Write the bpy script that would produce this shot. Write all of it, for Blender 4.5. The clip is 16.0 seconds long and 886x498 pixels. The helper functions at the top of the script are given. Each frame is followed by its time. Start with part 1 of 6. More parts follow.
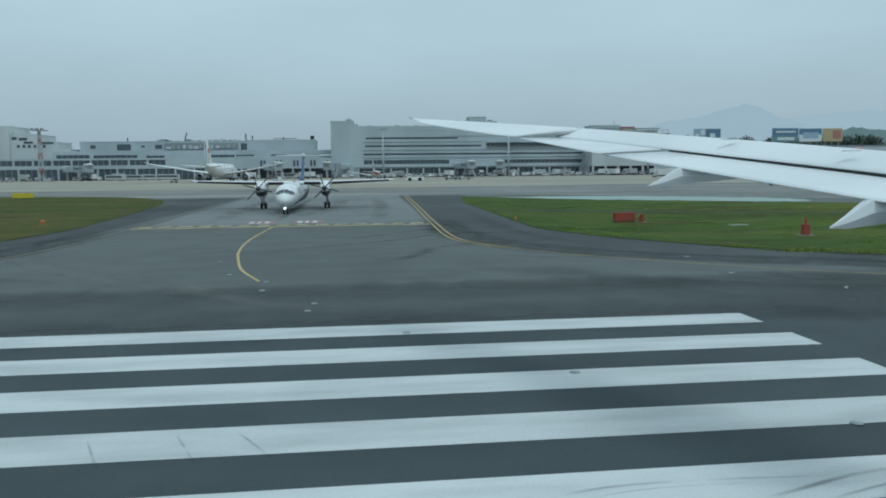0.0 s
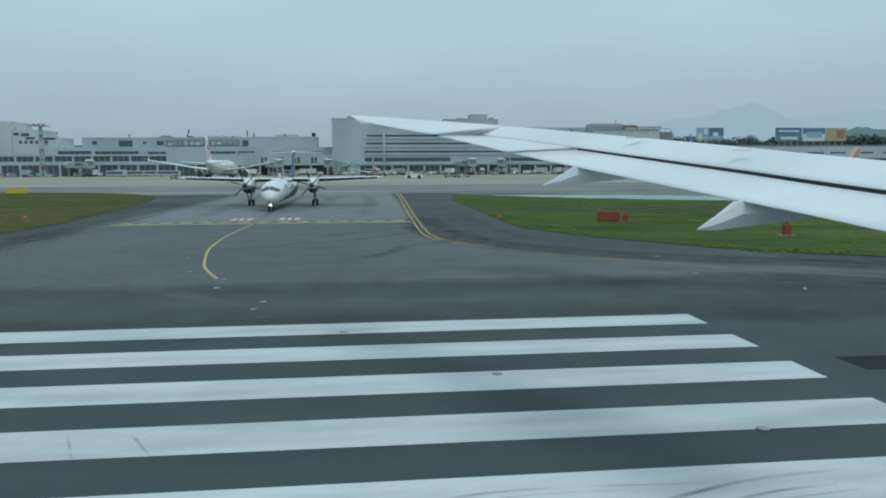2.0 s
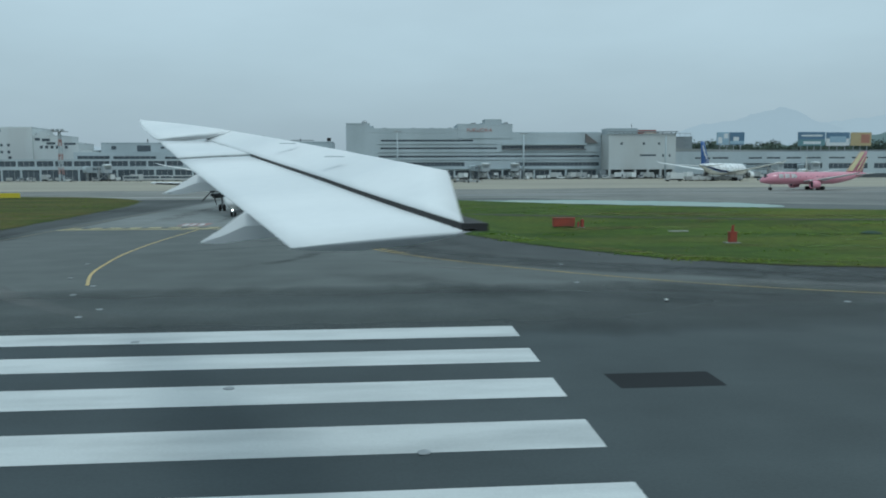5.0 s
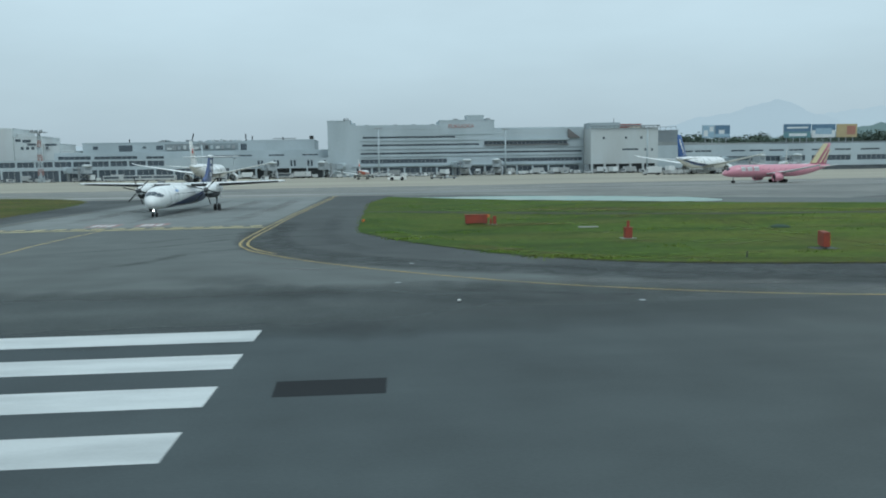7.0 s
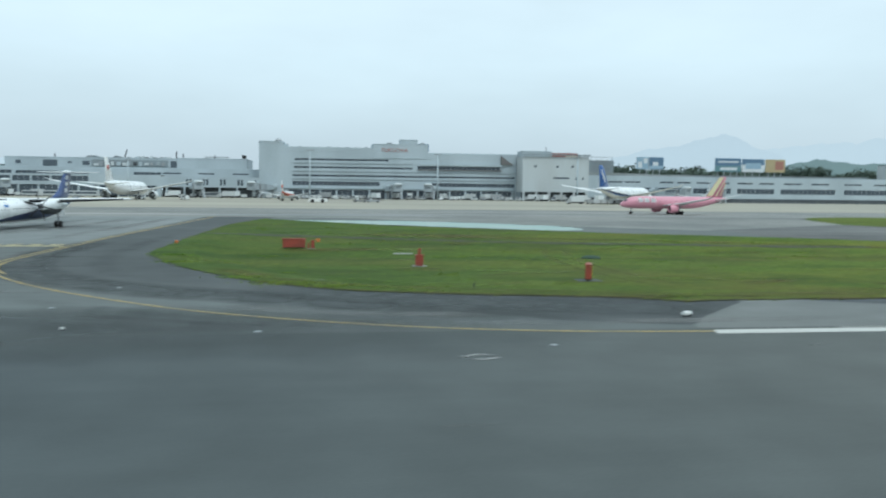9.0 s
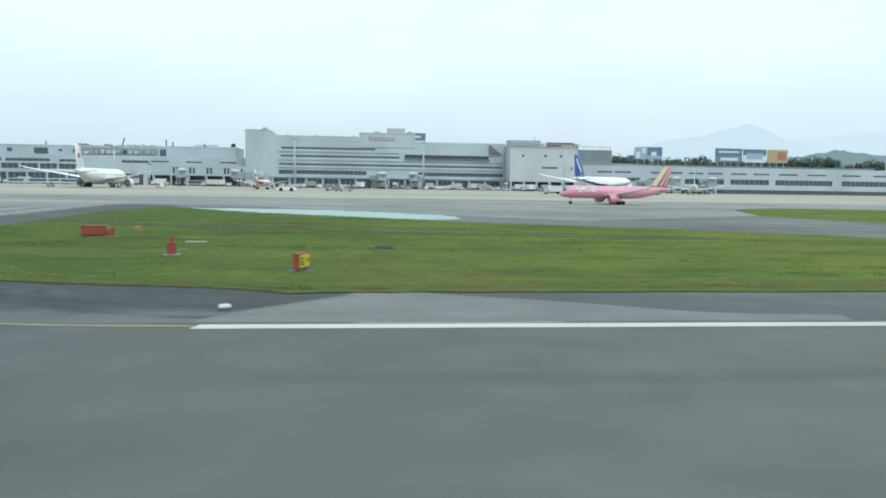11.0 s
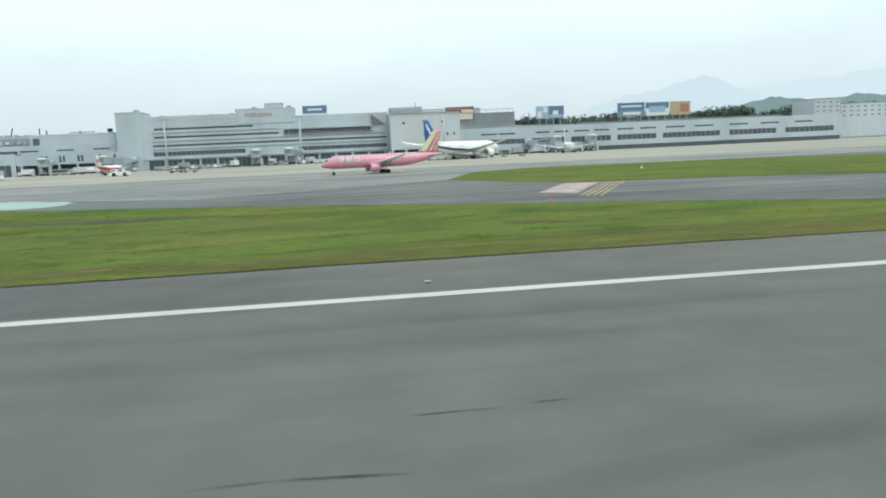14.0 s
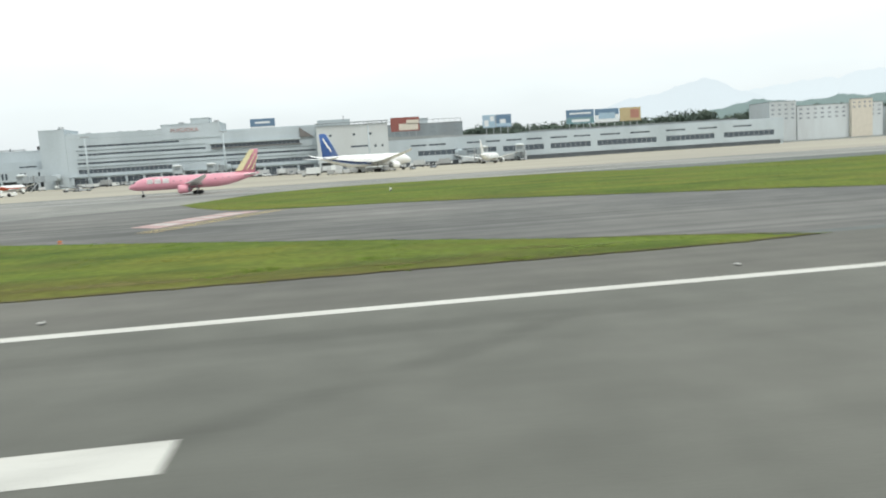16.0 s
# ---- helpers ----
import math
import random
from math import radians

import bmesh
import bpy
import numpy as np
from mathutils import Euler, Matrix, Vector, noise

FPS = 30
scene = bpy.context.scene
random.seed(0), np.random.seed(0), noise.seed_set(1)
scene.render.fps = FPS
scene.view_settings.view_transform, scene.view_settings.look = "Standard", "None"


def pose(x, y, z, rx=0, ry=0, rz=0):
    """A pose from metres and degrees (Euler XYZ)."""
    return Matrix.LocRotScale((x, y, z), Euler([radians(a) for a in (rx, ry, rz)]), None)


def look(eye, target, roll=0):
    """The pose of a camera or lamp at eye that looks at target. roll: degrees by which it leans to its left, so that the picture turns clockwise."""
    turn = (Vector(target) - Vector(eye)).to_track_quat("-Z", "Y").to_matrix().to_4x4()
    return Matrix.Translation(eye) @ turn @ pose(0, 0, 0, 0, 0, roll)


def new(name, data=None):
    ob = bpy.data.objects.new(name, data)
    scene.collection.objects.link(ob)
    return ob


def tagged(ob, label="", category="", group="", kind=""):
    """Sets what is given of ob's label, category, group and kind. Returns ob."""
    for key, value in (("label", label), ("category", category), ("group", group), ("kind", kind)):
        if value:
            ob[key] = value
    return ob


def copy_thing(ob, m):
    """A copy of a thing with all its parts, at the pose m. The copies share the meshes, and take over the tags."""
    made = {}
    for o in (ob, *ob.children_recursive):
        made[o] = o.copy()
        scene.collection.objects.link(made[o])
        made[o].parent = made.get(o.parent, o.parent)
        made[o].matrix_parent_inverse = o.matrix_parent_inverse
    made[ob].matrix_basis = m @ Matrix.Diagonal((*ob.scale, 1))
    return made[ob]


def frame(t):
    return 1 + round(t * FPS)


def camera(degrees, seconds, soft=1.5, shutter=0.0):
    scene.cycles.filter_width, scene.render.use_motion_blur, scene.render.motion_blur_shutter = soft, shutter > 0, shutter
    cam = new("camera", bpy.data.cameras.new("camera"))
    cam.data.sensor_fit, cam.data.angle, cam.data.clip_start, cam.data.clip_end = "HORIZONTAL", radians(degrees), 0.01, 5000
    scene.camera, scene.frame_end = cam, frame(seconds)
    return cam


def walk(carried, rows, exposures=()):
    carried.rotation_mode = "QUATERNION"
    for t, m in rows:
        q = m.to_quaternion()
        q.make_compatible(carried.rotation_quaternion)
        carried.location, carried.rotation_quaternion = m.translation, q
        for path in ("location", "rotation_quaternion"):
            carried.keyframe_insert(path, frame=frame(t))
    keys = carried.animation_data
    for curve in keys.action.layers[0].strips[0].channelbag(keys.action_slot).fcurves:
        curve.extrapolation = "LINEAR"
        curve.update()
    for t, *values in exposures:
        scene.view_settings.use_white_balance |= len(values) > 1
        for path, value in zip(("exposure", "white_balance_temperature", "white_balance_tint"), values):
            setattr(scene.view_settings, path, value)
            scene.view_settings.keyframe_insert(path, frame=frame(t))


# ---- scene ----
cam = camera(59.21, 16.0, soft=1.9, shutter=0.4)
# seconds, x, y, z, heading to the right of +y, tilt, lean
PATH = [
    (0.0, 3.130, -0.002, 5.611, 6.840, -5.858, -0.573),
    (0.5, 3.530, 0.066, 5.600, 6.834, -5.874, -0.355),
    (1.0, 3.997, -0.015, 5.602, 6.977, -5.887, -0.636),
    (1.5, 4.637, 0.037, 5.607, 6.876, -5.975, -0.314),
    (2.0, 5.424, 0.060, 5.597, 6.507, -6.022, -0.273),
    (2.5, 6.345, 0.120, 5.603, 5.615, -5.937, -0.622),
    (3.0, 7.403, 0.168, 5.606, 4.940, -5.855, -0.728),
    (3.5, 8.632, 0.178, 5.598, 4.759, -5.692, -1.132),
    (4.0, 9.969, 0.187, 5.600, 4.630, -5.695, -0.692),
    (4.2, 10.545, 0.148, 5.606, 4.575, -5.611, -0.286),
    (6.3, 18.644, 0.285, 5.612, 4.442, -5.782, -0.284),
    (6.5, 19.591, 0.277, 5.614, 4.518, -5.748, -0.450),
    (7.0, 22.150, 0.249, 5.635, 4.619, -5.939, -0.924),
    (7.5, 25.034, 0.213, 5.599, 4.616, -5.911, -0.390),
    (8.0, 28.242, 0.241, 5.566, 4.741, -5.912, 0.102),
    (8.5, 31.891, 0.351, 5.589, 5.597, -4.997, 0.101),
    (9.0, 35.985, 0.431, 5.591, 7.956, -4.162, 0.657),
    (9.2, 37.768, 0.418, 5.601, 8.865, -3.519, 1.391),
    (11.3, 61.587, 0.429, 5.598, 5.580, -5.097, 0.393),
    (11.5, 64.333, 0.466, 5.570, 5.624, -5.195, -0.540),
    (12.0, 71.708, 0.458, 5.600, 4.987, -5.519, -2.109),
    (12.5, 79.965, 0.473, 5.604, 4.130, -5.169, -1.684),
    (13.0, 88.673, 0.473, 5.586, 6.955, -6.660, -0.739),
    (13.5, 97.867, 0.534, 5.599, 8.134, -7.193, -2.238),
    (14.0, 107.646, 0.562, 5.590, 8.035, -7.270, -2.581),
    (14.5, 118.105, 0.578, 5.618, 6.827, -7.193, -3.759),
    (15.0, 129.203, 0.661, 5.617, 6.589, -7.189, 2.440),
    (15.5, 140.725, 0.663, 5.622, 7.914, -5.834, 0.471),
    (16.0, 152.737, 0.655, 5.608, 7.342, -6.714, -3.621),
]
EXPOSURES = [(0, -0.04, 5450, -3), (4, -0.04, 5450, -3), (7, 0.22, 5610, -1), (9, 0.56, 5740, 1), (11.5, 0.87, 5920, 3), (12.5, 0.9, 6050, 3), (13, 0.86, 6090, 4), (14, 0.83, 6160, 4), (14.5, 1.05, 6420, 6), (15, 1.14, 6560, 9), (16, 1.0, 6650, 9)]
walk(cam, [(t, pose(x, y, z, 90 + p, 0, -h) @ pose(0, 0, 0, 0, 0, r)) for t, x, y, z, h, p, r in PATH], EXPOSURES)

# ---------------------------------------------------------------- light
world = bpy.data.worlds.new("overcast_sky")
scene.world = world
world.use_nodes = True
wn, wl = world.node_tree.nodes, world.node_tree.links
SUN_EL, SUN_AZ = 56.0, 150.0
sky = wn.new("ShaderNodeTexSky")
sky.sky_type, sky.sun_disc = "NISHITA", False
sky.sun_elevation, sky.sun_rotation = radians(SUN_EL), radians(SUN_AZ)
sky.air_density, sky.dust_density = 1.5, 4.0
coord = wn.new("ShaderNodeTexCoord")
split = wn.new("ShaderNodeSeparateXYZ")
wl.new(coord.outputs["Generated"], split.inputs[0])
grade = wn.new("ShaderNodeValToRGB")          # cloud layer: dim at the horizon, bright overhead
wl.new(split.outputs["Z"], grade.inputs[0])
stops = [(0.0, (3.3, 3.58, 3.78)), (0.06, (3.7, 4.06, 4.25)), (0.16, (4.5, 4.95, 5.12)), (0.3, (5.02, 5.4, 5.52)), (1.0, (5.55, 6.1, 6.2))]
while len(grade.color_ramp.elements) < len(stops):
    grade.color_ramp.elements.new(0.5)
for e, (p, c) in zip(grade.color_ramp.elements, stops):
    e.position, e.color = p, (c[0] / 10, c[1] / 10, c[2] / 10, 1)
cloud_map = wn.new("ShaderNodeMapping")
cloud_map.inputs["Scale"].default_value = (2.2, 2.2, 7.0)
wl.new(coord.outputs["Generated"], cloud_map.inputs[0])
cloud = wn.new("ShaderNodeTexNoise")
cloud.inputs["Scale"].default_value, cloud.inputs["Detail"].default_value = 1.6, 5.0
wl.new(cloud_map.outputs[0], cloud.inputs["Vector"])
swing = wn.new("ShaderNodeMapRange")
swing.inputs["From Min"].default_value, swing.inputs["From Max"].default_value = 0.3, 0.7
swing.inputs["To Min"].default_value, swing.inputs["To Max"].default_value = 9.5, 10.5
wl.new(cloud.outputs[0], swing.inputs[0])
bright = wn.new("ShaderNodeVectorMath")
bright.operation = "SCALE"
wl.new(grade.outputs[0], bright.inputs[0])
wl.new(swing.outputs[0], bright.inputs["Scale"])
blend = wn.new("ShaderNodeMix")
blend.data_type = "RGBA"
blend.inputs[0].default_value = 0.93
wl.new(sky.outputs[0], blend.inputs[6])
wl.new(bright.outputs[0], blend.inputs[7])
back = wn["Background"]
back.inputs["Strength"].default_value = 0.12
wl.new(blend.outputs[2], back.inputs[0])

sun = new("sun", bpy.data.lights.new("sun", "SUN"))
sun.data.energy, sun.data.angle, sun.data.color = 0.7, radians(16), (1.0, 0.96, 0.9)
to_sun = Vector((math.sin(radians(SUN_AZ)) * math.cos(radians(SUN_EL)), math.cos(radians(SUN_AZ)) * math.cos(radians(SUN_EL)), math.sin(radians(SUN_EL))))
sun.matrix_world = look(to_sun * 300, (0, 0, 0))


# ---------------------------------------------------------------- materials
def material(name, color, rough=0.6, metal=0.0, vary=0.12, scale=0.6, fine=9.0, bump=0.0, stretch=(1, 1, 1), second=None, amount=0.5, coat=0.0, spread=(0.4, 0.62), rand=0.0):
    """A surface with slow and fine variation: color, a second colour in patches, grain and a little relief."""
    m = bpy.data.materials.new(name)
    m.use_nodes = True
    n, l = m.node_tree.nodes, m.node_tree.links
    b = n["Principled BSDF"]
    b.inputs["Roughness"].default_value, b.inputs["Metallic"].default_value = rough, metal
    b.inputs["Coat Weight"].default_value = coat
    tc, mp = n.new("ShaderNodeTexCoord"), n.new("ShaderNodeMapping")
    mp.inputs["Scale"].default_value = stretch
    l.new(tc.outputs["Object"], mp.inputs[0])
    big, small = n.new("ShaderNodeTexNoise"), n.new("ShaderNodeTexNoise")
    big.inputs["Scale"].default_value, big.inputs["Detail"].default_value = scale, 4.0
    small.inputs["Scale"].default_value, small.inputs["Detail"].default_value = fine, 3.0
    l.new(mp.outputs[0], big.inputs["Vector"])
    l.new(tc.outputs["Object"], small.inputs["Vector"])
    ramp = n.new("ShaderNodeMapRange")
    ramp.inputs["From Min"].default_value, ramp.inputs["From Max"].default_value = spread
    ramp.inputs["To Max"].default_value = amount
    l.new(big.outputs[0], ramp.inputs[0])
    mix = n.new("ShaderNodeMix")
    mix.data_type = "RGBA"
    second = second or [c * (1 - vary * 2) for c in color]
    mix.inputs[6].default_value, mix.inputs[7].default_value = (*color, 1), (*second, 1)
    l.new(ramp.outputs[0], mix.inputs[0])
    grain = n.new("ShaderNodeMapRange")
    grain.inputs["From Min"].default_value, grain.inputs["From Max"].default_value = 0.25, 0.75
    grain.inputs["To Min"].default_value, grain.inputs["To Max"].default_value = 1 - vary, 1 + vary
    l.new(small.outputs[0], grain.inputs[0])
    out = n.new("ShaderNodeVectorMath")
    out.operation = "SCALE"
    l.new(mix.outputs[2], out.inputs[0])
    l.new(grain.outputs[0], out.inputs["Scale"])
    last = out
    if rand:
        info, rr = n.new("ShaderNodeObjectInfo"), n.new("ShaderNodeMapRange")
        rr.inputs["To Min"].default_value, rr.inputs["To Max"].default_value = 1 - rand, 1 + rand
        l.new(info.outputs["Random"], rr.inputs[0])
        last = n.new("ShaderNodeVectorMath")
        last.operation = "SCALE"
        l.new(out.outputs[0], last.inputs[0])
        l.new(rr.outputs[0], last.inputs["Scale"])
    l.new(last.outputs[0], b.inputs["Base Color"])
    rv = n.new("ShaderNodeMapRange")
    rv.inputs["To Min"].default_value, rv.inputs["To Max"].default_value = max(rough - 0.1, 0.03), min(rough + 0.12, 1)
    l.new(big.outputs[0], rv.inputs[0])
    l.new(rv.outputs[0], b.inputs["Roughness"])
    if bump:
        bp = n.new("ShaderNodeBump")
        bp.inputs["Strength"].default_value, bp.inputs["Distance"].default_value = 0.5, bump
        l.new(small.outputs[0], bp.inputs["Height"])
        l.new(bp.outputs[0], b.inputs["Normal"])
    return m


def asphalt(name, dark, light, streak=0.5, seams=0.0, x_tone=None):
    """Weathered paving: streaks along the runway, blotches, aggregate grain and paving seams."""
    m = material(name, light, 0.88, 0, 0.10, 0.035, 14.0, 0.004, (1, 1, 1), dark, 0.85, spread=(0.35, 0.68))
    n, l = m.node_tree.nodes, m.node_tree.links
    b = n["Principled BSDF"]
    b.inputs["Specular IOR Level"].default_value = 0.3
    src = b.inputs["Base Color"].links[0].from_socket
    tc, mp, no, mr = n.new("ShaderNodeTexCoord"), n.new("ShaderNodeMapping"), n.new("ShaderNodeTexNoise"), n.new("ShaderNodeMapRange")
    mp.inputs["Scale"].default_value = (0.012, 0.55, 1)
    no.inputs["Scale"].default_value, no.inputs["Detail"].default_value = 1.0, 6.0
    l.new(tc.outputs["Object"], mp.inputs[0])
    l.new(mp.outputs[0], no.inputs["Vector"])
    mr.inputs["From Min"].default_value, mr.inputs["From Max"].default_value = 0.3, 0.7
    mr.inputs["To Min"].default_value, mr.inputs["To Max"].default_value = 1 - streak * 0.5, 1 + streak * 0.35
    l.new(no.outputs[0], mr.inputs[0])
    mid, mr2 = n.new("ShaderNodeTexNoise"), n.new("ShaderNodeMapRange")
    mid.inputs["Scale"].default_value, mid.inputs["Detail"].default_value = 0.32, 7.0
    l.new(tc.outputs["Object"], mid.inputs["Vector"])
    mr2.inputs["From Min"].default_value, mr2.inputs["From Max"].default_value = 0.3, 0.7
    mr2.inputs["To Min"].default_value, mr2.inputs["To Max"].default_value = 0.88, 1.1
    l.new(mid.outputs[0], mr2.inputs[0])
    prod = n.new("ShaderNodeMath")
    prod.operation = "MULTIPLY"
    l.new(mr.outputs[0], prod.inputs[0])
    l.new(mr2.outputs[0], prod.inputs[1])
    total = prod
    if seams:
        sp, wv = n.new("ShaderNodeSeparateXYZ"), n.new("ShaderNodeMath")
        l.new(tc.outputs["Object"], sp.inputs[0])
        wv.operation = "PINGPONG"
        wv.inputs[1].default_value = seams
        l.new(sp.outputs["Y"], wv.inputs[0])
        lt = n.new("ShaderNodeMapRange")
        lt.inputs["From Min"].default_value, lt.inputs["From Max"].default_value = 0.02, 0.09
        lt.inputs["To Min"].default_value, lt.inputs["To Max"].default_value = 0.89, 1.0
        l.new(wv.outputs[0], lt.inputs[0])
        total = n.new("ShaderNodeMath")
        total.operation = "MULTIPLY"
        l.new(prod.outputs[0], total.inputs[0])
        l.new(lt.outputs[0], total.inputs[1])
    if x_tone:                                  # paler, warmer tone further along the runway
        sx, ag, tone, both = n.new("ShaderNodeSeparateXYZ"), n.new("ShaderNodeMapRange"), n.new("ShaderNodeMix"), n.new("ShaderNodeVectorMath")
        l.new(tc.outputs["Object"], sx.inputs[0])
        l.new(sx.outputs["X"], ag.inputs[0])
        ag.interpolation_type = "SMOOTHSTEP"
        ag.inputs["From Min"].default_value, ag.inputs["From Max"].default_value = x_tone[0], x_tone[1]
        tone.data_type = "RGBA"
        tone.inputs[6].default_value, tone.inputs[7].default_value = (1, 1, 1, 1), (*x_tone[2], 1)
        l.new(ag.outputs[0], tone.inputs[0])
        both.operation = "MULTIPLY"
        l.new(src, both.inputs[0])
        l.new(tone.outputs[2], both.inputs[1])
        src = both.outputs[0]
    sc = n.new("ShaderNodeVectorMath")
    sc.operation = "SCALE"
    l.new(src, sc.inputs[0])
    l.new(total.outputs[0], sc.inputs["Scale"])
    l.new(sc.outputs[0], b.inputs["Base Color"])
    return m


def smear_paint(name, color, strength, rough=0.85, stretch=(0.6, 0.6, 1), low=0.32):
    """A worn film on the paving that thins out to its edges and breaks up in patches."""
    m = material(name, color, rough, 0, 0.15, 0.3, 6.0)
    n, l = m.node_tree.nodes, m.node_tree.links
    b = n["Principled BSDF"]
    b.inputs["Specular IOR Level"].default_value = 0.2
    at, tc, mp, no, mr, mu = n.new("ShaderNodeAttribute"), n.new("ShaderNodeTexCoord"), n.new("ShaderNodeMapping"), n.new("ShaderNodeTexNoise"), n.new("ShaderNodeMapRange"), n.new("ShaderNodeMath")
    at.attribute_name = "cover"
    mp.inputs["Scale"].default_value = stretch
    l.new(tc.outputs["Object"], mp.inputs[0])
    l.new(mp.outputs[0], no.inputs["Vector"])
    no.inputs["Scale"].default_value, no.inputs["Detail"].default_value = 1.0, 6.0
    mr.inputs["From Min"].default_value, mr.inputs["From Max"].default_value = low, low + 0.34
    mr.inputs["To Max"].default_value = strength
    l.new(no.outputs[0], mr.inputs[0])
    mu.operation = "MULTIPLY"
    l.new(at.outputs["Fac"], mu.inputs[0])
    l.new(mr.outputs[0], mu.inputs[1])
    l.new(mu.outputs[0], b.inputs["Alpha"])
    return m


M_TAXI = asphalt("taxiway_asphalt", (0.096, 0.107, 0.104), (0.126, 0.138, 0.133), 0.14)
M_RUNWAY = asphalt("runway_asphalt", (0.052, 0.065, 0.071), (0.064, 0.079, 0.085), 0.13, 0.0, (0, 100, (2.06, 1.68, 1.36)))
M_SHOULDER = asphalt("shoulder_asphalt", (0.064, 0.072, 0.075), (0.092, 0.102, 0.102), 0.2, 0.0, (55, 125, (1.4, 1.24, 1.08)))
M_OLD_SHOULDER = asphalt("old_shoulder_asphalt", (0.135, 0.143, 0.138), (0.178, 0.185, 0.175), 0.2)
M_FILLET = asphalt("fillet_asphalt", (0.042, 0.047, 0.048), (0.082, 0.090, 0.089), 0.15)
M_PATCH = asphalt("patch_asphalt", (0.010, 0.012, 0.014), (0.017, 0.02, 0.022), 0.2)
M_PARALLEL = asphalt("parallel_taxiway_asphalt", (0.150, 0.155, 0.150), (0.245, 0.243, 0.222), 0.4)
M_CONCRETE = material("apron_concrete", (0.345, 0.32, 0.25), 0.9, 0, 0.07, 0.02, 4.0, 0.003, (0.4, 1, 1), (0.265, 0.25, 0.21), 0.9)
M_PALE = material("worn_concrete", (0.30, 0.30, 0.28), 0.9, 0, 0.08, 0.05, 4.0, 0.003, (0.3, 1, 1), (0.19, 0.2, 0.2), 0.9)
M_WHITE_LINE = material("white_marking_paint", (0.61, 0.63, 0.625), 0.75, 0, 0.07, 0.8, 22.0, 0.002, (0.25, 1, 1), (0.44, 0.46, 0.46), 0.85, spread=(0.42, 0.7), rand=0.06)
M_SIDE_LINE = material("worn_white_marking_paint", (0.50, 0.495, 0.46), 0.75, 0, 0.08, 0.5, 14.0, 0.002, (0.25, 1, 1), (0.40, 0.39, 0.355), 0.85, spread=(0.45, 0.75))
M_FADED = material("faded_white_marking_paint", (0.47, 0.46, 0.43), 0.8, 0, 0.12, 0.6, 12.0, 0, (1, 1, 1), (0.30, 0.27, 0.26), 0.9)
M_HOLD_LINE = material("pale_yellow_marking_paint", (0.60, 0.53, 0.30), 0.75, 0, 0.12, 0.6, 12.0, 0, (1, 1, 1), (0.42, 0.37, 0.22), 0.9)
M_RUBBER = smear_paint("tyre_rubber_film", (0.02, 0.022, 0.024), 0.38, 0.8)
M_STAIN = smear_paint("oil_stain_film", (0.03, 0.034, 0.037), 0.2, 0.8, (0.35, 0.35, 1))
M_DUST = smear_paint("pale_dust_film", (0.26, 0.26, 0.25), 0.55, 0.95, (0.35, 0.35, 1))
M_CHALK = smear_paint("chalky_paint_film", (0.34, 0.34, 0.33), 0.9, 0.95, (1.5, 1.5, 1), 0.2)
M_TAR = smear_paint("crack_seal_tar", (0.012, 0.013, 0.015), 1.0, 0.6, (0.5, 0.5, 1))
M_FAINT = smear_paint("faint_rubber_film", (0.03, 0.03, 0.03), 0.12, 0.85, (0.06, 0.5, 1))
M_DRY_FILM = smear_paint("dry_grass_film", (0.142, 0.126, 0.040), 0.85, 0.95, (0.12, 0.5, 1))
M_PALE_FILM = smear_paint("pale_grass_film", (0.17, 0.185, 0.06), 0.6, 0.95, (0.3, 0.5, 1))
M_LUSH_FILM = smear_paint("lush_grass_film", (0.135, 0.2, 0.036), 0.7, 0.95, (0.35, 0.6, 1))
M_BARE_FILM = smear_paint("bare_soil_film", (0.085, 0.068, 0.04), 0.75, 0.95, (0.4, 0.6, 1))
M_SCUFF = smear_paint("grey_scuff_film", (0.17, 0.18, 0.185), 0.42, 0.9, (0.5, 1.5, 1))
M_YELLOW_LINE = material("yellow_marking_paint", (0.43, 0.32, 0.11), 0.75, 0, 0.12, 0.5, 12.0, 0, (1, 1, 1), (0.26, 0.21, 0.11), 0.9)
M_OLD_YELLOW = material("faded_yellow_marking_paint", (0.22, 0.2, 0.13), 0.8, 0, 0.15, 0.4, 12.0, 0, (1, 1, 1), (0.14, 0.14, 0.11), 0.95)
M_LEAD_LINE = material("fresh_yellow_marking_paint", (0.53, 0.41, 0.18), 0.75, 0, 0.12, 0.5, 12.0, 0, (1, 1, 1), (0.45, 0.35, 0.16), 0.9)
M_RED_LINE = material("red_marking_paint", (0.32, 0.15, 0.14), 0.75, 0, 0.12, 0.6, 12.0, 0, (1, 1, 1), (0.22, 0.16, 0.15), 0.9)
M_PINK_LINE = material("faded_pink_marking_paint", (0.40, 0.27, 0.255), 0.8, 0, 0.12, 0.6, 12.0, 0, (1, 1, 1), (0.33, 0.23, 0.22), 0.9)
M_TEAL = material("teal_drainage_paint", (0.27, 0.375, 0.345), 0.75, 0, 0.08, 0.12, 6.0, 0, (1, 1, 1), (0.36, 0.41, 0.38), 0.9)
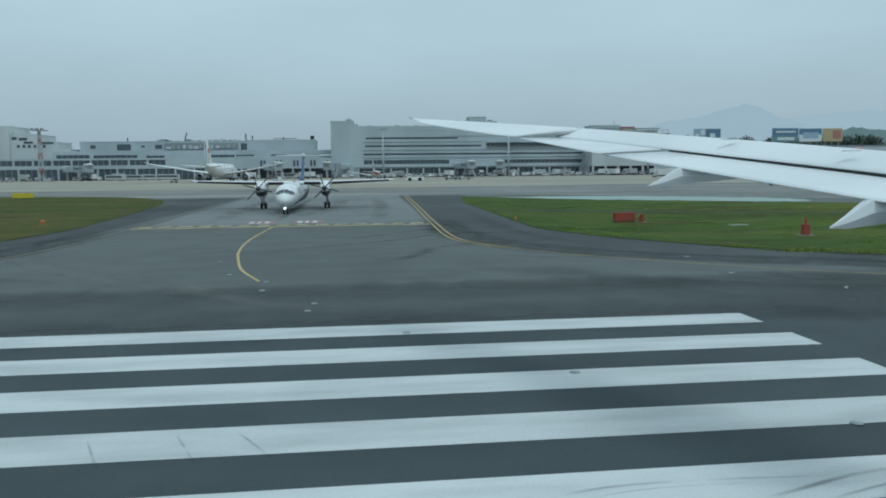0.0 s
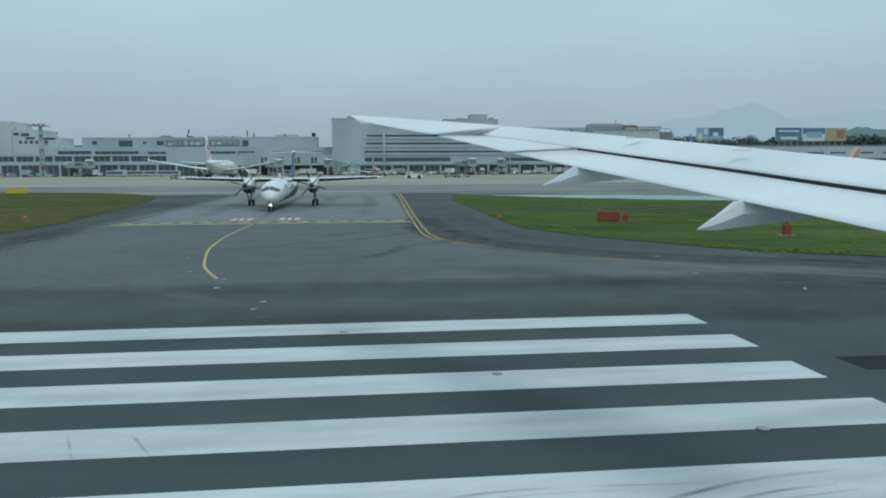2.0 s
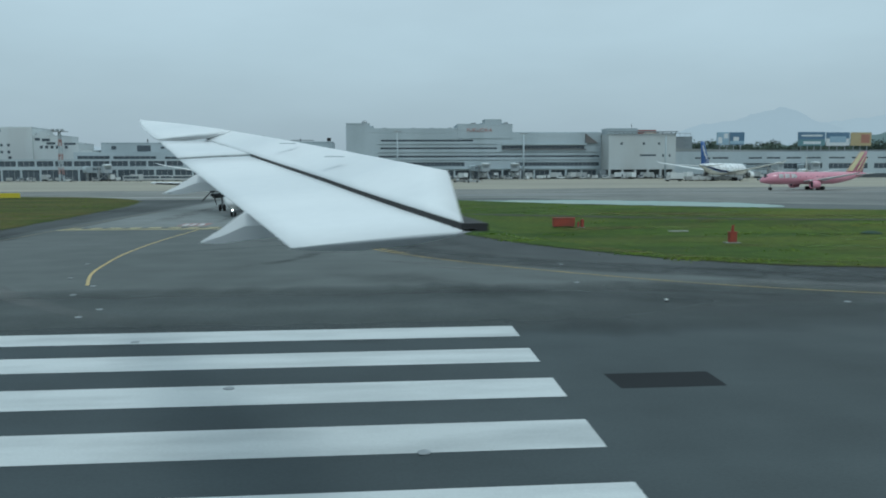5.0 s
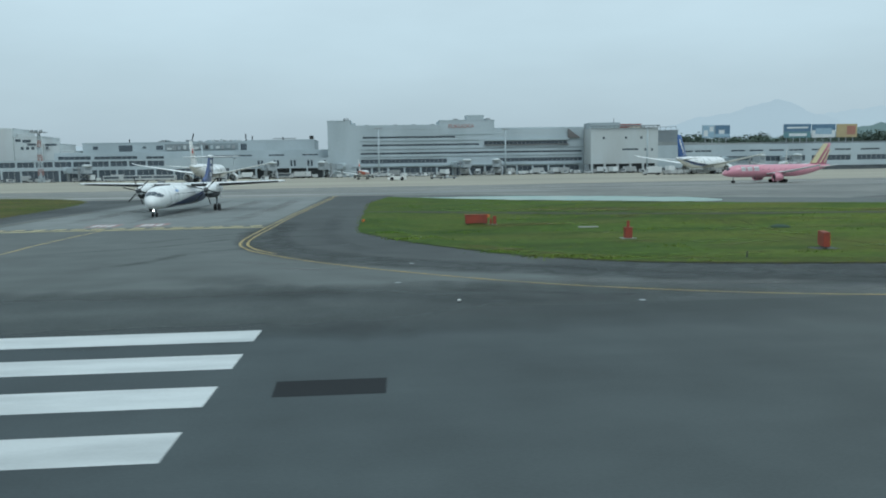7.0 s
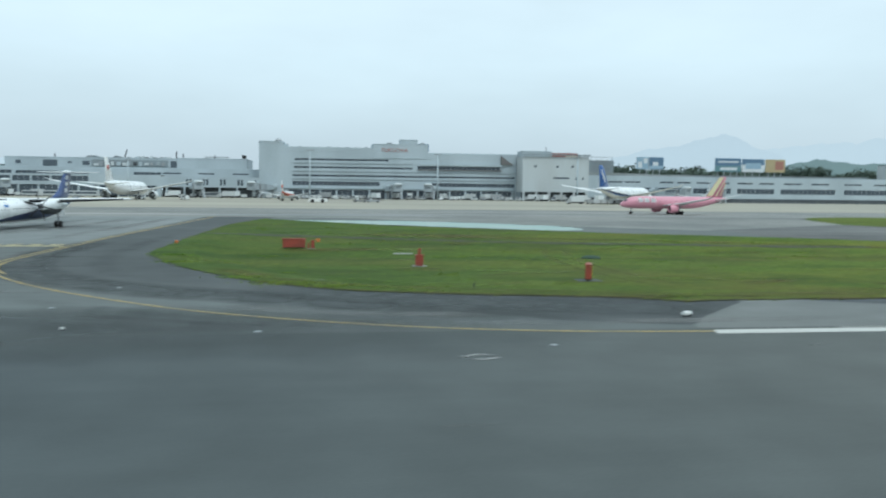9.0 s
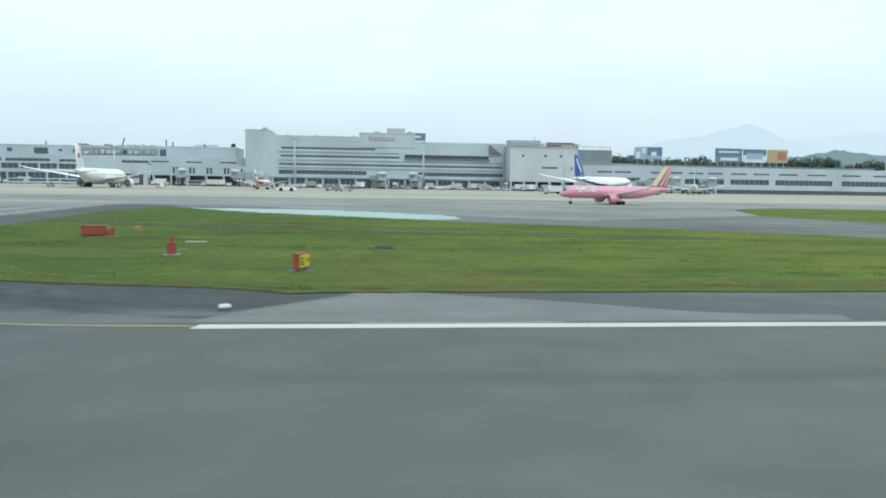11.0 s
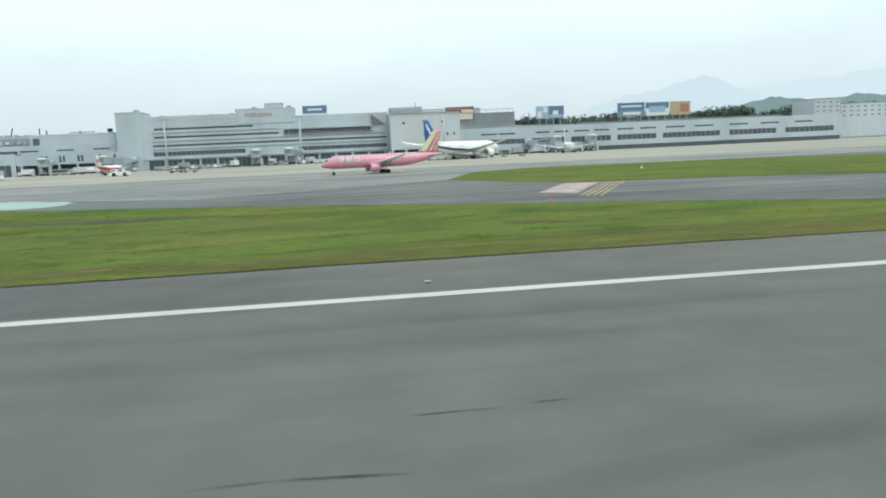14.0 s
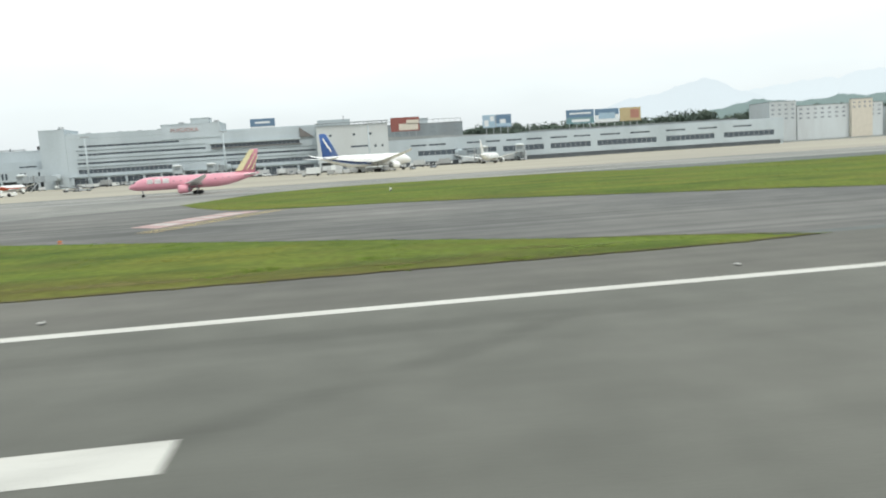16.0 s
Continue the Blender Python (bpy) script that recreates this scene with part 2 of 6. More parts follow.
def turf(name, green, olive, deep, patchy, lush=None):
    """Mown turf: olive and brown patches, darker streaks where it grows thick, fine blade grain."""
    m = material(name, green, 0.95, 0, 0.3, 0.13, 1.5, 0.06, (0.3, 1, 1), olive, 0.95, spread=patchy)
    n, l = m.node_tree.nodes, m.node_tree.links
    b = n["Principled BSDF"]
    src = b.inputs["Base Color"].links[0].from_socket
    tc = n.new("ShaderNodeTexCoord")
    for scale, stretch, lo, hi, colour, top in ((0.17, (0.45, 1, 1), 0.47, 0.66, deep, 0.85), (0.075, (0.7, 1, 1), 0.52, 0.72, (0.115, 0.095, 0.036), 0.6), (0.6, (0.4, 1, 1), 0.56, 0.72, (0.150, 0.182, 0.050), 0.42)):
        mp, no, mr, mx = n.new("ShaderNodeMapping"), n.new("ShaderNodeTexNoise"), n.new("ShaderNodeMapRange"), n.new("ShaderNodeMix")
        mp.inputs["Scale"].default_value = stretch
        mp.inputs["Location"].default_value = (scale * 40, 3, 1)
        no.inputs["Scale"].default_value, no.inputs["Detail"].default_value = scale, 7.0
        no.inputs["Roughness"].default_value = 0.62
        l.new(tc.outputs["Object"], mp.inputs[0])
        l.new(mp.outputs[0], no.inputs["Vector"])
        mr.inputs["From Min"].default_value, mr.inputs["From Max"].default_value, mr.inputs["To Max"].default_value = lo, hi, top
        l.new(no.outputs[0], mr.inputs[0])
        mx.data_type = "RGBA"
        mx.inputs[7].default_value = (*colour, 1)
        l.new(mr.outputs[0], mx.inputs[0])
        l.new(src, mx.inputs[6])
        src = mx.outputs[2]
    if lush:                                   # deep green growth at one end, drier at the other
        sx, ag, tone, both = n.new("ShaderNodeSeparateXYZ"), n.new("ShaderNodeMapRange"), n.new("ShaderNodeMix"), n.new("ShaderNodeVectorMath")
        l.new(tc.outputs["Object"], sx.inputs[0])
        l.new(sx.outputs["X"], ag.inputs[0])
        ag.interpolation_type = "SMOOTHSTEP"
        ag.inputs["From Min"].default_value, ag.inputs["From Max"].default_value = lush[0], lush[1]
        tone.data_type = "RGBA"
        tone.inputs[6].default_value, tone.inputs[7].default_value = (*lush[2], 1), (*lush[3], 1)
        l.new(ag.outputs[0], tone.inputs[0])
        both.operation = "MULTIPLY"
        l.new(src, both.inputs[0])
        l.new(tone.outputs[2], both.inputs[1])
        src = both.outputs[0]
    l.new(src, b.inputs["Base Color"])
    return m


M_GRASS = turf("mown_grass", (0.088, 0.126, 0.024), (0.120, 0.133, 0.030), (0.040, 0.072, 0.016), (0.42, 0.64), (25, 95, (0.72, 0.80, 0.84), (1.06, 1.06, 0.9)))
M_TUFT = material("grass_tufts", (0.135, 0.195, 0.034), 0.9, 0, 0.2, 0.13, 3.0, 0, (0.3, 1, 1), (0.21, 0.205, 0.05), 0.9, spread=(0.42, 0.66))
M_WEED = material("lush_weeds", (0.12, 0.20, 0.032), 0.9, 0, 0.2, 0.2, 3.0, 0, (1, 1, 1), (0.18, 0.225, 0.05), 0.9)
M_GRASS_DRY = turf("dry_mown_grass", (0.06, 0.08, 0.018), (0.10, 0.088, 0.03), (0.035, 0.055, 0.014), (0.38, 0.6))
M_SOIL = material("dark_bare_soil", (0.03, 0.034, 0.02), 0.95, 0, 0.25, 0.8, 5.0, 0.01, second=(0.055, 0.06, 0.028), amount=0.8)
M_EDGE_GRASS = turf("brown_edge_grass", (0.085, 0.092, 0.028), (0.12, 0.105, 0.042), (0.05, 0.06, 0.02), (0.4, 0.6))
for m in (M_GRASS, M_TUFT, M_GRASS_DRY, M_WEED, M_EDGE_GRASS):
    m.node_tree.nodes["Principled BSDF"].inputs["Specular IOR Level"].default_value = 0.08
M_WALL = material("pale_grey_cladding", (0.43, 0.487, 0.515), 0.7, 0, 0.04, 0.06, 1.2, 0, (1, 1, 0.3), (0.36, 0.41, 0.435), 0.8)
M_WALL_WHITE = material("white_render_wall", (0.57, 0.61, 0.615), 0.75, 0, 0.03, 0.08, 1.2, 0, (1, 1, 0.3), (0.5, 0.52, 0.52), 0.7)
M_WALL_GREY = material("grey_wall", (0.25, 0.29, 0.305), 0.75, 0, 0.04, 0.08, 1.0, 0, (1, 1, 0.3), (0.22, 0.24, 0.25), 0.8)
M_WALL_CREAM = material("pale_tiled_wall", (0.49, 0.525, 0.53), 0.7, 0, 0.04, 0.08, 1.5, 0, (1, 1, 0.3), (0.44, 0.46, 0.455), 0.8)
M_BRIDGE = material("weathered_grey_panel", (0.35, 0.39, 0.41), 0.7, 0, 0.06, 0.3, 2.0, 0, (1, 1, 0.3), (0.27, 0.30, 0.32), 0.8)
M_ROOF = material("flat_roof_membrane", (0.30, 0.32, 0.32), 0.85, 0, 0.06, 0.1, 2.0, 0, (1, 1, 1), (0.22, 0.24, 0.24), 0.8)
M_GLASS = material("dark_window_glass", (0.085, 0.105, 0.125), 0.12, 0, 0.1, 0.15, 2.0)
# glass greyed so that distance haze is painted into its colour
M_HAZY_GLASS = material("haze_greyed_glass", (0.22, 0.25, 0.27), 0.4, 0, 0.1, 0.15, 2.0)
# dark colour that stands in for shade under floors and under the sign
M_VOID = material("painted_shade", (0.095, 0.108, 0.118), 0.9, 0, 0.2, 0.2, 2.0)
M_BROWN = material("brown_roof_panel", (0.155, 0.147, 0.142), 0.7, 0, 0.08, 0.2, 2.0)
M_STEEL = material("grey_painted_steel", (0.33, 0.35, 0.36), 0.45, 0.3, 0.06, 0.5, 6.0)
M_DARK_STEEL = material("dark_steel", (0.07, 0.075, 0.08), 0.5, 0.4, 0.1, 0.5, 6.0)
M_WHITE = material("white_aircraft_paint", (0.80, 0.81, 0.80), 0.28, 0, 0.02, 0.25, 3.0, coat=0.35)
M_WING = material("white_wing_paint", (0.80, 0.81, 0.81), 0.42, 0, 0.015, 0.35, 5.0, 0, (0.3, 1, 1), (0.70, 0.72, 0.73), 0.7, coat=0.1)
M_WING_GREY = material("grey_wing_paint", (0.42, 0.44, 0.46), 0.45, 0, 0.03, 0.35, 5.0)
M_BLUE = material("deep_blue_livery", (0.034, 0.068, 0.205), 0.3, 0, 0.05, 0.4, 3.0, coat=0.3)
M_LIGHT_BLUE = material("light_blue_livery", (0.10, 0.28, 0.62), 0.3, 0, 0.05, 0.4, 3.0, coat=0.3)
M_PINK = material("pink_livery", (0.61, 0.265, 0.33), 0.35, 0, 0.03, 0.3, 3.0, second=(0.66, 0.34, 0.40), coat=0.3)
M_STRAW = material("pale_yellow_livery", (0.66, 0.60, 0.36), 0.35, 0, 0.04, 0.4, 3.0)
M_MID_BLUE = material("mid_blue_livery", (0.035, 0.11, 0.34), 0.3, 0, 0.05, 0.4, 3.0, coat=0.3)
M_RED = material("red_livery", (0.46, 0.12, 0.10), 0.35, 0, 0.06, 0.4, 3.0)
M_ORANGE_RED = material("orange_red_livery", (0.62, 0.13, 0.06), 0.35, 0, 0.06, 0.4, 3.0)
M_TYRE = material("tyre_rubber", (0.018, 0.018, 0.019), 0.85, 0, 0.2, 1.0, 9.0)
M_BLADE = material("black_propeller_blade", (0.02, 0.022, 0.024), 0.5, 0, 0.1, 1.0, 9.0)
M_SIGN_RED = material("red_painted_sheet", (0.29, 0.052, 0.03), 0.6, 0, 0.12, 1.2, 8.0, second=(0.2, 0.048, 0.03), amount=0.8)
M_MAST_RED = material("faded_red_mast_paint", (0.32, 0.19, 0.175), 0.6, 0, 0.1, 0.4, 4.0)
M_SIGN_ORANGE = material("orange_painted_sheet", (0.62, 0.17, 0.03), 0.55, 0, 0.1, 1.2, 8.0)
M_SIGN_YELLOW = material("yellow_sign_face", (0.60, 0.50, 0.03), 0.5, 0, 0.06, 1.2, 8.0)
M_BLACK = material("black_paint", (0.02, 0.02, 0.02), 0.6, 0, 0.1, 1.0, 8.0)
M_PLASTIC = material("white_lamp_housing", (0.75, 0.75, 0.72), 0.5, 0, 0.05, 1.0, 8.0)
M_LIT = material("lit_lamp_glass", (0.8, 0.8, 0.78), 0.3)
M_LIT.node_tree.nodes["Principled BSDF"].inputs["Emission Color"].default_value = (1.0, 0.97, 0.9, 1)
M_LIT.node_tree.nodes["Principled BSDF"].inputs["Emission Strength"].default_value = 6.0
M_VEHICLE = material("white_vehicle_paint", (0.52, 0.54, 0.54), 0.35, 0, 0.04, 0.6, 5.0, rand=0.4, coat=0.2)
M_VEHICLE_COLOUR = material("grey_vehicle_paint", (0.24, 0.26, 0.28), 0.4, 0, 0.06, 0.6, 5.0, rand=0.5)
M_BILL_BLUE = material("blue_poster", (0.12, 0.20, 0.29), 0.5, 0, 0.05, 0.3, 2.0)
M_BILL_SKY = material("pale_blue_poster", (0.33, 0.45, 0.54), 0.5, 0, 0.05, 0.3, 2.0)
M_BILL_GREEN = material("green_poster", (0.15, 0.27, 0.29), 0.5, 0, 0.05, 0.3, 2.0)
M_BILL_YELLOW = material("yellow_poster", (0.45, 0.36, 0.20), 0.5, 0, 0.05, 0.3, 2.0)
M_BILL_ORANGE = material("red_orange_poster", (0.38, 0.18, 0.13), 0.5, 0, 0.05, 0.3, 2.0)
M_BILL_RED = material("dark_red_poster", (0.26, 0.085, 0.07), 0.5, 0, 0.05, 0.3, 2.0)
M_BILL_WHITE = material("white_poster", (0.68, 0.70, 0.70), 0.5, 0, 0.04, 0.3, 2.0)
M_BILL_CREAM = material("cream_poster", (0.62, 0.57, 0.48), 0.5, 0, 0.05, 0.3, 2.0)
# leaf green lightened and blued: distance haze put into the base colour
M_LEAF = material("hazy_tree_foliage", (0.07, 0.098, 0.078), 0.9, 0, 0.3, 0.06, 0.7, 0, second=(0.09, 0.118, 0.08))
M_BARK = material("tree_bark", (0.09, 0.07, 0.05), 0.9, 0, 0.2, 0.5, 4.0)


def far_land(name, color, haze_glow):
    """Far land as a plain backdrop of distance: haze is painted in as an even glow."""
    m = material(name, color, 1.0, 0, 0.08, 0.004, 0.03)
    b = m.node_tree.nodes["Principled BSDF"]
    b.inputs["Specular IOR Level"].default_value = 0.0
    b.inputs["Emission Color"].default_value, b.inputs["Emission Strength"].default_value = (*haze_glow, 1), 1.0
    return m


# haze over the ranges is put in as emission, paler for the further one
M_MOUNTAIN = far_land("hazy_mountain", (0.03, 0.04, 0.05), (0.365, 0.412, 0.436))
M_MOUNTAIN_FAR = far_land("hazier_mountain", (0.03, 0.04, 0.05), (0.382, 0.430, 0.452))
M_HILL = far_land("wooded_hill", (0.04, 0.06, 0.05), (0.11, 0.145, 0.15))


# ---------------------------------------------------------------- helpers
def part(name, bm, mat, parent=None, label="", smooth=False):
    me = bpy.data.meshes.new(name)
    bm.to_mesh(me)
    bm.free()
    for x in mat if isinstance(mat, (list, tuple)) else [mat]:
        me.materials.append(x)
    if smooth:
        for p in me.polygons:
            p.use_smooth = True
    ob = new(name, me)
    if parent is not None:
        ob.parent = parent
    if label:
        ob["label"] = label
    return ob


def thing(name, m, label, category, group="", kind=""):
    ob = new(name)
    ob.matrix_world = m
    return tagged(ob, label, category, group, kind)


def add_box(bm, x0, x1, y0, y1, z0, z1, bevel=0.0):
    r = bmesh.ops.create_cube(bm, size=1)
    for v in r["verts"]:
        v.co = ((x0 + x1) / 2 + v.co.x * (x1 - x0), (y0 + y1) / 2 + v.co.y * (y1 - y0), (z0 + z1) / 2 + v.co.z * (z1 - z0))
    if bevel:
        bmesh.ops.bevel(bm, geom=list({e for v in r["verts"] for e in v.link_edges}), offset=bevel, segments=2, affect="EDGES")
    return bm


def box(x0, x1, y0, y1, z0, z1, bevel=0.0):
    return add_box(bmesh.new(), x0, x1, y0, y1, z0, z1, bevel)


def tube(a, b, r0, r1=None, n=8, bm=None):
    bm = bm or bmesh.new()
    a, b = Vector(a), Vector(b)
    m = Matrix.Translation((a + b) / 2) @ (b - a).to_track_quat("Z", "Y").to_matrix().to_4x4()
    bmesh.ops.create_cone(bm, cap_ends=True, segments=n, radius1=r0, radius2=r0 if r1 is None else r1, depth=(b - a).length, matrix=m)
    return bm


def lathe(profile, n=18, m=Matrix(), bm=None):
    """Turns (radius, along) pairs round the local y axis."""
    bm = bm or bmesh.new()
    rings = []
    for r, y in profile:
        if r < 1e-4:
            rings.append([bm.verts.new(m @ Vector((0, y, 0)))])
        else:
            rings.append([bm.verts.new(m @ Vector((r * math.cos(2 * math.pi * k / n), y, r * math.sin(2 * math.pi * k / n)))) for k in range(n)])
    for a, b in zip(rings, rings[1:]):
        for k in range(n):
            quad = [a[k % len(a)], a[(k + 1) % n % len(a)], b[(k + 1) % n % len(b)], b[k % len(b)]]
            quad = list(dict.fromkeys(quad))
            if len(quad) > 2:
                bm.faces.new(quad)
    bmesh.ops.recalc_face_normals(bm, faces=bm.faces)
    return bm


def lerp(x, pairs):
    return float(np.interp(x, [p[0] for p in pairs], [p[1] for p in pairs]))


RISE = [(60, 0.0), (95, 0.35), (180, 0.7), (450, 1.2)]


def gz(y):
    """Height of the ground: level on the runway, rising gently to the terminal."""
    return lerp(y, RISE)


# the grass island lies in a shallow drainage hollow
ISLAND = [(23.8, 141), (20.9, 120), (20.5, 104), (20.2, 74), (21.6, 66), (26.7, 55.8), (31.2, 48.9), (36.3, 44.7), (42.3, 42.6), (49.4, 41.1), (52.6, 40.1), (54.2, 38.9), (57.4, 39.3), (80, 39.6), (110, 40.0), (174.5, 40.2), (177, 42), (174, 44.6), (166.7, 48.2), (148, 60.6), (122, 75), (92.5, 91.5), (74, 99.6), (67, 104), (45, 118.4), (33, 131)]


def inside(x, y, poly):
    hit = False
    for a, b in zip(poly, poly[1:] + poly[:1]):
        if (a[1] > y) != (b[1] > y) and x < (b[0] - a[0]) * (y - a[1]) / (b[1] - a[1]) + a[0]:
            hit = not hit
    return hit


HOLLOW_X = np.arange(20.0, 121.0, 2.0)
HOLLOW_Y = np.arange(40.0, 101.0, 1.5)
HOLLOW = np.zeros((len(HOLLOW_Y), len(HOLLOW_X)))
for iy, hy in enumerate(HOLLOW_Y):
    for ix, hx in enumerate(HOLLOW_X):
        if inside(hx, hy, ISLAND):
            near = 99.0
            for a, b in zip(ISLAND, ISLAND[1:] + ISLAND[:1]):
                a, b, q = Vector(a), Vector(b), Vector((hx, hy))
                u = min(max((q - a).dot(b - a) / (b - a).length_squared, 0), 1)
                near = min(near, (q - a.lerp(b, u)).length)
            u = min(max(near - 2.4, 0.0) / 4.2, 1.0)
            HOLLOW[iy, ix] = u * u * (3 - 2 * u) * lerp(hy, [(55, 0.56), (74, 0.64), (79, 0.42), (95, 0.0)]) * lerp(hx, [(85, 1.0), (115, 0.0)])


def gh(x, y):
    """Height of the ground with the hollow in the grass."""
    fx, fy = (x - HOLLOW_X[0]) / 2.0, (y - HOLLOW_Y[0]) / 1.5
    ix, iy = int(math.floor(fx)), int(math.floor(fy))
    if not (0 <= ix < len(HOLLOW_X) - 1 and 0 <= iy < len(HOLLOW_Y) - 1):
        return gz(y)
    u, v = fx - ix, fy - iy
    low, high = HOLLOW[iy, ix] * (1 - u) + HOLLOW[iy, ix + 1] * u, HOLLOW[iy + 1, ix] * (1 - u) + HOLLOW[iy + 1, ix + 1] * u
    return gz(y) - float(low * (1 - v) + high * v)


def drape(bm, dz):
    """Cuts flat faces where the ground bends and lays them on it."""
    for y, _ in RISE:
        bmesh.ops.bisect_plane(bm, geom=list(bm.verts) + list(bm.edges) + list(bm.faces), plane_co=(0, y, 0), plane_no=(0, 1, 0))
    for v in bm.verts:
        v.co.z = gh(v.co.x, v.co.y) + dz
    return bm


def sheet(points, dz):
    bm = bmesh.new()
    f = bm.faces.new([bm.verts.new((x, y, 0)) for x, y in points])
    f.normal_update()
    if f.normal.z < 0:
        f.normal_flip()
    return drape(bm, dz)


def smooth_line(pts, step=1.0):
    """A rounded line through the points."""
    p = [Vector(q) for q in pts]
    p = [2 * p[0] - p[1]] + p + [2 * p[-1] - p[-2]]
    out = []
    for a, b, c, d in zip(p, p[1:], p[2:], p[3:]):
        k = max(2, int((c - b).length / step))
        for i in range(k):
            t = i / k
            out.append(0.5 * (2 * b + (c - a) * t + (2 * a - 5 * b + 4 * c - d) * t * t + (3 * b - a - 3 * c + d) * t ** 3))
    return out + [p[-2]]


def ribbon(pts, width, dz, shift=0.0, wobble=0.0):
    line = smooth_line(pts)
    bm = bmesh.new()
    rows = []
    for i, q in enumerate(line):
        d = line[min(i + 1, len(line) - 1)] - line[max(i - 1, 0)]
        nrm = Vector((-d.y, d.x)).normalized()
        w = width / 2 * (1 + wobble * random.uniform(-1, 1))
        rows.append([bm.verts.new((*(q + nrm * (shift + s * w)), 0)) for s in (-1, 1)])
    for a, b in zip(rows, rows[1:]):
        f = bm.faces.new([a[0], b[0], b[1], a[1]])
        f.normal_update()
        if f.normal.z < 0:
            f.normal_flip()
    return drape(bm, dz)


# ---------------------------------------------------------------- ground
bm = bmesh.new()
ys = sorted({-600, -60, 60, 95, 180, 450, 900, 2000, 4500, *(float(y) for y in HOLLOW_Y)})
xs = sorted({-4000, -800, -200, 0, 200, 500, 1000, 4000, *(float(x) for x in HOLLOW_X)})
grid = [[bm.verts.new((x, y, gh(x, y))) for x in xs] for y in ys]
for r0, r1 in zip(grid, grid[1:]):
    for k in range(len(xs) - 1):
        bm.faces.new([r0[k], r0[k + 1], r1[k + 1], r1[k]])
tagged(part("ground", bm, M_TAXI), "dark grey weathered asphalt airfield ground", "ground", kind="structure")

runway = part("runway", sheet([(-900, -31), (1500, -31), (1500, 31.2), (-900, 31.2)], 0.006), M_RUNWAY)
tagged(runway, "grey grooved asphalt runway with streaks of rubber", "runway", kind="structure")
old_shoulder = part("runway_shoulder", sheet([(51.2, 31.2), (78.6, 31.2), (78.9, 32.5), (75, 32.8), (72.4, 33.5), (67.5, 36.3), (62, 38.7), (60, 40.1), (57.6, 40.1), (57.3, 38.7), (53.2, 34.4), (51.4, 31.9)], 0.010), M_OLD_SHOULDER)
tagged(old_shoulder, "pale worn asphalt shoulder tapering along the runway", "pavement", kind="structure")
shoulder = part("runway_shoulder", sheet([(78.6, 31.2), (1500, 31.2), (1500, 41.5), (172, 41.5), (60, 40.1), (62, 38.7), (67.5, 36.3), (72.4, 33.5), (75, 32.8), (78.9, 32.5)], 0.010), M_SHOULDER)
tagged(shoulder, "lighter grey asphalt shoulder beside the runway", "pavement", kind="structure")

# fillets of newer, darker asphalt round the grass corners
fillet = part("pavement_fillet", sheet([(12.8, 150), (12.4, 118), (12.0, 90), (12.2, 66), (14.5, 57), (19, 50.6), (25, 45.6), (32, 42), (40, 37.5), (46, 33.6), (51.3, 32.0), (53.1, 34.4), (57.2, 38.7), (57.4, 39.9), (53, 40.8), (49.6, 41.8), (42.6, 43.3), (36.8, 45.3), (31.8, 49.4), (27.4, 56.1), (22.4, 66.2), (21.0, 74.1), (21.3, 104), (24.6, 141), (25, 150)], 0.008), M_FILLET)
tagged(fillet, "near-black new asphalt fillet beside the grass", "pavement", kind="structure")
fillet2 = part("pavement_fillet", sheet([(-16.5, 150), (-18, 100), (-19, 84), (-20, 62), (-22, 52), (-28, 45), (-40, 39), (-60, 37), (-60, 44), (-36, 52), (-28, 62), (-27, 80), (-28, 120), (-32, 152)], 0.008), M_FILLET)
tagged(fillet2, "dark new asphalt fillet along the grass verge", "pavement", kind="structure")
parallel = part("parallel_taxiway", sheet([(-900, 150), (20, 150), (40, 146), (62, 127), (90, 108), (128, 131), (137, 160), (160, 173), (201, 170), (700, 150), (1200, 150), (1200, 216), (-900, 216)], 0.012), M_PARALLEL)
tagged(parallel, "blue-grey asphalt parallel taxiway with pale wheel tracks", "taxiway", kind="structure")
for i, (y0, y1, x0, x1) in enumerate([(158, 165, -120, 62), (168, 172, 30, 300), (184, 187, -300, 200), (197, 201, 60, 420)]):
    tagged(part("worn_strip", sheet([(x0, y0), (x1, y0 + 1), (x1 - 8, y1 + 0.6), (x0 + 6, y1)], 0.018), M_PALE), "pale worn concrete strip in the taxiway", "pavement", kind="structure")
apron = part("apron", sheet([(-900, 216), (1200, 216), (1200, 462), (-900, 462)], 0.014), M_CONCRETE)
tagged(apron, "tan concrete apron before the terminal", "apron", kind="structure")
connector = part("connector_taxiway", sheet([(-16.6, 79.6), (10.9, 79.2), (11.6, 105), (12.4, 150), (-15.5, 150)], 0.009), asphalt("connector_asphalt", (0.145, 0.160, 0.158), (0.215, 0.228, 0.222), 0.16))
tagged(connector, "mid-grey asphalt connector taxiway", "taxiway", kind="structure")
exit_way = part("exit_taxiway", sheet([(92, 93.5), (122, 76), (148, 61.5), (167, 49), (176, 43), (330, 43), (262, 43), (196, 77), (165, 94), (142, 102), (128, 130), (92, 108)], 0.0125), asphalt("exit_asphalt", (0.095, 0.098, 0.095), (0.155, 0.153, 0.143), 0.7))
tagged(exit_way, "grey asphalt rapid exit taxiway", "taxiway", kind="structure")
patch = part("asphalt_patch", sheet([(19.35, 19.5), (22.2, 19.5), (22.25, 20.97), (19.3, 20.97)], 0.010), M_PATCH)
tagged(patch, "black rectangular asphalt repair patch", "pavement", kind="structure")
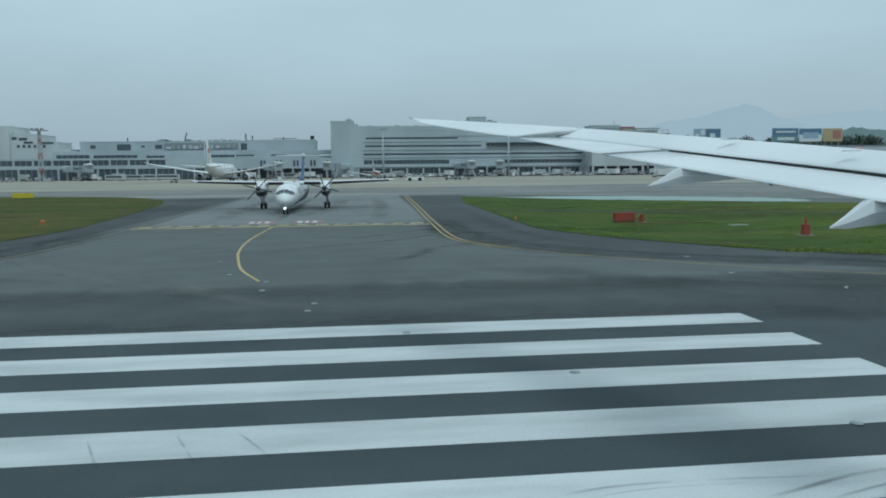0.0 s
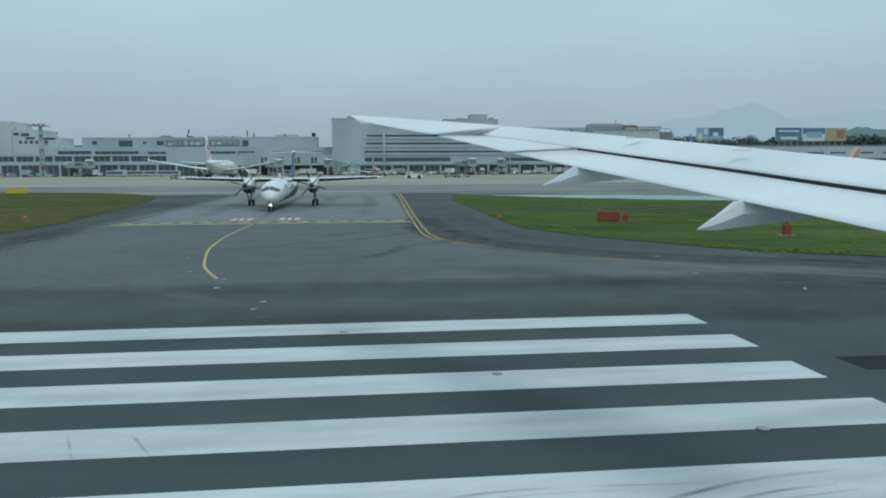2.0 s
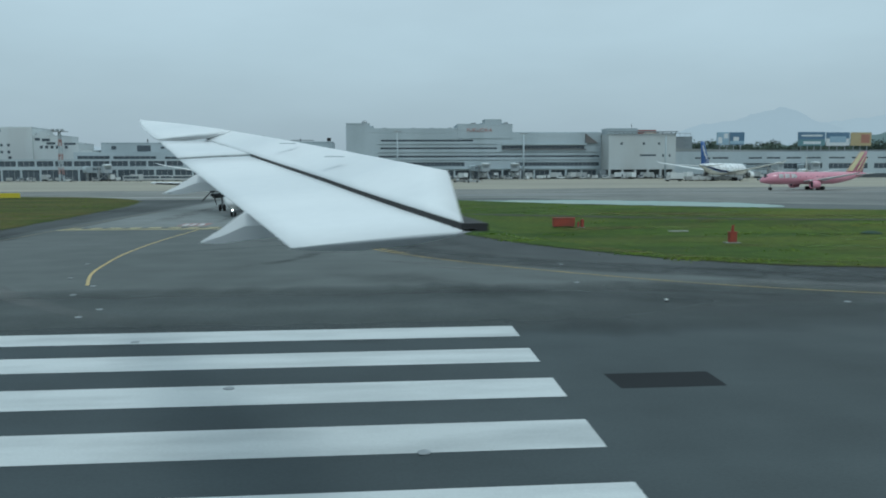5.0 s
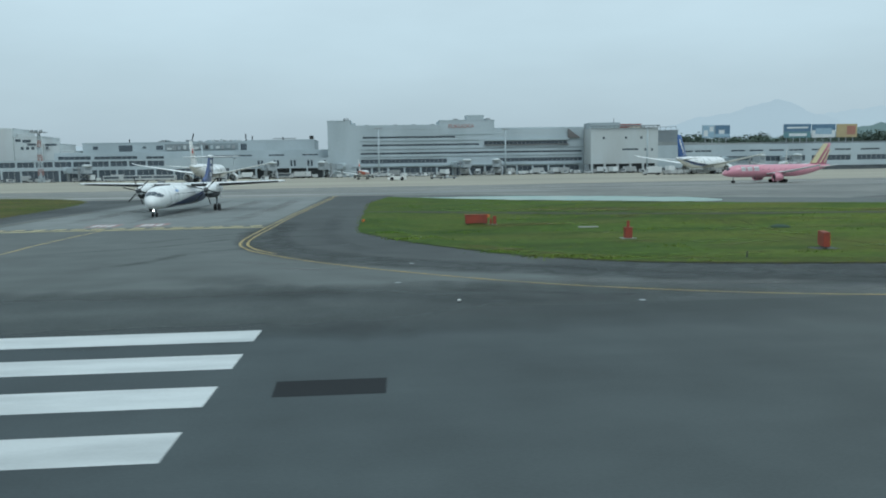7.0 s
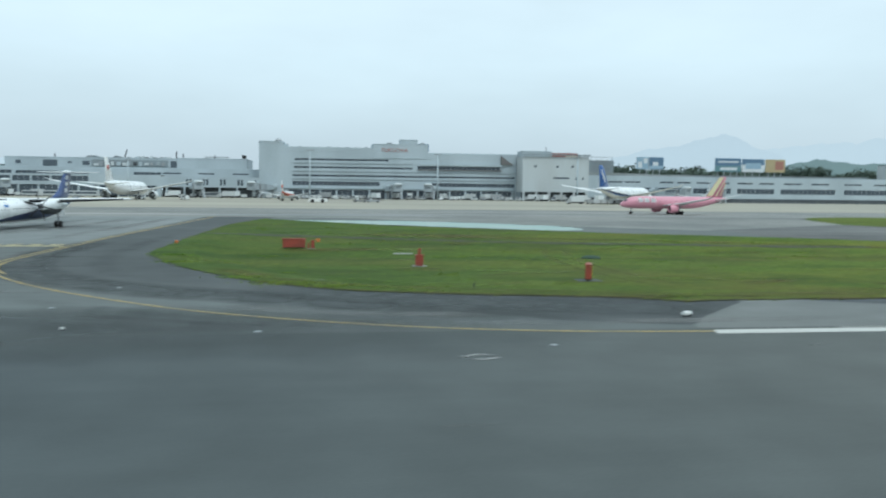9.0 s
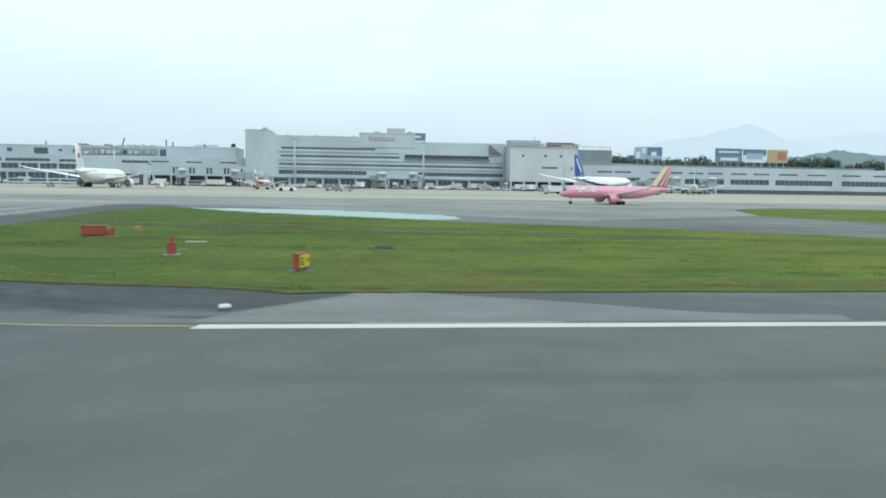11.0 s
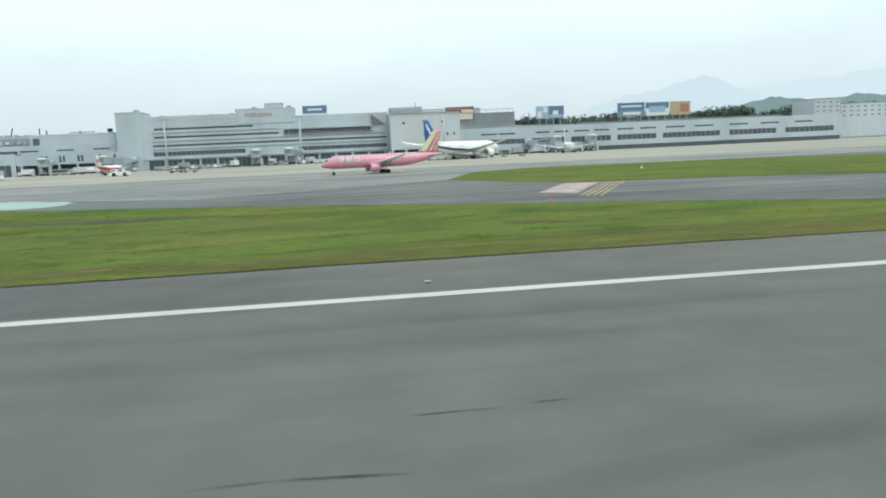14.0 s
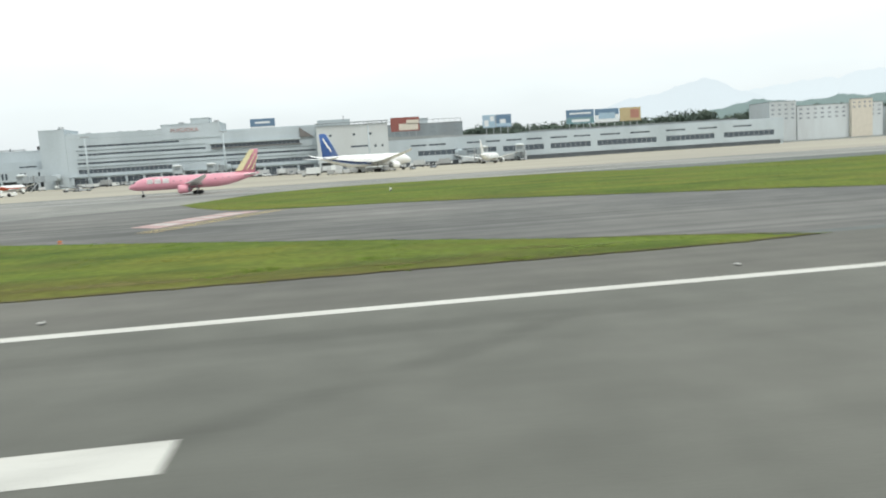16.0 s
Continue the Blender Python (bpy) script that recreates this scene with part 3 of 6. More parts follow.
TEAL = [(28, 136), (40, 124), (56, 113.5), (64, 107.6), (69, 107), (72, 111), (71, 118), (60, 128), (50, 134.5), (42, 136)]
ragged = [q + Vector((random.uniform(-0.9, 0.9), random.uniform(-0.9, 0.9))) for q in smooth_line(TEAL + TEAL[:1], 1.6)[:-1]]
tagged(part("teal_strip", sheet(ragged, 0.02), M_TEAL), "pale teal painted paved strip behind the grass", "pavement", kind="structure")

# markings: each piece of paint is a part of the surface it lies on
for k in range(5):
    y = 27.0 - 3.6 * k
    part("threshold_stripe", sheet([(-12.1, y - 0.9), (17.88 - 0.045 * k, y - 0.9), (17.9 - 0.045 * k, y + 0.9), (-12.1, y + 0.9)], 0.014), M_WHITE_LINE, runway)
for y in (16.35, 12.75):
    part("touchdown_stripe", sheet([(127.05, y - 0.95), (148.95, y - 0.95), (148.95, y + 0.95), (127.05, y + 0.95)], 0.014), M_SIDE_LINE, runway)
part("side_line", sheet([(51.4, 29.85), (900, 29.85), (900, 30.7), (51.6, 30.7)], 0.016), M_SIDE_LINE, runway)
part("side_line_old", sheet([(57.5, 30.85), (66, 30.85), (66, 31.05), (57.5, 31.05)], 0.018), M_PALE, runway)
centre = [(-4.3, 76.5), (-4.9, 64.2), (-4.6, 55.8), (-3.7, 48.9), (-2.9, 44.6), (-1.5, 40.1)]
tagged(part("lead_line", ribbon(centre, 0.17, 0.02, wobble=0.12), M_LEAD_LINE), "worn yellow curving lead-in line on the taxiway", "taxiway line", kind="structure")
edge_r = [(13.6, 150), (12.7, 120), (11.8, 95), (11.3, 78), (11.15, 63.5), (12.5, 57.3), (14.6, 53.4), (18, 48.5), (23, 43), (30, 37), (38, 32.8), (45, 30.9), (51.5, 30.35)]
edge = part("taxiway_edge_line", ribbon(edge_r, 0.19, 0.02, 0.0, 0.15), M_YELLOW_LINE)
tagged(edge, "worn double yellow taxiway edge line", "taxiway line", kind="structure")
part("second_line", ribbon(edge_r[:7], 0.19, 0.02, 0.55, 0.15), M_YELLOW_LINE, edge)
edge_l = [(-16.5, 110), (-17.2, 90), (-17.6, 78.2), (-18.6, 62), (-20.5, 52), (-25, 44), (-34, 38), (-48, 34), (-70, 32)]
tagged(part("taxiway_edge_line", ribbon(edge_l, 0.2, 0.02, 0, 0.25), M_OLD_YELLOW), "faded yellow taxiway edge line", "taxiway line", kind="structure")
hold = part("holding_line", sheet([(-17.6, 76.85), (11.0, 76.45), (11.0, 76.85), (-17.6, 77.25)], 0.02), M_HOLD_LINE)
tagged(hold, "yellow runway holding position line, solid and dashed", "holding line", kind="structure")
part("solid_line", sheet([(-17.6, 77.7), (11.0, 77.3), (11.0, 77.7), (-17.6, 78.1)], 0.02), M_HOLD_LINE, hold)
for k in range(15):
    for dy in (0.75, 1.45):
        x = -17.3 + k * 1.9
        part("dash", sheet([(x, 77.8 + dy - k * 0.027), (x + 1.2, 77.8 + dy - k * 0.027), (x + 1.2, 78.2 + dy - k * 0.027), (x, 78.2 + dy - k * 0.027)], 0.02), M_HOLD_LINE, hold)
for x0 in (-7.6, -2.7):
    panel = part("runway_mark_panel", sheet([(x0, 81.0), (x0 + 3.0, 81.0), (x0 + 3.0, 84.4), (x0, 84.4)], 0.021), M_RED_LINE)
    tagged(panel, "red painted panel with white bars on the taxiway", "ground marking", kind="structure")
    for a, b in ((0.45, 0.95), (1.25, 1.6), (2.0, 2.5)):
        part("white_bar", sheet([(x0 + a, 81.5), (x0 + b, 81.5), (x0 + b, 83.9), (x0 + a, 83.9)], 0.027), M_WHITE_LINE, panel)
panel = part("exit_mark_panel", sheet([(130.8, 86.0), (134.2, 82.6), (143.2, 100.5), (138.6, 101.5)], 0.021), M_PINK_LINE)
tagged(panel, "faded pink painted panel with white bars", "ground marking", kind="structure")
for a, b in ((0.12, 0.24), (0.36, 0.44), (0.56, 0.64), (0.78, 0.88)):
    p0, p1, q0, q1 = Vector((131.4, 86.0)), Vector((138.9, 100.9)), Vector((133.9, 83.6)), Vector((142.5, 99.9))
    part("white_bar", sheet([p0.lerp(p1, a), q0.lerp(q1, a), q0.lerp(q1, b), p0.lerp(p1, b)], 0.027), M_FADED, panel)
for k in range(4):
    a, b = Vector((133.2 + k * 0.62, 78.4 - k * 0.33)), Vector((144.6 + k * 0.62, 101.0 - k * 0.33))
    part("exit_hold_line", ribbon([a, a.lerp(b, 0.5), b], 0.26, 0.021), M_YELLOW_LINE, panel)


def smear(pts, width, dz, mat, parent, name="tyre_mark"):
    """A soft-edged mark along a line, fading at both ends."""
    line = smooth_line(pts)
    verts, faces, cover = [], [], []
    for i, q in enumerate(line):
        d = line[min(i + 1, len(line) - 1)] - line[max(i - 1, 0)]
        nrm = Vector((-d.y, d.x)).normalized()
        end = min(1.0, 6.0 * min(i, len(line) - 1 - i) / len(line))
        for k in range(-2, 3):
            v = q + nrm * (k / 4 * width * random.uniform(0.9, 1.1))
            verts.append((v.x, v.y, gh(v.x, v.y) + dz))
            cover.append(end * (0.0, 0.75, 1.0, 0.75, 0.0)[k + 2])
        if i:
            for k in range(4):
                a = 5 * (i - 1) + k
                faces.append((a, a + 5, a + 6, a + 1) if d.x * nrm.y - d.y * nrm.x < 0 else (a, a + 1, a + 6, a + 5))
    me = bpy.data.meshes.new(name)
    me.from_pydata(verts, [], faces)
    me.attributes.new("cover", "FLOAT", "POINT").data.foreach_set("value", cover)
    me.materials.append(mat)
    ob = new(name, me)
    ob.parent = parent
    return ob


M_BLEND = smear_paint("paving_joint_film", (0.094, 0.106, 0.105), 1.0, 0.88, (0.2, 0.2, 1), -0.2)
smear([(-120, 32.4), (-60, 32.4), (0, 32.4), (30, 32.4), (47, 32.4)], 13, 0.0115, M_BLEND, runway, "paving_joint")
M_WORN_JOINT = smear_paint("weathered_joint_film", (0.088, 0.098, 0.097), 0.95, 0.88, (0.3, 0.3, 1), 0.2)
smear([(12.4, 84), (12.0, 74), (12.5, 65), (14.8, 57), (19, 50.6), (25, 45.6), (32, 41.6), (41, 37), (48, 33.5)], 5.0, 0.0105, M_WORN_JOINT, fillet, "paving_joint")
smear([(31, 45.4), (37, 42.2), (44, 39.2), (51, 37.2), (56, 38.2)], 6.0, 0.0108, M_WORN_JOINT, fillet, "paving_joint")
smear([(-19.4, 76), (-20.2, 62), (-22.2, 52), (-28, 45), (-40, 39), (-58, 37)], 5.0, 0.0105, M_WORN_JOINT, fillet2, "paving_joint")
marks = part("worn_junction", sheet([(-60, 31.25), (44, 31.25), (40, 34), (-60, 34)], 0.004), M_TAXI)
tagged(marks, "dark asphalt junction with tyre marks and stains", "pavement", kind="structure")
for pts, w, mat in (
        ([(-2, 56), (6.1, 61.1), (11.1, 65.8), (20.2, 66.5)], 1.0, M_RUBBER),
        ([(4, 46), (7.4, 50.4), (9.3, 55.3), (13.8, 58.3), (20.6, 59.5)], 1.3, M_RUBBER),
        ([(2, 62), (7.9, 68.7), (12, 71.5), (19.5, 73.5)], 0.7, M_RUBBER),
        ([(27, 48), (22, 53.5), (18.6, 62), (17.6, 76), (17.5, 96)], 2.2, M_STAIN),
        ([(13, 45), (17, 38), (24, 33.6), (34, 32.2)], 3.2, M_STAIN),
        ([(19, 43), (25, 38.2), (33, 34.6), (43, 32.4)], 2.2, M_STAIN),
        ([(24, 37), (29, 34.4), (36, 32.6)], 1.2, M_RUBBER),
        ([(9, 44), (14, 40), (18, 33.5), (22, 26)], 3.4, M_STAIN),
        ([(-30, 52), (-24, 47), (-17, 43.5), (-9, 40)], 2.8, M_STAIN),
        ([(-34, 62), (-25, 56), (-18, 54), (-12, 53)], 2.4, M_STAIN),
        ([(-18.3, 53), (-12.2, 47.2), (-7.1, 41.1), (-1.3, 34.2), (5, 29)], 1.5, M_DUST),
        ([(-21, 57), (-16, 49), (-11, 43), (-4, 36)], 0.8, M_DUST),
        ([(13, 49.5), (15.5, 48), (18.5, 47.4)], 1.0, M_DUST),
        ([(15.5, 46), (18, 44.8), (21, 44.2)], 0.9, M_DUST),
        ([(30, 38.6), (36, 36.4), (44, 35)], 1.6, M_DUST),
        ([(34, 33.8), (46, 33), (60, 33.4)], 1.6, M_DUST),
        ([(-3, 90), (1, 110), (2, 140)], 3.0, M_DUST),
        ([(6, 84), (7.5, 105), (8, 145)], 2.6, M_DUST),
        ([(-11, 86), (-11, 110), (-10, 146)], 3.0, M_DUST),
        ([(-4.4, 82), (-4.3, 100), (-3.5, 146)], 1.2, M_RUBBER),
        ([(-18, 82), (-22, 96), (-23, 120), (-22, 146)], 3.4, M_STAIN),
        ([(-20, 70), (-23, 64), (-27, 58)], 2.0, M_STAIN)):
    smear(pts, w, 0.024, mat, marks)
for pts, w, mat in (
        ([(6.5, 12.5), (7.4, 12.74), (8.3, 12.82), (9.3, 12.83), (10.3, 12.78), (11.6, 12.7)], 0.11, M_SCUFF),
        ([(6.9, 12.3), (7.9, 12.55), (9.0, 12.62), (10.2, 12.56)], 0.08, M_SCUFF),
        ([(9.9, 11.9), (10.9, 12.25), (12.1, 12.68), (13.0, 12.86), (14.4, 13.0)], 0.16, M_SCUFF),
        ([(10.9, 11.7), (12.0, 12.07), (12.7, 12.26), (13.9, 12.4)], 0.12, M_SCUFF),
        ([(11.8, 11.7), (12.8, 11.95), (14.2, 12.15)], 0.1, M_SCUFF),
        ([(-0.62, 16.7), (-0.3, 15.9), (0.1, 14.9)], 0.08, M_SCUFF),
        ([(0.66, 16.7), (1.1, 15.86), (1.55, 15.0)], 0.08, M_SCUFF),
        ([(-2.45, 16.7), (-2.05, 15.71), (-1.7, 14.9)], 0.08, M_SCUFF),
        ([(108.9, 16.5), (110, 16.52), (111.1, 16.46)], 0.14, M_TAR),
        ([(111.7, 16.62), (112.2, 16.66), (112.7, 16.64)], 0.1, M_TAR),
        ([(104.6, 13.72), (106.6, 13.78), (108.9, 13.5)], 0.14, M_TAR),
        ([(38.4, 18.5), (39.3, 18.55), (40.2, 18.5)], 0.3, M_DUST),
        ([(53.6, 27.2), (54.2, 27.3), (54.9, 27.5)], 0.3, M_DUST),
        ([(40.2, 26.1), (40.6, 26.5), (41.1, 26.6), (41.5, 26.3)], 0.34, M_CHALK),
        ([(40.4, 25.9), (40.9, 25.8), (41.4, 26.0), (41.6, 26.3)], 0.3, M_CHALK),
        ([(95, 9), (118, 14), (132, 20), (142, 28)], 1.6, M_FAINT),
        ([(118, 7), (140, 13), (154, 21), (164, 30)], 1.6, M_FAINT),
        ([(52, 22.5), (80, 22), (125, 22.4)], 2.4, M_FAINT),
        ([(70, 26.5), (120, 26), (180, 26.6)], 2.0, M_FAINT)):
    smear(pts, w, 0.022, mat, runway)

# ---------------------------------------------------------------- grass
LEFT_VERGE = [(-24.4, 70), (-23.2, 80), (-24.5, 110), (-27.5, 134), (-33, 150), (-46, 164), (-72, 172), (-140, 180), (-400, 185), (-400, 40), (-60, 41), (-42, 45), (-31, 53), (-26.2, 61)]
FAR_VERGE = [(127.6, 131), (133, 116), (142, 103), (165, 95), (196, 78), (262, 43.5), (420, 43.5), (420, 140), (240, 146), (201, 163), (160, 171), (139, 160)]


def lawn(name, outline, label, mat=None):
    edge = [q + Vector((random.uniform(-0.16, 0.16), random.uniform(-0.16, 0.16))) for q in smooth_line(outline + outline[:1], 1.2)[:-1]]
    bm = sheet(edge, 0.05)
    if outline is ISLAND:
        bmesh.ops.triangulate(bm, faces=list(bm.faces))
        for places, normal in ((HOLLOW_X, Vector((1, 0, 0))), (HOLLOW_Y, Vector((0, 1, 0)))):
            for c in places:
                bmesh.ops.bisect_plane(bm, geom=list(bm.verts) + list(bm.edges) + list(bm.faces), plane_co=normal * float(c), plane_no=normal)
        drape(bm, 0.05)
    ob = part(name, bm, mat or M_GRASS)
    return tagged(ob, label, "grass", kind="stuff"), edge


def tufts(name, outline, edge, count, box2, label):
    """Blades in small clumps, thick along the verge's edge and thinner inside."""
    verts, faces = [], []

    def clump(x, y, h):
        for _ in range(4):
            a, lean = random.uniform(0, math.tau), random.uniform(0.1, 0.6) * h
            w, px, py = random.uniform(0.03, 0.1), x + random.uniform(-0.25, 0.25), y + random.uniform(-0.25, 0.25)
            z, i = gh(px, py) + 0.03, len(verts)
            verts.extend([(px - w * math.cos(a), py - w * math.sin(a), z), (px + w * math.cos(a), py + w * math.sin(a), z), (px + lean * math.sin(a), py - lean * math.cos(a), z + h * random.uniform(0.6, 1.2))])
            faces.append((i, i + 1, i + 2))

    for q in edge:
        if box2[0] < q.x < box2[1] and box2[2] < q.y < box2[3]:
            for _ in range(3):
                clump(q.x + random.gauss(0, 0.2), q.y + random.gauss(0, 0.2), random.uniform(0.02, 0.05))
    tries = 0
    while tries < count:
        tries += 1
        x, y = random.uniform(box2[0], box2[1]), random.uniform(box2[2], box2[3])
        if inside(x, y, outline) and noise.noise((x * 0.09, y * 0.14, 3.0)) > -0.15:
            clump(x, y, random.uniform(0.03, 0.08) * (1.6 if noise.noise((x * 0.05, y * 0.1, 9.0)) > 0.25 else 1))
    me = bpy.data.meshes.new(name)
    me.from_pydata(verts, [], faces)
    me.materials.append(M_TUFT)
    return tagged(new(name, me), label, "grass", kind="stuff")


_, edge1 = lawn("grass", ISLAND, "mown green grass island with dry yellow patches")
_, edge2 = lawn("grass", LEFT_VERGE, "olive green mown grass verge", M_GRASS_DRY)
_, edge3 = lawn("grass", FAR_VERGE, "green mown grass strip between taxiways")
def rim(outline, x0, x1, y0, y1, width, shift, label):
    run = [Vector(q) for q in outline if x0 <= q[0] <= x1 and y0 <= q[1] <= y1]
    ob = part("grass_rim", ribbon(run, width, 0.058, shift, 0.5), M_EDGE_GRASS)
    return tagged(ob, label, "grass", kind="stuff")


rim(ISLAND, 31, 175, 38.5, 49, 0.45, 0.15, "brown dry grass rim along the paving")


def weeds(name, spots, label):
    """Lush clumps of taller blades."""
    verts, faces = [], []
    for x, y, r, n in spots:
        for _ in range(n):
            px, py, a = x + random.gauss(0, r), y + random.gauss(0, r * 0.5), random.uniform(0, math.tau)
            h, w = random.uniform(0.05, 0.16), random.uniform(0.03, 0.08)
            z, i, lean = gh(px, py) + 0.04, len(verts), random.uniform(0.1, 0.8)
            verts.extend([(px - w * math.cos(a), py - w * math.sin(a), z), (px + w * math.cos(a), py + w * math.sin(a), z), (px + lean * h * math.sin(a), py - lean * h * math.cos(a), z + h)])
            faces.append((i, i + 1, i + 2))
    me = bpy.data.meshes.new(name)
    me.from_pydata(verts, [], faces)
    me.materials.append(M_WEED)
    return tagged(new(name, me), label, "grass", kind="stuff")


SPOTS = [(33, 47.6, 1.1, 260), (36, 46.2, 0.9, 200), (30, 51, 0.7, 120), (24, 62, 0.9, 160), (22.5, 68, 0.6, 100)]
for _ in range(170):
    x, y = random.uniform(21, 172), random.uniform(40, 120)
    if inside(x, y, ISLAND):
        SPOTS.append((x, y, random.uniform(0.3, 1.3), random.randint(20, 90)))
weeds("weed_clumps", SPOTS, "lush green weed clumps in the mown grass")
for pts, w in (([(44, 43.2), (70, 42.4), (110, 42.6), (171, 42)], 5.0), ([(60, 47), (90, 46.2), (120, 47), (150, 45)], 4.0), ([(27, 58), (33, 50), (40, 45.6), (50, 43.4)], 2.4), ([(30, 97), (50, 92), (80, 86), (110, 74)], 3.0)):
    tagged(smear(pts, w, 0.066, M_DRY_FILM, None, "dry_grass_band"), "olive dry band of mown grass", "grass", kind="stuff")
for pts, w in (([(57.6, 50), (56.6, 54), (55.8, 62), (56.2, 72), (58, 82)], 0.9), ([(59.6, 50), (58.8, 55), (58, 63), (58.4, 72), (60, 81)], 0.9), ([(62, 53.4), (66, 53.6), (71, 53.2)], 1.6), ([(76, 60), (84, 60.6), (93, 60)], 1.4), ([(38, 70), (47, 69), (55, 70)], 1.2), ([(98, 55), (106, 55.5), (116, 54.4)], 1.6)):
    tagged(smear(pts, w, 0.07, M_PALE_FILM, None, "pale_grass_streak"), "pale flattened streak in the mown grass", "grass", kind="stuff")
for pts, w in (([(50.6, 41.6), (53, 40.8), (56.5, 40.6), (60, 40.4)], 1.3), ([(40, 96), (52, 94), (60, 93)], 2.6)):
    tagged(smear(pts, w, 0.072, M_BARE_FILM, None, "bare_soil_patch"), "brown bare soil patch in the grass", "soil", kind="stuff")
for pts, w in (([(29.5, 53.5), (33, 48.8), (37.5, 46), (42, 44.6)], 2.2), ([(21.4, 86), (22, 76), (24, 67), (27, 59)], 1.8), ([(26, 100), (38, 94), (52, 90)], 3.0), ([(34, 56), (42, 52), (50, 50)], 2.2), ([(46, 74), (56, 71), (68, 70)], 2.4), ([(70, 48), (84, 48.6), (98, 48)], 1.8)):
    tagged(smear(pts, w, 0.068, M_LUSH_FILM, None, "lush_grass_patch"), "bright lush patch in the mown grass", "grass", kind="stuff")
blot = random.Random(23)
for _ in range(64):
    x, y = blot.uniform(24, 170), 42 + 50 * blot.random() ** 1.4
    w, half, skew = blot.uniform(1.2, 3.4), blot.uniform(1.5, 5.5), blot.uniform(-0.35, 0.35)
    if all(inside(x + k * half, y + k * half * skew + e * w, ISLAND) for k in (-1, 0, 1) for e in (-0.6, 0.6)):
        film, kind = blot.choice(((M_LUSH_FILM, "lush"), (M_LUSH_FILM, "lush"), (M_DRY_FILM, "dry"), (M_PALE_FILM, "pale")))
        ob = smear([(x - half, y - half * skew), (x, y + blot.uniform(-0.5, 0.5)), (x + half, y + half * skew)], w, blot.uniform(0.067, 0.071), film, None, kind + "_grass_patch")
        tagged(ob, {"lush": "bright lush patch in the mown grass", "dry": "olive dry band of mown grass", "pale": "pale flattened streak in the mown grass"}[kind], "grass", kind="stuff")
track = part("grass_track", ribbon([(20.6, 96.2), (31, 92.8), (45, 88.5), (60, 85.0), (75, 83.4), (95, 80)], 1.7, 0.08, 0, 0.4), M_SOIL)
tagged(track, "thin dark bare track across the grass", "track", kind="structure")
tufts("grass_tufts", ISLAND, edge1, 15000, (18, 180, 38, 142), "short uneven grass tufts on the island")
tufts("grass_tufts", LEFT_VERGE, edge2, 5000, (-80, -20, 42, 170), "short uneven grass tufts on the verge")
tufts("grass_tufts", FAR_VERGE, edge3, 7000, (126, 300, 60, 172), "short uneven grass tufts between the taxiways")


# ---------------------------------------------------------------- airliner wing
WX = 4.4        # where the wing's reference line crosses, along the runway
WY = 27.2        # outer end of the wing


def w_te(y):
    return WX + 0.57 + 0.40 * (WY - y)


def w_rear(y):
    return w_te(y) + 0.9 + 0.06 * (WY - y)


def w_le(y):
    return w_te(y) + 1.1 + 0.12 * (WY - y)


Z_TE = [(9.0, 4.72), (10.1, 4.89), (13.8, 5.40), (17.1, 5.87), (20.7, 6.44), (23.4, 6.78), (26.0, 7.12), (27.1, 7.41)]
Z_REAR = [(9.0, 5.0), (11.8, 5.33), (13.3, 5.53), (15.7, 5.82), (18.5, 6.17), (22.0, 6.59), (27.1, 7.38)]
Z_LE = [(9, 5.326), (11, 5.557), (13, 5.79), (15, 6.031), (17, 6.26), (19, 6.487), (21, 6.703), (23, 6.912), (25, 7.123), (26.2, 7.254), (27.5, 7.397)]


def skin(rows):
    """Closes rows of points, one row a station, into a solid loft."""
    bm = bmesh.new()
    vs = [[bm.verts.new(p) for p in row] for row in rows]
    n = len(vs[0])
    for a, b in zip(vs, vs[1:]):
        for k in range(n):
            bm.faces.new([a[k], a[(k + 1) % n], b[(k + 1) % n], b[k]])
    bm.faces.new(vs[0])
    bm.faces.new(vs[-1])
    bmesh.ops.recalc_face_normals(bm, faces=bm.faces)
    return bm


def section(y, xr, zr, xl, zl, thick, camber=0.25, yl=None):
    """An aerofoil from its rear edge (xr, zr) to its nose (xl, zl): top line first, then the belly back."""
    row, dy = [], (y if yl is None else yl) - y
    for u in (0.0, 0.15, 0.4, 0.7, 0.9, 0.98, 1.0):
        bulge = thick * camber * 4 * u * (1 - u) * 0.25
        row.append((xr + (xl - xr) * u, y + dy * u, zr + (zl - zr) * u + bulge))
    for u in (0.98, 0.88, 0.65, 0.35, 0.1, 0.0):
        row.append((xr + (xl - xr) * u, y + dy * u, zr + (zl - zr) * u - thick * (0.12 + 3.2 * u * (1 - u) * 0.9)))
    return row


wing = thing("aircraft_wing", pose(WX, 9.2, 0), "white swept airliner wing with lowered flaps and raked tip", "aircraft wing")
wing_inv = wing.matrix_world.inverted()


def wing_part(name, rows, mat, label="", smooth=True):
    ob = part(name, skin(rows), mat, wing, label, smooth)
    ob.matrix_parent_inverse = wing_inv
    return ob


rows = []
for y, yl in zip(np.linspace(9.2, 21.9, 14), np.linspace(11.6, 21.9, 14)):
    rows.append(section(y, w_rear(y), lerp(y, Z_REAR), w_le(yl), lerp(yl, Z_LE), 0.055 * (w_le(yl) - w_rear(yl)) + 0.1, 0.25, yl))
wing_part("main_panel", rows, M_WING)
rows = []
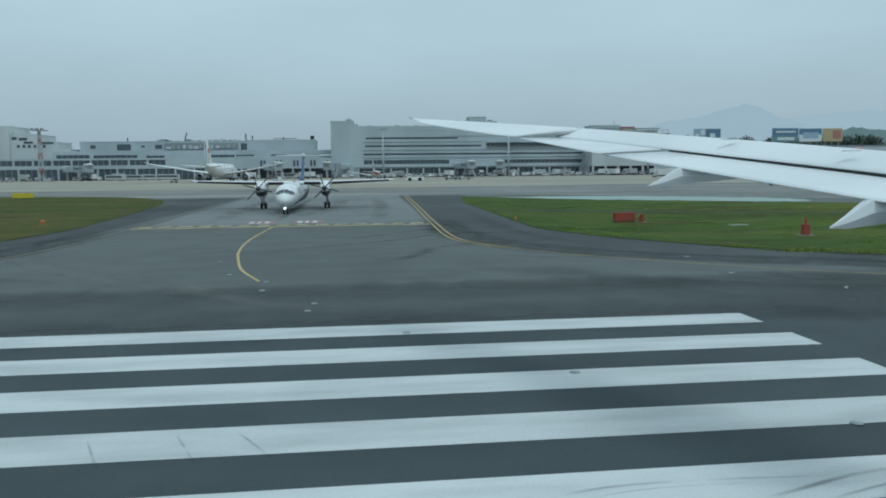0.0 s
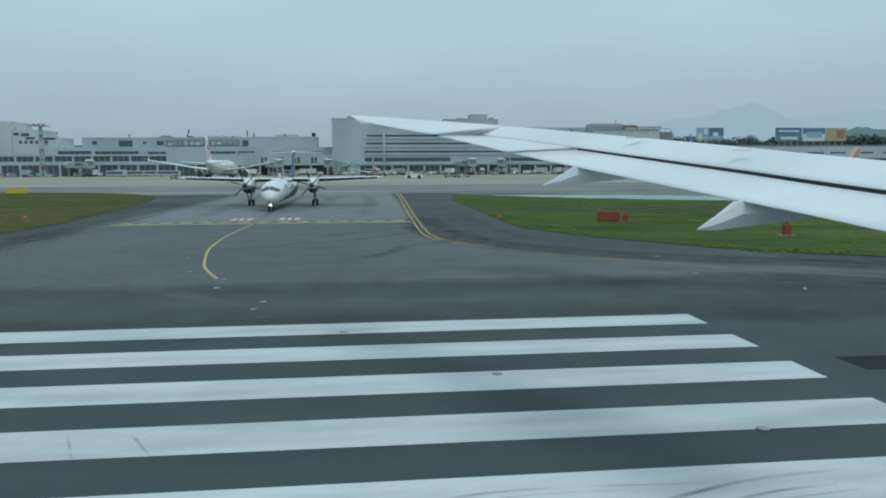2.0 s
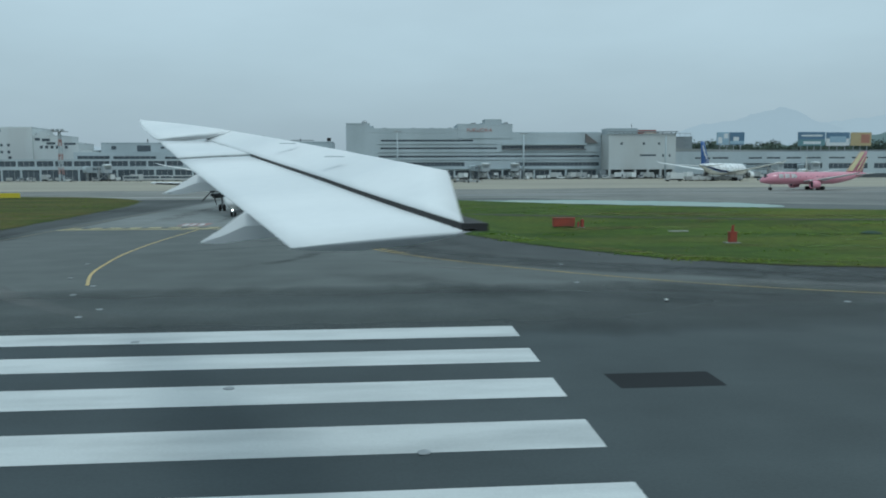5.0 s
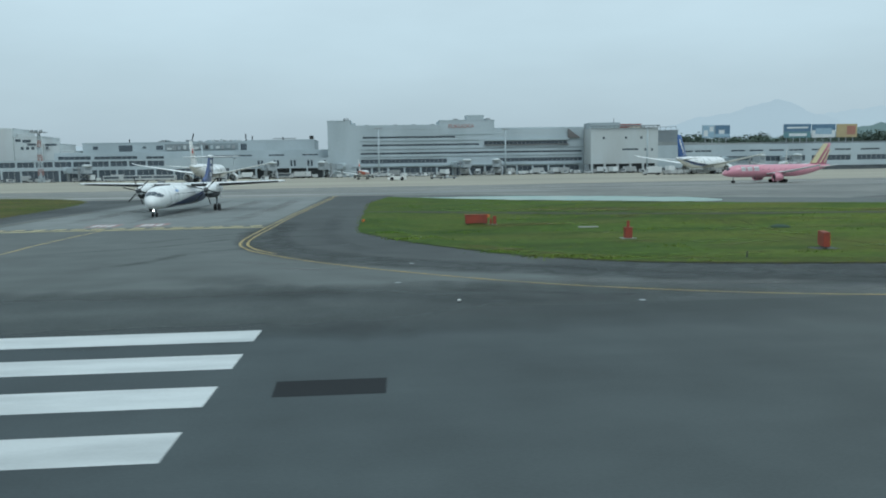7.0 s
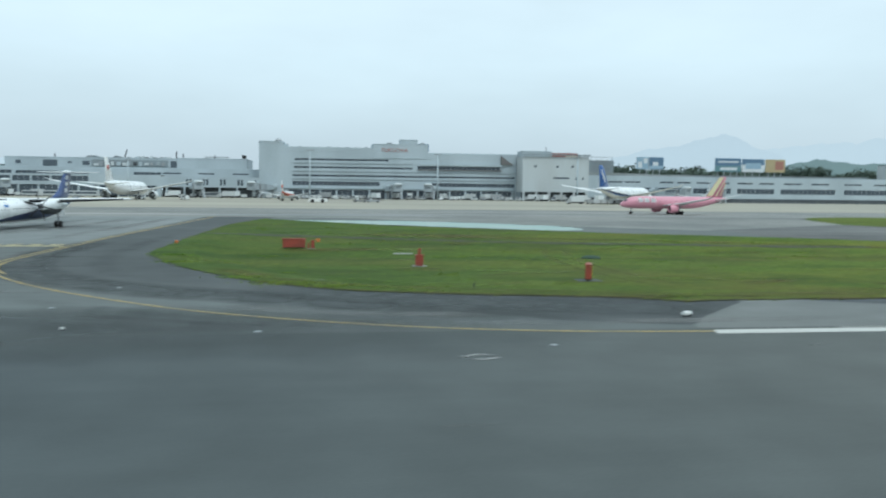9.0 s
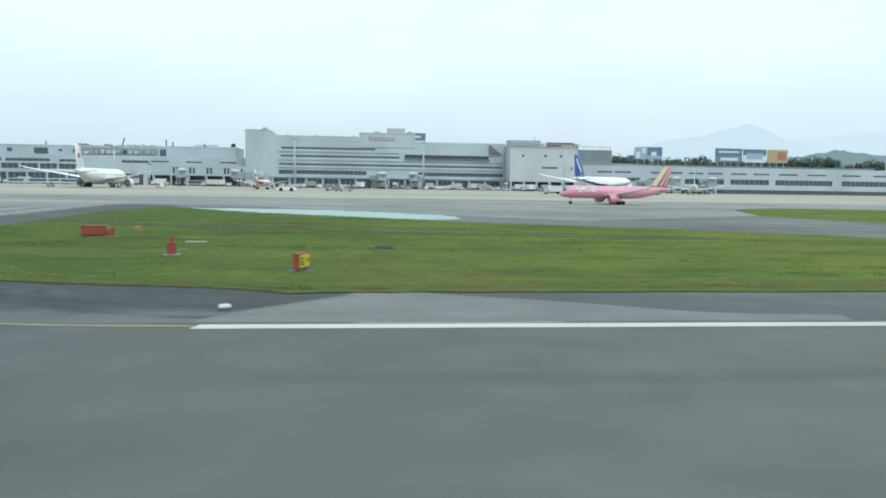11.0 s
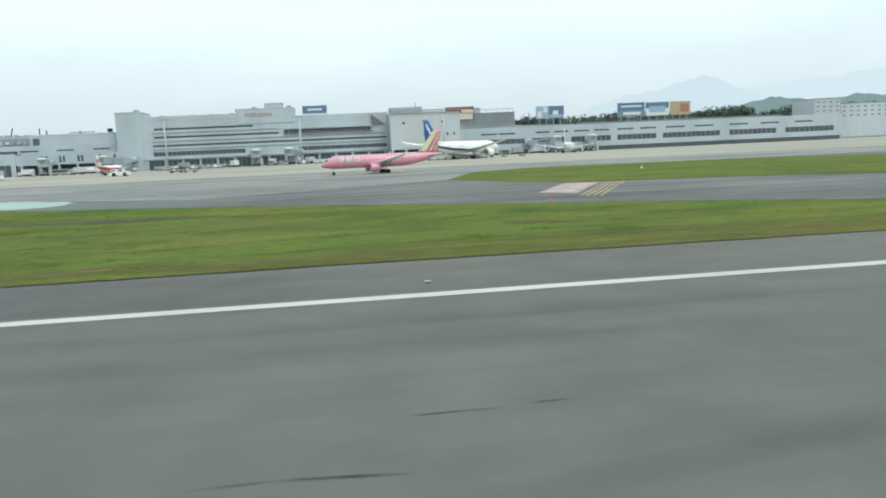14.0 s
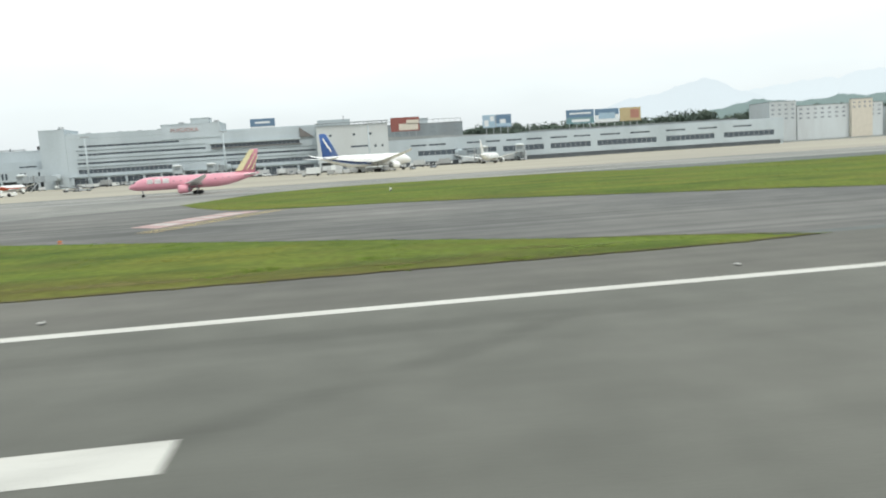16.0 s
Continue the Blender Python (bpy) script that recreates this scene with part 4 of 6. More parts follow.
for y in np.linspace(20.7, 27.1, 10):
    k = (y - 20.7) / 6.4
    xr = w_te(y) + 0.22 * k * k
    xl = w_le(y) - 0.75 * k ** 3
    rows.append(section(y, xr, lerp(y, Z_TE) if y > 20.9 else lerp(20.9, Z_TE), max(xl, xr + 0.12), lerp(y, Z_LE) + 0.004, 0.16 - 0.11 * k))
wing_part("outer_panel", rows, M_WING)
rows = [section(y, w_te(y), lerp(y, Z_TE), w_rear(y) - 0.02 + 0.18 * (y < 18.3), lerp(y, Z_REAR) - 0.012, 0.11) for y in np.linspace(17.5, 20.5, 5)]
wing_part("flaperon", rows, M_WING, "white flaperon drooped between the flaps")
rows = [section(y, w_te(y), lerp(y, Z_TE), w_rear(y) + 0.16, lerp(y, Z_REAR) - 0.05 - 0.025 * (17.3 - y) / 8, 0.15) for y in np.linspace(9.2, 17.25, 9)]
wing_part("flap", rows, M_WING, "white trailing flap lowered below the wing")
# black strip fills the flap gap and stands in for its shade
rows = []
for y in np.linspace(9.2, 17.25, 9):
    x, z, d = w_rear(y), lerp(y, Z_REAR), 0.05 + 0.035 * (17.3 - y) / 8
    rows.append([(x - 0.012, y, z - 0.014), (x + 0.3, y, z - 0.014), (x + 0.3, y, z - d - 0.02), (x - 0.012, y, z - d - 0.02)])
wing_part("flap_cove", rows, M_BLACK, "black strip painted as shade between wing and flap", False)
for y, drop, half in ((15.2, 0.36, 0.15), (11.45, 0.44, 0.17)):
    x0, z0 = w_te(y), lerp(y, Z_TE)
    rows = []
    for x, w, zt, zb in ((-0.62, 0.06, -drop, -drop - 0.025), (-0.32, 0.45, -drop * 0.58, -drop - 0.03), (0.02, 0.9, -0.01, -drop * 0.96), (0.5, 1.0, 0.0, -drop * 0.86), (1.2, 0.9, 0.01, -drop * 0.7), (2.2, 0.6, 0.02, -drop * 0.45)):
        w *= half
        rows.append([(x0 + x, y - w, z0 + (zt + zb) / 2), (x0 + x, y - w * 0.7, z0 + zt), (x0 + x, y + w * 0.7, z0 + zt), (x0 + x, y + w, z0 + (zt + zb) / 2), (x0 + x, y + w * 0.35, z0 + zb), (x0 + x, y - w * 0.35, z0 + zb)])
    wing_part("flap_track_fairing", rows, M_WING, "white canoe-shaped flap track fairing", False)
for y, u in ((16.2, 0.5), (13.6, 0.3)):
    x = w_rear(y) + (w_le(y) - w_rear(y)) * u
    ob = part("access_panel", box(x - 0.16, x + 0.16, y - 0.06, y + 0.06, lerp(y, Z_REAR) + 0.30, lerp(y, Z_REAR) + 0.312), M_WING_GREY, wing, "small grey access panel")
    ob.matrix_parent_inverse = wing_inv


# ---------------------------------------------------------------- aircraft
class Hull:
    """A fuselage along the local y axis: nose at 0, tail at -length."""

    def __init__(self, length, radius, axis, nose=0.16, tail=0.66, droop=0.42, lift=0.75, taper=0.93, point=1.75, blunt=0.58):
        self.length, self.radius, self.axis, self.nose, self.tail, self.droop, self.lift, self.taper, self.point, self.blunt = length, radius, axis, nose, tail, droop, lift, taper, point, blunt

    def at(self, s, angle, out=0.0):
        r, z = self.radius, self.axis
        if s < self.nose:
            k = 1 - s / self.nose
            r *= max(1 - k ** self.point, 0.0004) ** self.blunt
            z -= self.droop * self.radius * k * k
        elif s > self.tail:
            u = (s - self.tail) / (1 - self.tail)
            r *= 1 - self.taper * u ** 1.7
            z += self.lift * self.radius * u ** 1.5
        a = radians(angle)
        return Vector(((r + out) * math.sin(a), -s * self.length, z + (r + out) * math.cos(a)))

    def body(self, n=20):
        stations = [0.001, 0.006, 0.016, 0.035, 0.06, 0.09, 0.12, 0.15, 0.3, 0.45, 0.6, 0.68, 0.75, 0.82, 0.89, 0.95, 0.985, 1.0]
        return skin([[self.at(s, 360 * k / n) for k in range(n)] for s in stations])

    def patch(self, s0, s1, top, low, out=0.02, n=10):
        """Paint on the side: top and low give the angles from the crown at each place; one side of the hull."""
        bm = bmesh.new()
        rows = []
        for i in range(n + 1):
            s = s0 + (s1 - s0) * i / n
            a, b = top(i / n), low(i / n)
            rows.append([bm.verts.new(self.at(s, a + (b - a) * k / 4, out)) for k in range(5)])
        for p, q in zip(rows, rows[1:]):
            for k in range(4):
                bm.faces.new([p[k], p[k + 1], q[k + 1], q[k]])
        bmesh.ops.solidify(bm, geom=list(bm.faces), thickness=0.012)
        return bm


def foil(stations, up=(0, 0, 1), t=0.11):
    """A lifting surface: stations of nose point and chord; the chord runs aft (-y)."""
    up = Vector(up)
    rows = []
    for p, c in stations:
        p = Vector(p)
        row = [p + Vector((0, -c * u, 0)) + up * (c * t * h) for u, h in ((0, 0), (0.04, 0.28), (0.2, 0.52), (0.5, 0.46), (1, 0.03))]
        row += [p + Vector((0, -c * u, 0)) - up * (c * t * h) for u, h in ((1, 0.03), (0.5, 0.4), (0.2, 0.44), (0.04, 0.24))]
        rows.append(row)
    return skin(rows)


def wheel(x, y, z, r, w):
    return lathe([(0.0, -w / 2), (r * 0.5, -w / 2), (r * 0.88, -w / 2), (r, -w * 0.28), (r, w * 0.28), (r * 0.88, w / 2), (r * 0.5, w / 2), (0.0, w / 2)], 14, Matrix.Translation((x, y, z)) @ Matrix.Rotation(radians(90), 4, "Z"))


def gear(root, x, y, z_top, r, w, spread, pairs=1):
    leg = part("landing_gear_leg", tube((x, y, z_top), (x, y, r), 0.16 * r / 0.45, 0.12 * r / 0.45), M_STEEL, root)
    for p in range(pairs):
        yy = y + (p - (pairs - 1) / 2) * r * 2.4
        for sx in (-1, 1):
            part("wheel", wheel(x + sx * spread, yy, r, r, w), M_TYRE, leg, "black rubber tyre", True)
    return leg


def jet_engine(root, x, y, z, r, length, mat, pylon_z):
    m = Matrix.Translation((x, y, z))
    pod = part("engine", lathe([(r * 0.86, -0.02), (r * 0.93, 0.0), (r, -0.12 * length), (r * 1.02, -0.35 * length), (r * 0.92, -0.75 * length), (r * 0.78, -0.9 * length), (r * 0.74, -0.9 * length), (r * 0.72, -0.5 * length), (r * 0.8, -0.1 * length), (r * 0.86, -0.02)], 20, m), mat, root, "", True)
    part("fan", lathe([(0.0, -0.05 * length), (r * 0.2, -0.13 * length), (r * 0.8, -0.15 * length), (r * 0.78, -0.2 * length), (0.0, -0.2 * length)], 20, m), M_DARK_STEEL, pod, "dark engine fan", True)
    part("exhaust", lathe([(r * 0.5, -0.7 * length), (r * 0.5, -0.98 * length), (r * 0.25, -1.0 * length), (0.0, -1.15 * length)], 16, m), M_STEEL, pod, "bare metal exhaust cone", True)
    part("pylon", box(x - 0.14 * r, x + 0.14 * r, y - length * 1.05, y - length * 0.25, z + r * 0.7, pylon_z), mat, pod)
    return pod


def airliner(name, label, m, length, radius, axis, span, fin_top, paint, tail_paint, engine_paint, wing_at=0.36, group=""):
    """A twin-jet with low swept wings."""
    root = thing(name, m, label, "airplane", group)
    hull = Hull(length, radius, axis)
    part("fuselage", hull.body(), paint, root, "", True)
    half, zr, y0 = span / 2, axis - radius * 0.55, -length * wing_at
    croot, sweep = length * 0.2, 0.52
    wings = []
    for sx in (-1, 1):
        st = [((sx * radius * 0.5, y0, zr), croot), ((sx * half * 0.36, y0 - (half * 0.36) * sweep, zr + half * 0.045), croot * 0.58), ((sx * half * 0.92, y0 - half * 0.92 * sweep, zr + half * 0.15), croot * 0.24), ((sx * half, y0 - half * sweep * 1.06, zr + half * 0.18), croot * 0.06)]
        wings.append(part("wing", foil(st), M_WHITE, root, "", True))
        ex, er = sx * half * 0.33, radius * 0.62
        jet_engine(root, ex, y0 - half * 0.33 * sweep + length * 0.055, zr - er * 0.75, er, length * 0.085, engine_paint, zr + half * 0.04)
        st = [((sx * radius * 0.2, -length * 0.865, axis + radius * 0.45), length * 0.09), ((sx * span * 0.165, -length * 0.865 - span * 0.1, axis + radius * 0.75), length * 0.03)]
        part("tailplane", foil(st), M_WHITE, root, "", True)
        for k in range(int(length / 2.2)):
            s = 0.13 + 0.68 * k / int(length / 2.2)
            part("cabin_window", hull.patch(s, s + 0.26 / length, lambda u: sx * 75, lambda u: sx * 80, 0.012, 1), M_GLASS, root)
        gear(root, sx * span * 0.085, y0 - croot * 0.78, zr, radius * 0.3, radius * 0.2, radius * 0.2, 2)
    gear(root, 0, -length * 0.10, axis - radius * 0.8, radius * 0.24, radius * 0.14, radius * 0.14)
    zf = axis + radius * 0.8
    fin = [((0, -length * 0.80, zf), length * 0.165), ((0, -length * 0.80 - (fin_top - zf) * 0.72, fin_top - 0.3), length * 0.07), ((0, -length * 0.80 - (fin_top - zf) * 0.8, fin_top), length * 0.05)]
    part("fin", foil(fin, (1, 0, 0), 0.09), tail_paint, root, "", True)
    part("cockpit_window", hull.patch(0.03, 0.055, lambda u: -52, lambda u: 52, 0.015, 4), M_GLASS, root, "dark cockpit glazing")
    return root, hull


# pink regional jet taxiing on the parallel taxiway
PINK = pose(105.9, 185.5, gz(185) + 0.02, 0, 0, 95)
jet, hull = airliner("regional_jet", "pink twin-engined regional jet with yellow striped fin", PINK, 29.0, 1.53, 2.95, 25.4, 9.55, M_PINK, M_PINK, M_PINK, 0.36)
for sx in (-1, 1):
    for k, (a, b) in enumerate(((0.145, 0.187), (0.2, 0.247), (0.26, 0.308))):
        part("livery_block", hull.patch(a, b, lambda u: sx * 47, lambda u: sx * 90, 0.03, 3), M_WHITE, jet, "white livery block")
    for y0, z0, y1, z1, w0, w1 in ((-22.0, 4.35, -25.3, 8.75, 1.5, 1.1), (-24.3, 4.4, -26.5, 8.0, 0.3, 0.2), (-25.3, 4.4, -26.9, 7.3, 0.25, 0.15)):
        a, b = Vector((sx * 0.17, y0 * 1.074, z0 * 1.074)), Vector((sx * 0.12, y1 * 1.074, z1 * 1.074))
        bm = skin([[a, a + Vector((0, -w0, 0)), a + Vector((sx * 0.08, -w0, 0)), a + Vector((sx * 0.05, 0, 0))], [b, b + Vector((0, -w1, 0)), b + Vector((sx * 0.05, -w1, 0)), b + Vector((sx * 0.03, 0, 0))]])
        part("fin_stripe", bm, M_STRAW, jet, "pale yellow fin stripe")

# wide-body with a blue tail, nose towards the terminal
BLUE_TAIL = pose(187.0, 362.5, gz(360) + 0.02, 0, 0, -43)
jet, hull = airliner("wide_body_jet", "white wide-body airliner with deep blue tail and side band", BLUE_TAIL, 60.0, 2.6, 5.2, 58.0, 16.8, M_WHITE, M_MID_BLUE, M_WHITE, 0.34)
for sx in (-1, 1):
    part("side_band", hull.patch(0.45, 0.97, lambda u: sx * (112 - 34 * u), lambda u: sx * (122 - 18 * u), 0.03, 16), M_BLUE, jet, "blue side band")
    part("belly_band", hull.patch(0.45, 0.93, lambda u: sx * (124 - 18 * u), lambda u: sx * (130 - 18 * u), 0.03, 16), M_LIGHT_BLUE, jet, "light blue side band")
for y0, z0, z1 in ((-52.8, 9.6, 11.6), (-54.3, 11.0, 13.4), (-55.6, 12.6, 15.0)):
    part("fin_block", skin([[(-0.45, y0, z0), (0.45, y0, z0), (0.45, y0 - 0.8, z0), (-0.45, y0 - 0.8, z0)], [(-0.45, y0 - 1.3, z1), (0.45, y0 - 1.3, z1), (0.45, y0 - 2.0, z1), (-0.45, y0 - 2.0, z1)]]), M_WHITE, jet, "white slanted fin emblem block")

# wide-body at the gate, seen from behind
RED_EMBLEM = pose(-51.0, 378.5, gz(378) + 0.02, 0, 0, -1.5)
jet, hull = airliner("wide_body_jet", "white wide-body airliner parked nose-in with red tail emblem", RED_EMBLEM, 59.0, 2.95, 4.9, 60.0, 16.9, M_WHITE, M_WHITE, M_WHITE, 0.36)
part("tail_emblem", lathe([(0.0, -0.45), (1.0, -0.42), (1.0, 0.42), (0.0, 0.42)], 20, Matrix.Translation((0, -55.0, 12.8)) @ Matrix.Rotation(radians(90), 4, "Z")), M_RED, jet, "round red tail emblem", True)

# small red and white jet, nose-in
jet, hull = airliner("regional_jet", "small white jet with red stripes parked nose-in", pose(17.0, 366, gz(366) + 0.02, 0, 0, -7), 27.0, 1.42, 2.75, 25.0, 8.7, M_WHITE, M_WHITE, M_WHITE, 0.36)
for sx in (-1, 1):
    part("side_stripe", hull.patch(0.05, 0.97, lambda u: sx * (84 - 30 * u * u), lambda u: sx * (104 - 26 * u * u), 0.03, 12), M_ORANGE_RED, jet, "red stripe along the fuselage")
    part("tail_band", hull.patch(0.62, 0.99, lambda u: sx * (78 - 60 * u), lambda u: sx * (112 + 40 * u), 0.034, 8), M_ORANGE_RED, jet, "red painted tail cone")
part("fin_band", foil([((0, -23.4, 5.6), 3.0), ((0, -24.4, 6.9), 2.4)], (1, 0, 0), 0.13), M_ORANGE_RED, jet, "red fin band", True)
# white jet at a far gate
jet, hull = airliner("airliner", "white narrow-body airliner parked at a far gate", pose(236, 402, gz(400) + 0.02, 0, 0, -24), 37.0, 1.95, 3.3, 34.0, 11.6, M_WHITE, M_WHITE, M_WHITE, 0.36)

# turboprop waiting at the holding line, nose towards the runway
PROP = pose(-4.5, 93.6, gz(95) + 0.01, 0, 0, 178.6)
prop = thing("turboprop_airliner", PROP, "white high-wing twin turboprop with blue swoosh and tail", "airplane")
hull = Hull(32.4, 1.4, 2.26, nose=0.125, tail=0.6, droop=0.42, lift=0.72, taper=0.9, point=2.0, blunt=0.52)
part("fuselage", hull.body(24), M_WHITE, prop, "", True)
wz = 3.58
for sx in (-1, 1):
    st = [((sx * 0.2, -13.4, wz), 3.0), ((sx * 4.5, -13.5, wz + 0.02), 2.95), ((sx * 13.0, -14.15, wz + 0.29), 1.55), ((sx * 13.6, -14.5, wz + 0.32), 0.95)]
    wg = part("wing", foil(st, (0, 0, 1), 0.19), M_WHITE, prop, "", True)
    for sa, sb in ((1.35, 3.5), (5.0, 12.8)):
        rows = []
        for x in (sa, sb):
            k = max(0.0, (x - 4.5) / 8.5)
            y, z, c = -13.4 - 0.1 * x / 4.5 * (k == 0) - (0.1 + 0.65 * k) * (k > 0), wz + 0.02 + 0.27 * k, 2.95 - 1.4 * k
            rows.append([(sx * x, y - c * u, z + c * 0.19 * h * 1.1) for u, h in ((0.03, 0.2), (0.008, 0.1), (-0.012, 0.0), (0.04, -0.26), (0.16, -0.45))])
        part("deicing_boot", skin(rows), M_BLADE, wg, "black rubber de-icing boot on the leading edge", True)
    nac = part("engine_nacelle", lathe([(0.0, -9.62), (0.30, -9.68), (0.52, -10.0), (0.66, -11.2), (0.70, -13.5), (0.62, -16.0), (0.36, -17.8), (0.0, -18.2)], 16, Matrix.Translation((sx * 4.25, 0, wz - 0.62))), M_WHITE, prop, "", True)
    part("nacelle_belly", lathe([(0.0, -10.0), (0.36, -10.1), (0.55, -11.2), (0.58, -14.8), (0.0, -16.8)], 12, Matrix.Translation((sx * 4.25, 0, wz - 1.16))), M_BLADE, nac, "dark lower nacelle and intake", True)
    hub = part("propeller", lathe([(0.0, -8.95), (0.2, -9.1), (0.3, -9.4), (0.32, -9.66), (0.0, -9.66)], 14, Matrix.Translation((sx * 4.25, 0, wz - 0.62))), M_DARK_STEEL, prop, "dark propeller spinner", True)
    for k in range(6):
        a = math.radians(60 * k + 14)
        d, side = Vector((math.cos(a), 0, math.sin(a))), Vector((-math.sin(a), 0, math.cos(a)))
        base = Vector((sx * 4.25, -9.42, wz - 0.62))
        rows = []
        for u, c in ((0.12, 0.045), (0.35, 0.06), (0.65, 0.072), (0.9, 0.06), (1.0, 0.03)):
            p, tw = base + d * (1.95 * u), Vector((0, 0.5 - 0.35 * u, 0))
            w = side * c + tw * c
            rows.append([p - w, p + Vector((0, 0.03, 0)), p + w, p - Vector((0, 0.03, 0))])
        part("blade", skin(rows), M_BLADE, hub, "black propeller blade", True)
    leg = gear(prop, sx * 4.3, -15.1, wz - 0.9, 0.47, 0.28, 0.27)
    part("gear_brace", tube((sx * 4.3, -16.6, wz - 1.0), (sx * 4.3, -15.2, 1.2), 0.09), M_STEEL, leg)
    part("gear_door", box(sx * 4.3 - 0.36, sx * 4.3 - 0.33, -16.2, -14.2, wz - 2.0, wz - 1.2), M_WHITE, leg)
    st = [((0, -30.4, 7.55), 2.3), ((sx * 4.3, -30.9, 7.59), 1.35)]
    part("tailplane", foil(st, (0, 0, 1), 0.1), M_WHITE, prop, "", True)
    swoosh = hull.patch(0.14, 0.93, lambda u: sx * (138 - 92 * u ** 0.75), lambda u: sx * (146 - 12 * u), 0.02, 22)
    part("swoosh", swoosh, M_BLUE, prop, "deep blue swoosh along the lower side")
    for k in range(22):
        s = 0.17 + 0.025 * k
        part("cabin_window", hull.patch(s, s + 0.007, lambda u: sx * 74, lambda u: sx * 81, 0.014, 1), M_GLASS, prop)
    for a0, a1, f0, f1, b0, b1 in ((1.5, 33, 0.0215, 0.0225, 0.041, 0.044), (35, 57, 0.023, 0.030, 0.045, 0.055), (58.5, 71, 0.031, 0.044, 0.056, 0.064)):
        rows = [[hull.at(f0 + (f1 - f0) * k / 5 + v * (b0 - f0 + (b1 - b0 - f1 + f0) * k / 5), sx * (a0 + (a1 - a0) * k / 5), o) for v, o in ((0, 0.018), (0.33, 0.018), (0.67, 0.018), (1, 0.018), (1, -0.02), (0, -0.02))] for k in range(6)]
        part("cockpit_window", skin(rows), M_GLASS, prop, "dark cockpit pane")
    part("side_mark", hull.patch(0.205, 0.24, lambda u: sx * 52, lambda u: sx * 66, 0.018, 2), M_LIGHT_BLUE, prop, "pale blue side emblem")
gear(prop, 0, -1.75, 1.8, 0.29, 0.17, 0.22)
part("nose_light", lathe([(0.0, 0.0), (0.09, -0.03), (0.1, -0.1), (0.0, -0.12)], 12, Matrix.Translation((0, -1.25, 0.78))), M_LIT, prop, "white taxi light on the nose gear", True)
fin = [((0, -23.6, 3.5), 7.0), ((0, -26.0, 4.3), 5.2), ((0, -27.4, 5.0), 4.4), ((0, -29.6, 7.3), 3.0), ((0, -29.9, 7.58), 2.9)]
part("fin", foil(fin, (1, 0, 0), 0.1), M_BLUE, prop, "blue tail fin", True)
part("fin_cap", lathe([(0.0, -29.3), (0.2, -29.7), (0.26, -30.6), (0.2, -32.2), (0.0, -32.8)], 12, Matrix.Translation((0, 0, 7.62))), M_WHITE, prop, "white fin cap", True)
for sx in (-1, 1):
    for z in (4.6, 5.6, 6.5):
        part("fin_block", box(sx * 0.16 - 0.02, sx * 0.16 + 0.02, -30.4 - (z - 5) * 0.35, -29.5 - (z - 5) * 0.35, z, z + 0.55), M_WHITE, prop, "white fin emblem block")


# ---------------------------------------------------------------- terminal
def facade(root, x0, x1, z0, z1, y, holes, mat, thick=0.6, setback=0.45, glass=M_GLASS, mullion=0.0, name="front_wall", label=""):
    """A wall along x with openings right through it; each opening holds a window set back from the face."""
    xs = sorted({x0, x1, *[min(max(v, x0), x1) for h in holes for v in h[:2]]})
    zs = sorted({z0, z1, *[min(max(v, z0), z1) for h in holes for v in h[2:4]]})
    nx, nz = len(xs) - 1, len(zs) - 1
    solid = {(a, b) for a in range(nx) for b in range(nz) if not any(h[0] < (xs[a] + xs[a + 1]) / 2 < h[1] and h[2] < (zs[b] + zs[b + 1]) / 2 < h[3] for h in holes)}
    bm, vs = bmesh.new(), {}

    def corner(a, b, d):
        if (a, b, d) not in vs:
            vs[a, b, d] = bm.verts.new((xs[a], y + d * thick, zs[b]))
        return vs[a, b, d]

    for a, b in sorted(solid):
        bm.faces.new([corner(a, b, 0), corner(a + 1, b, 0), corner(a + 1, b + 1, 0), corner(a, b + 1, 0)])
        bm.faces.new([corner(a, b + 1, 1), corner(a + 1, b + 1, 1), corner(a + 1, b, 1), corner(a, b, 1)])
        for da, db, p, q in ((-1, 0, (0, 0), (0, 1)), (1, 0, (1, 1), (1, 0)), (0, -1, (1, 0), (0, 0)), (0, 1, (0, 1), (1, 1))):
            if (a + da, b + db) not in solid:
                bm.faces.new([corner(a + p[0], b + p[1], 0), corner(a + q[0], b + q[1], 0), corner(a + q[0], b + q[1], 1), corner(a + p[0], b + p[1], 1)])
    bmesh.ops.recalc_face_normals(bm, faces=bm.faces)
    wall = part(name, bm, mat, root, label)
    for h in holes:
        win = part("window", box(h[0], h[1], y + setback, y + setback + 0.08, h[2], h[3]), glass, root, "dark glazed window strip")
        if mullion and h[1] - h[0] > mullion * 1.5:
            fr = bmesh.new()
            n = int((h[1] - h[0]) / mullion)
            for k in range(1, n):
                xx = h[0] + (h[1] - h[0]) * k / n
                add_box(fr, xx - 0.09, xx + 0.09, y + setback - 0.12, y + setback, h[2], h[3])
            tagged(part("mullion_set", fr, M_STEEL, win), kind="stuff")
    return wall


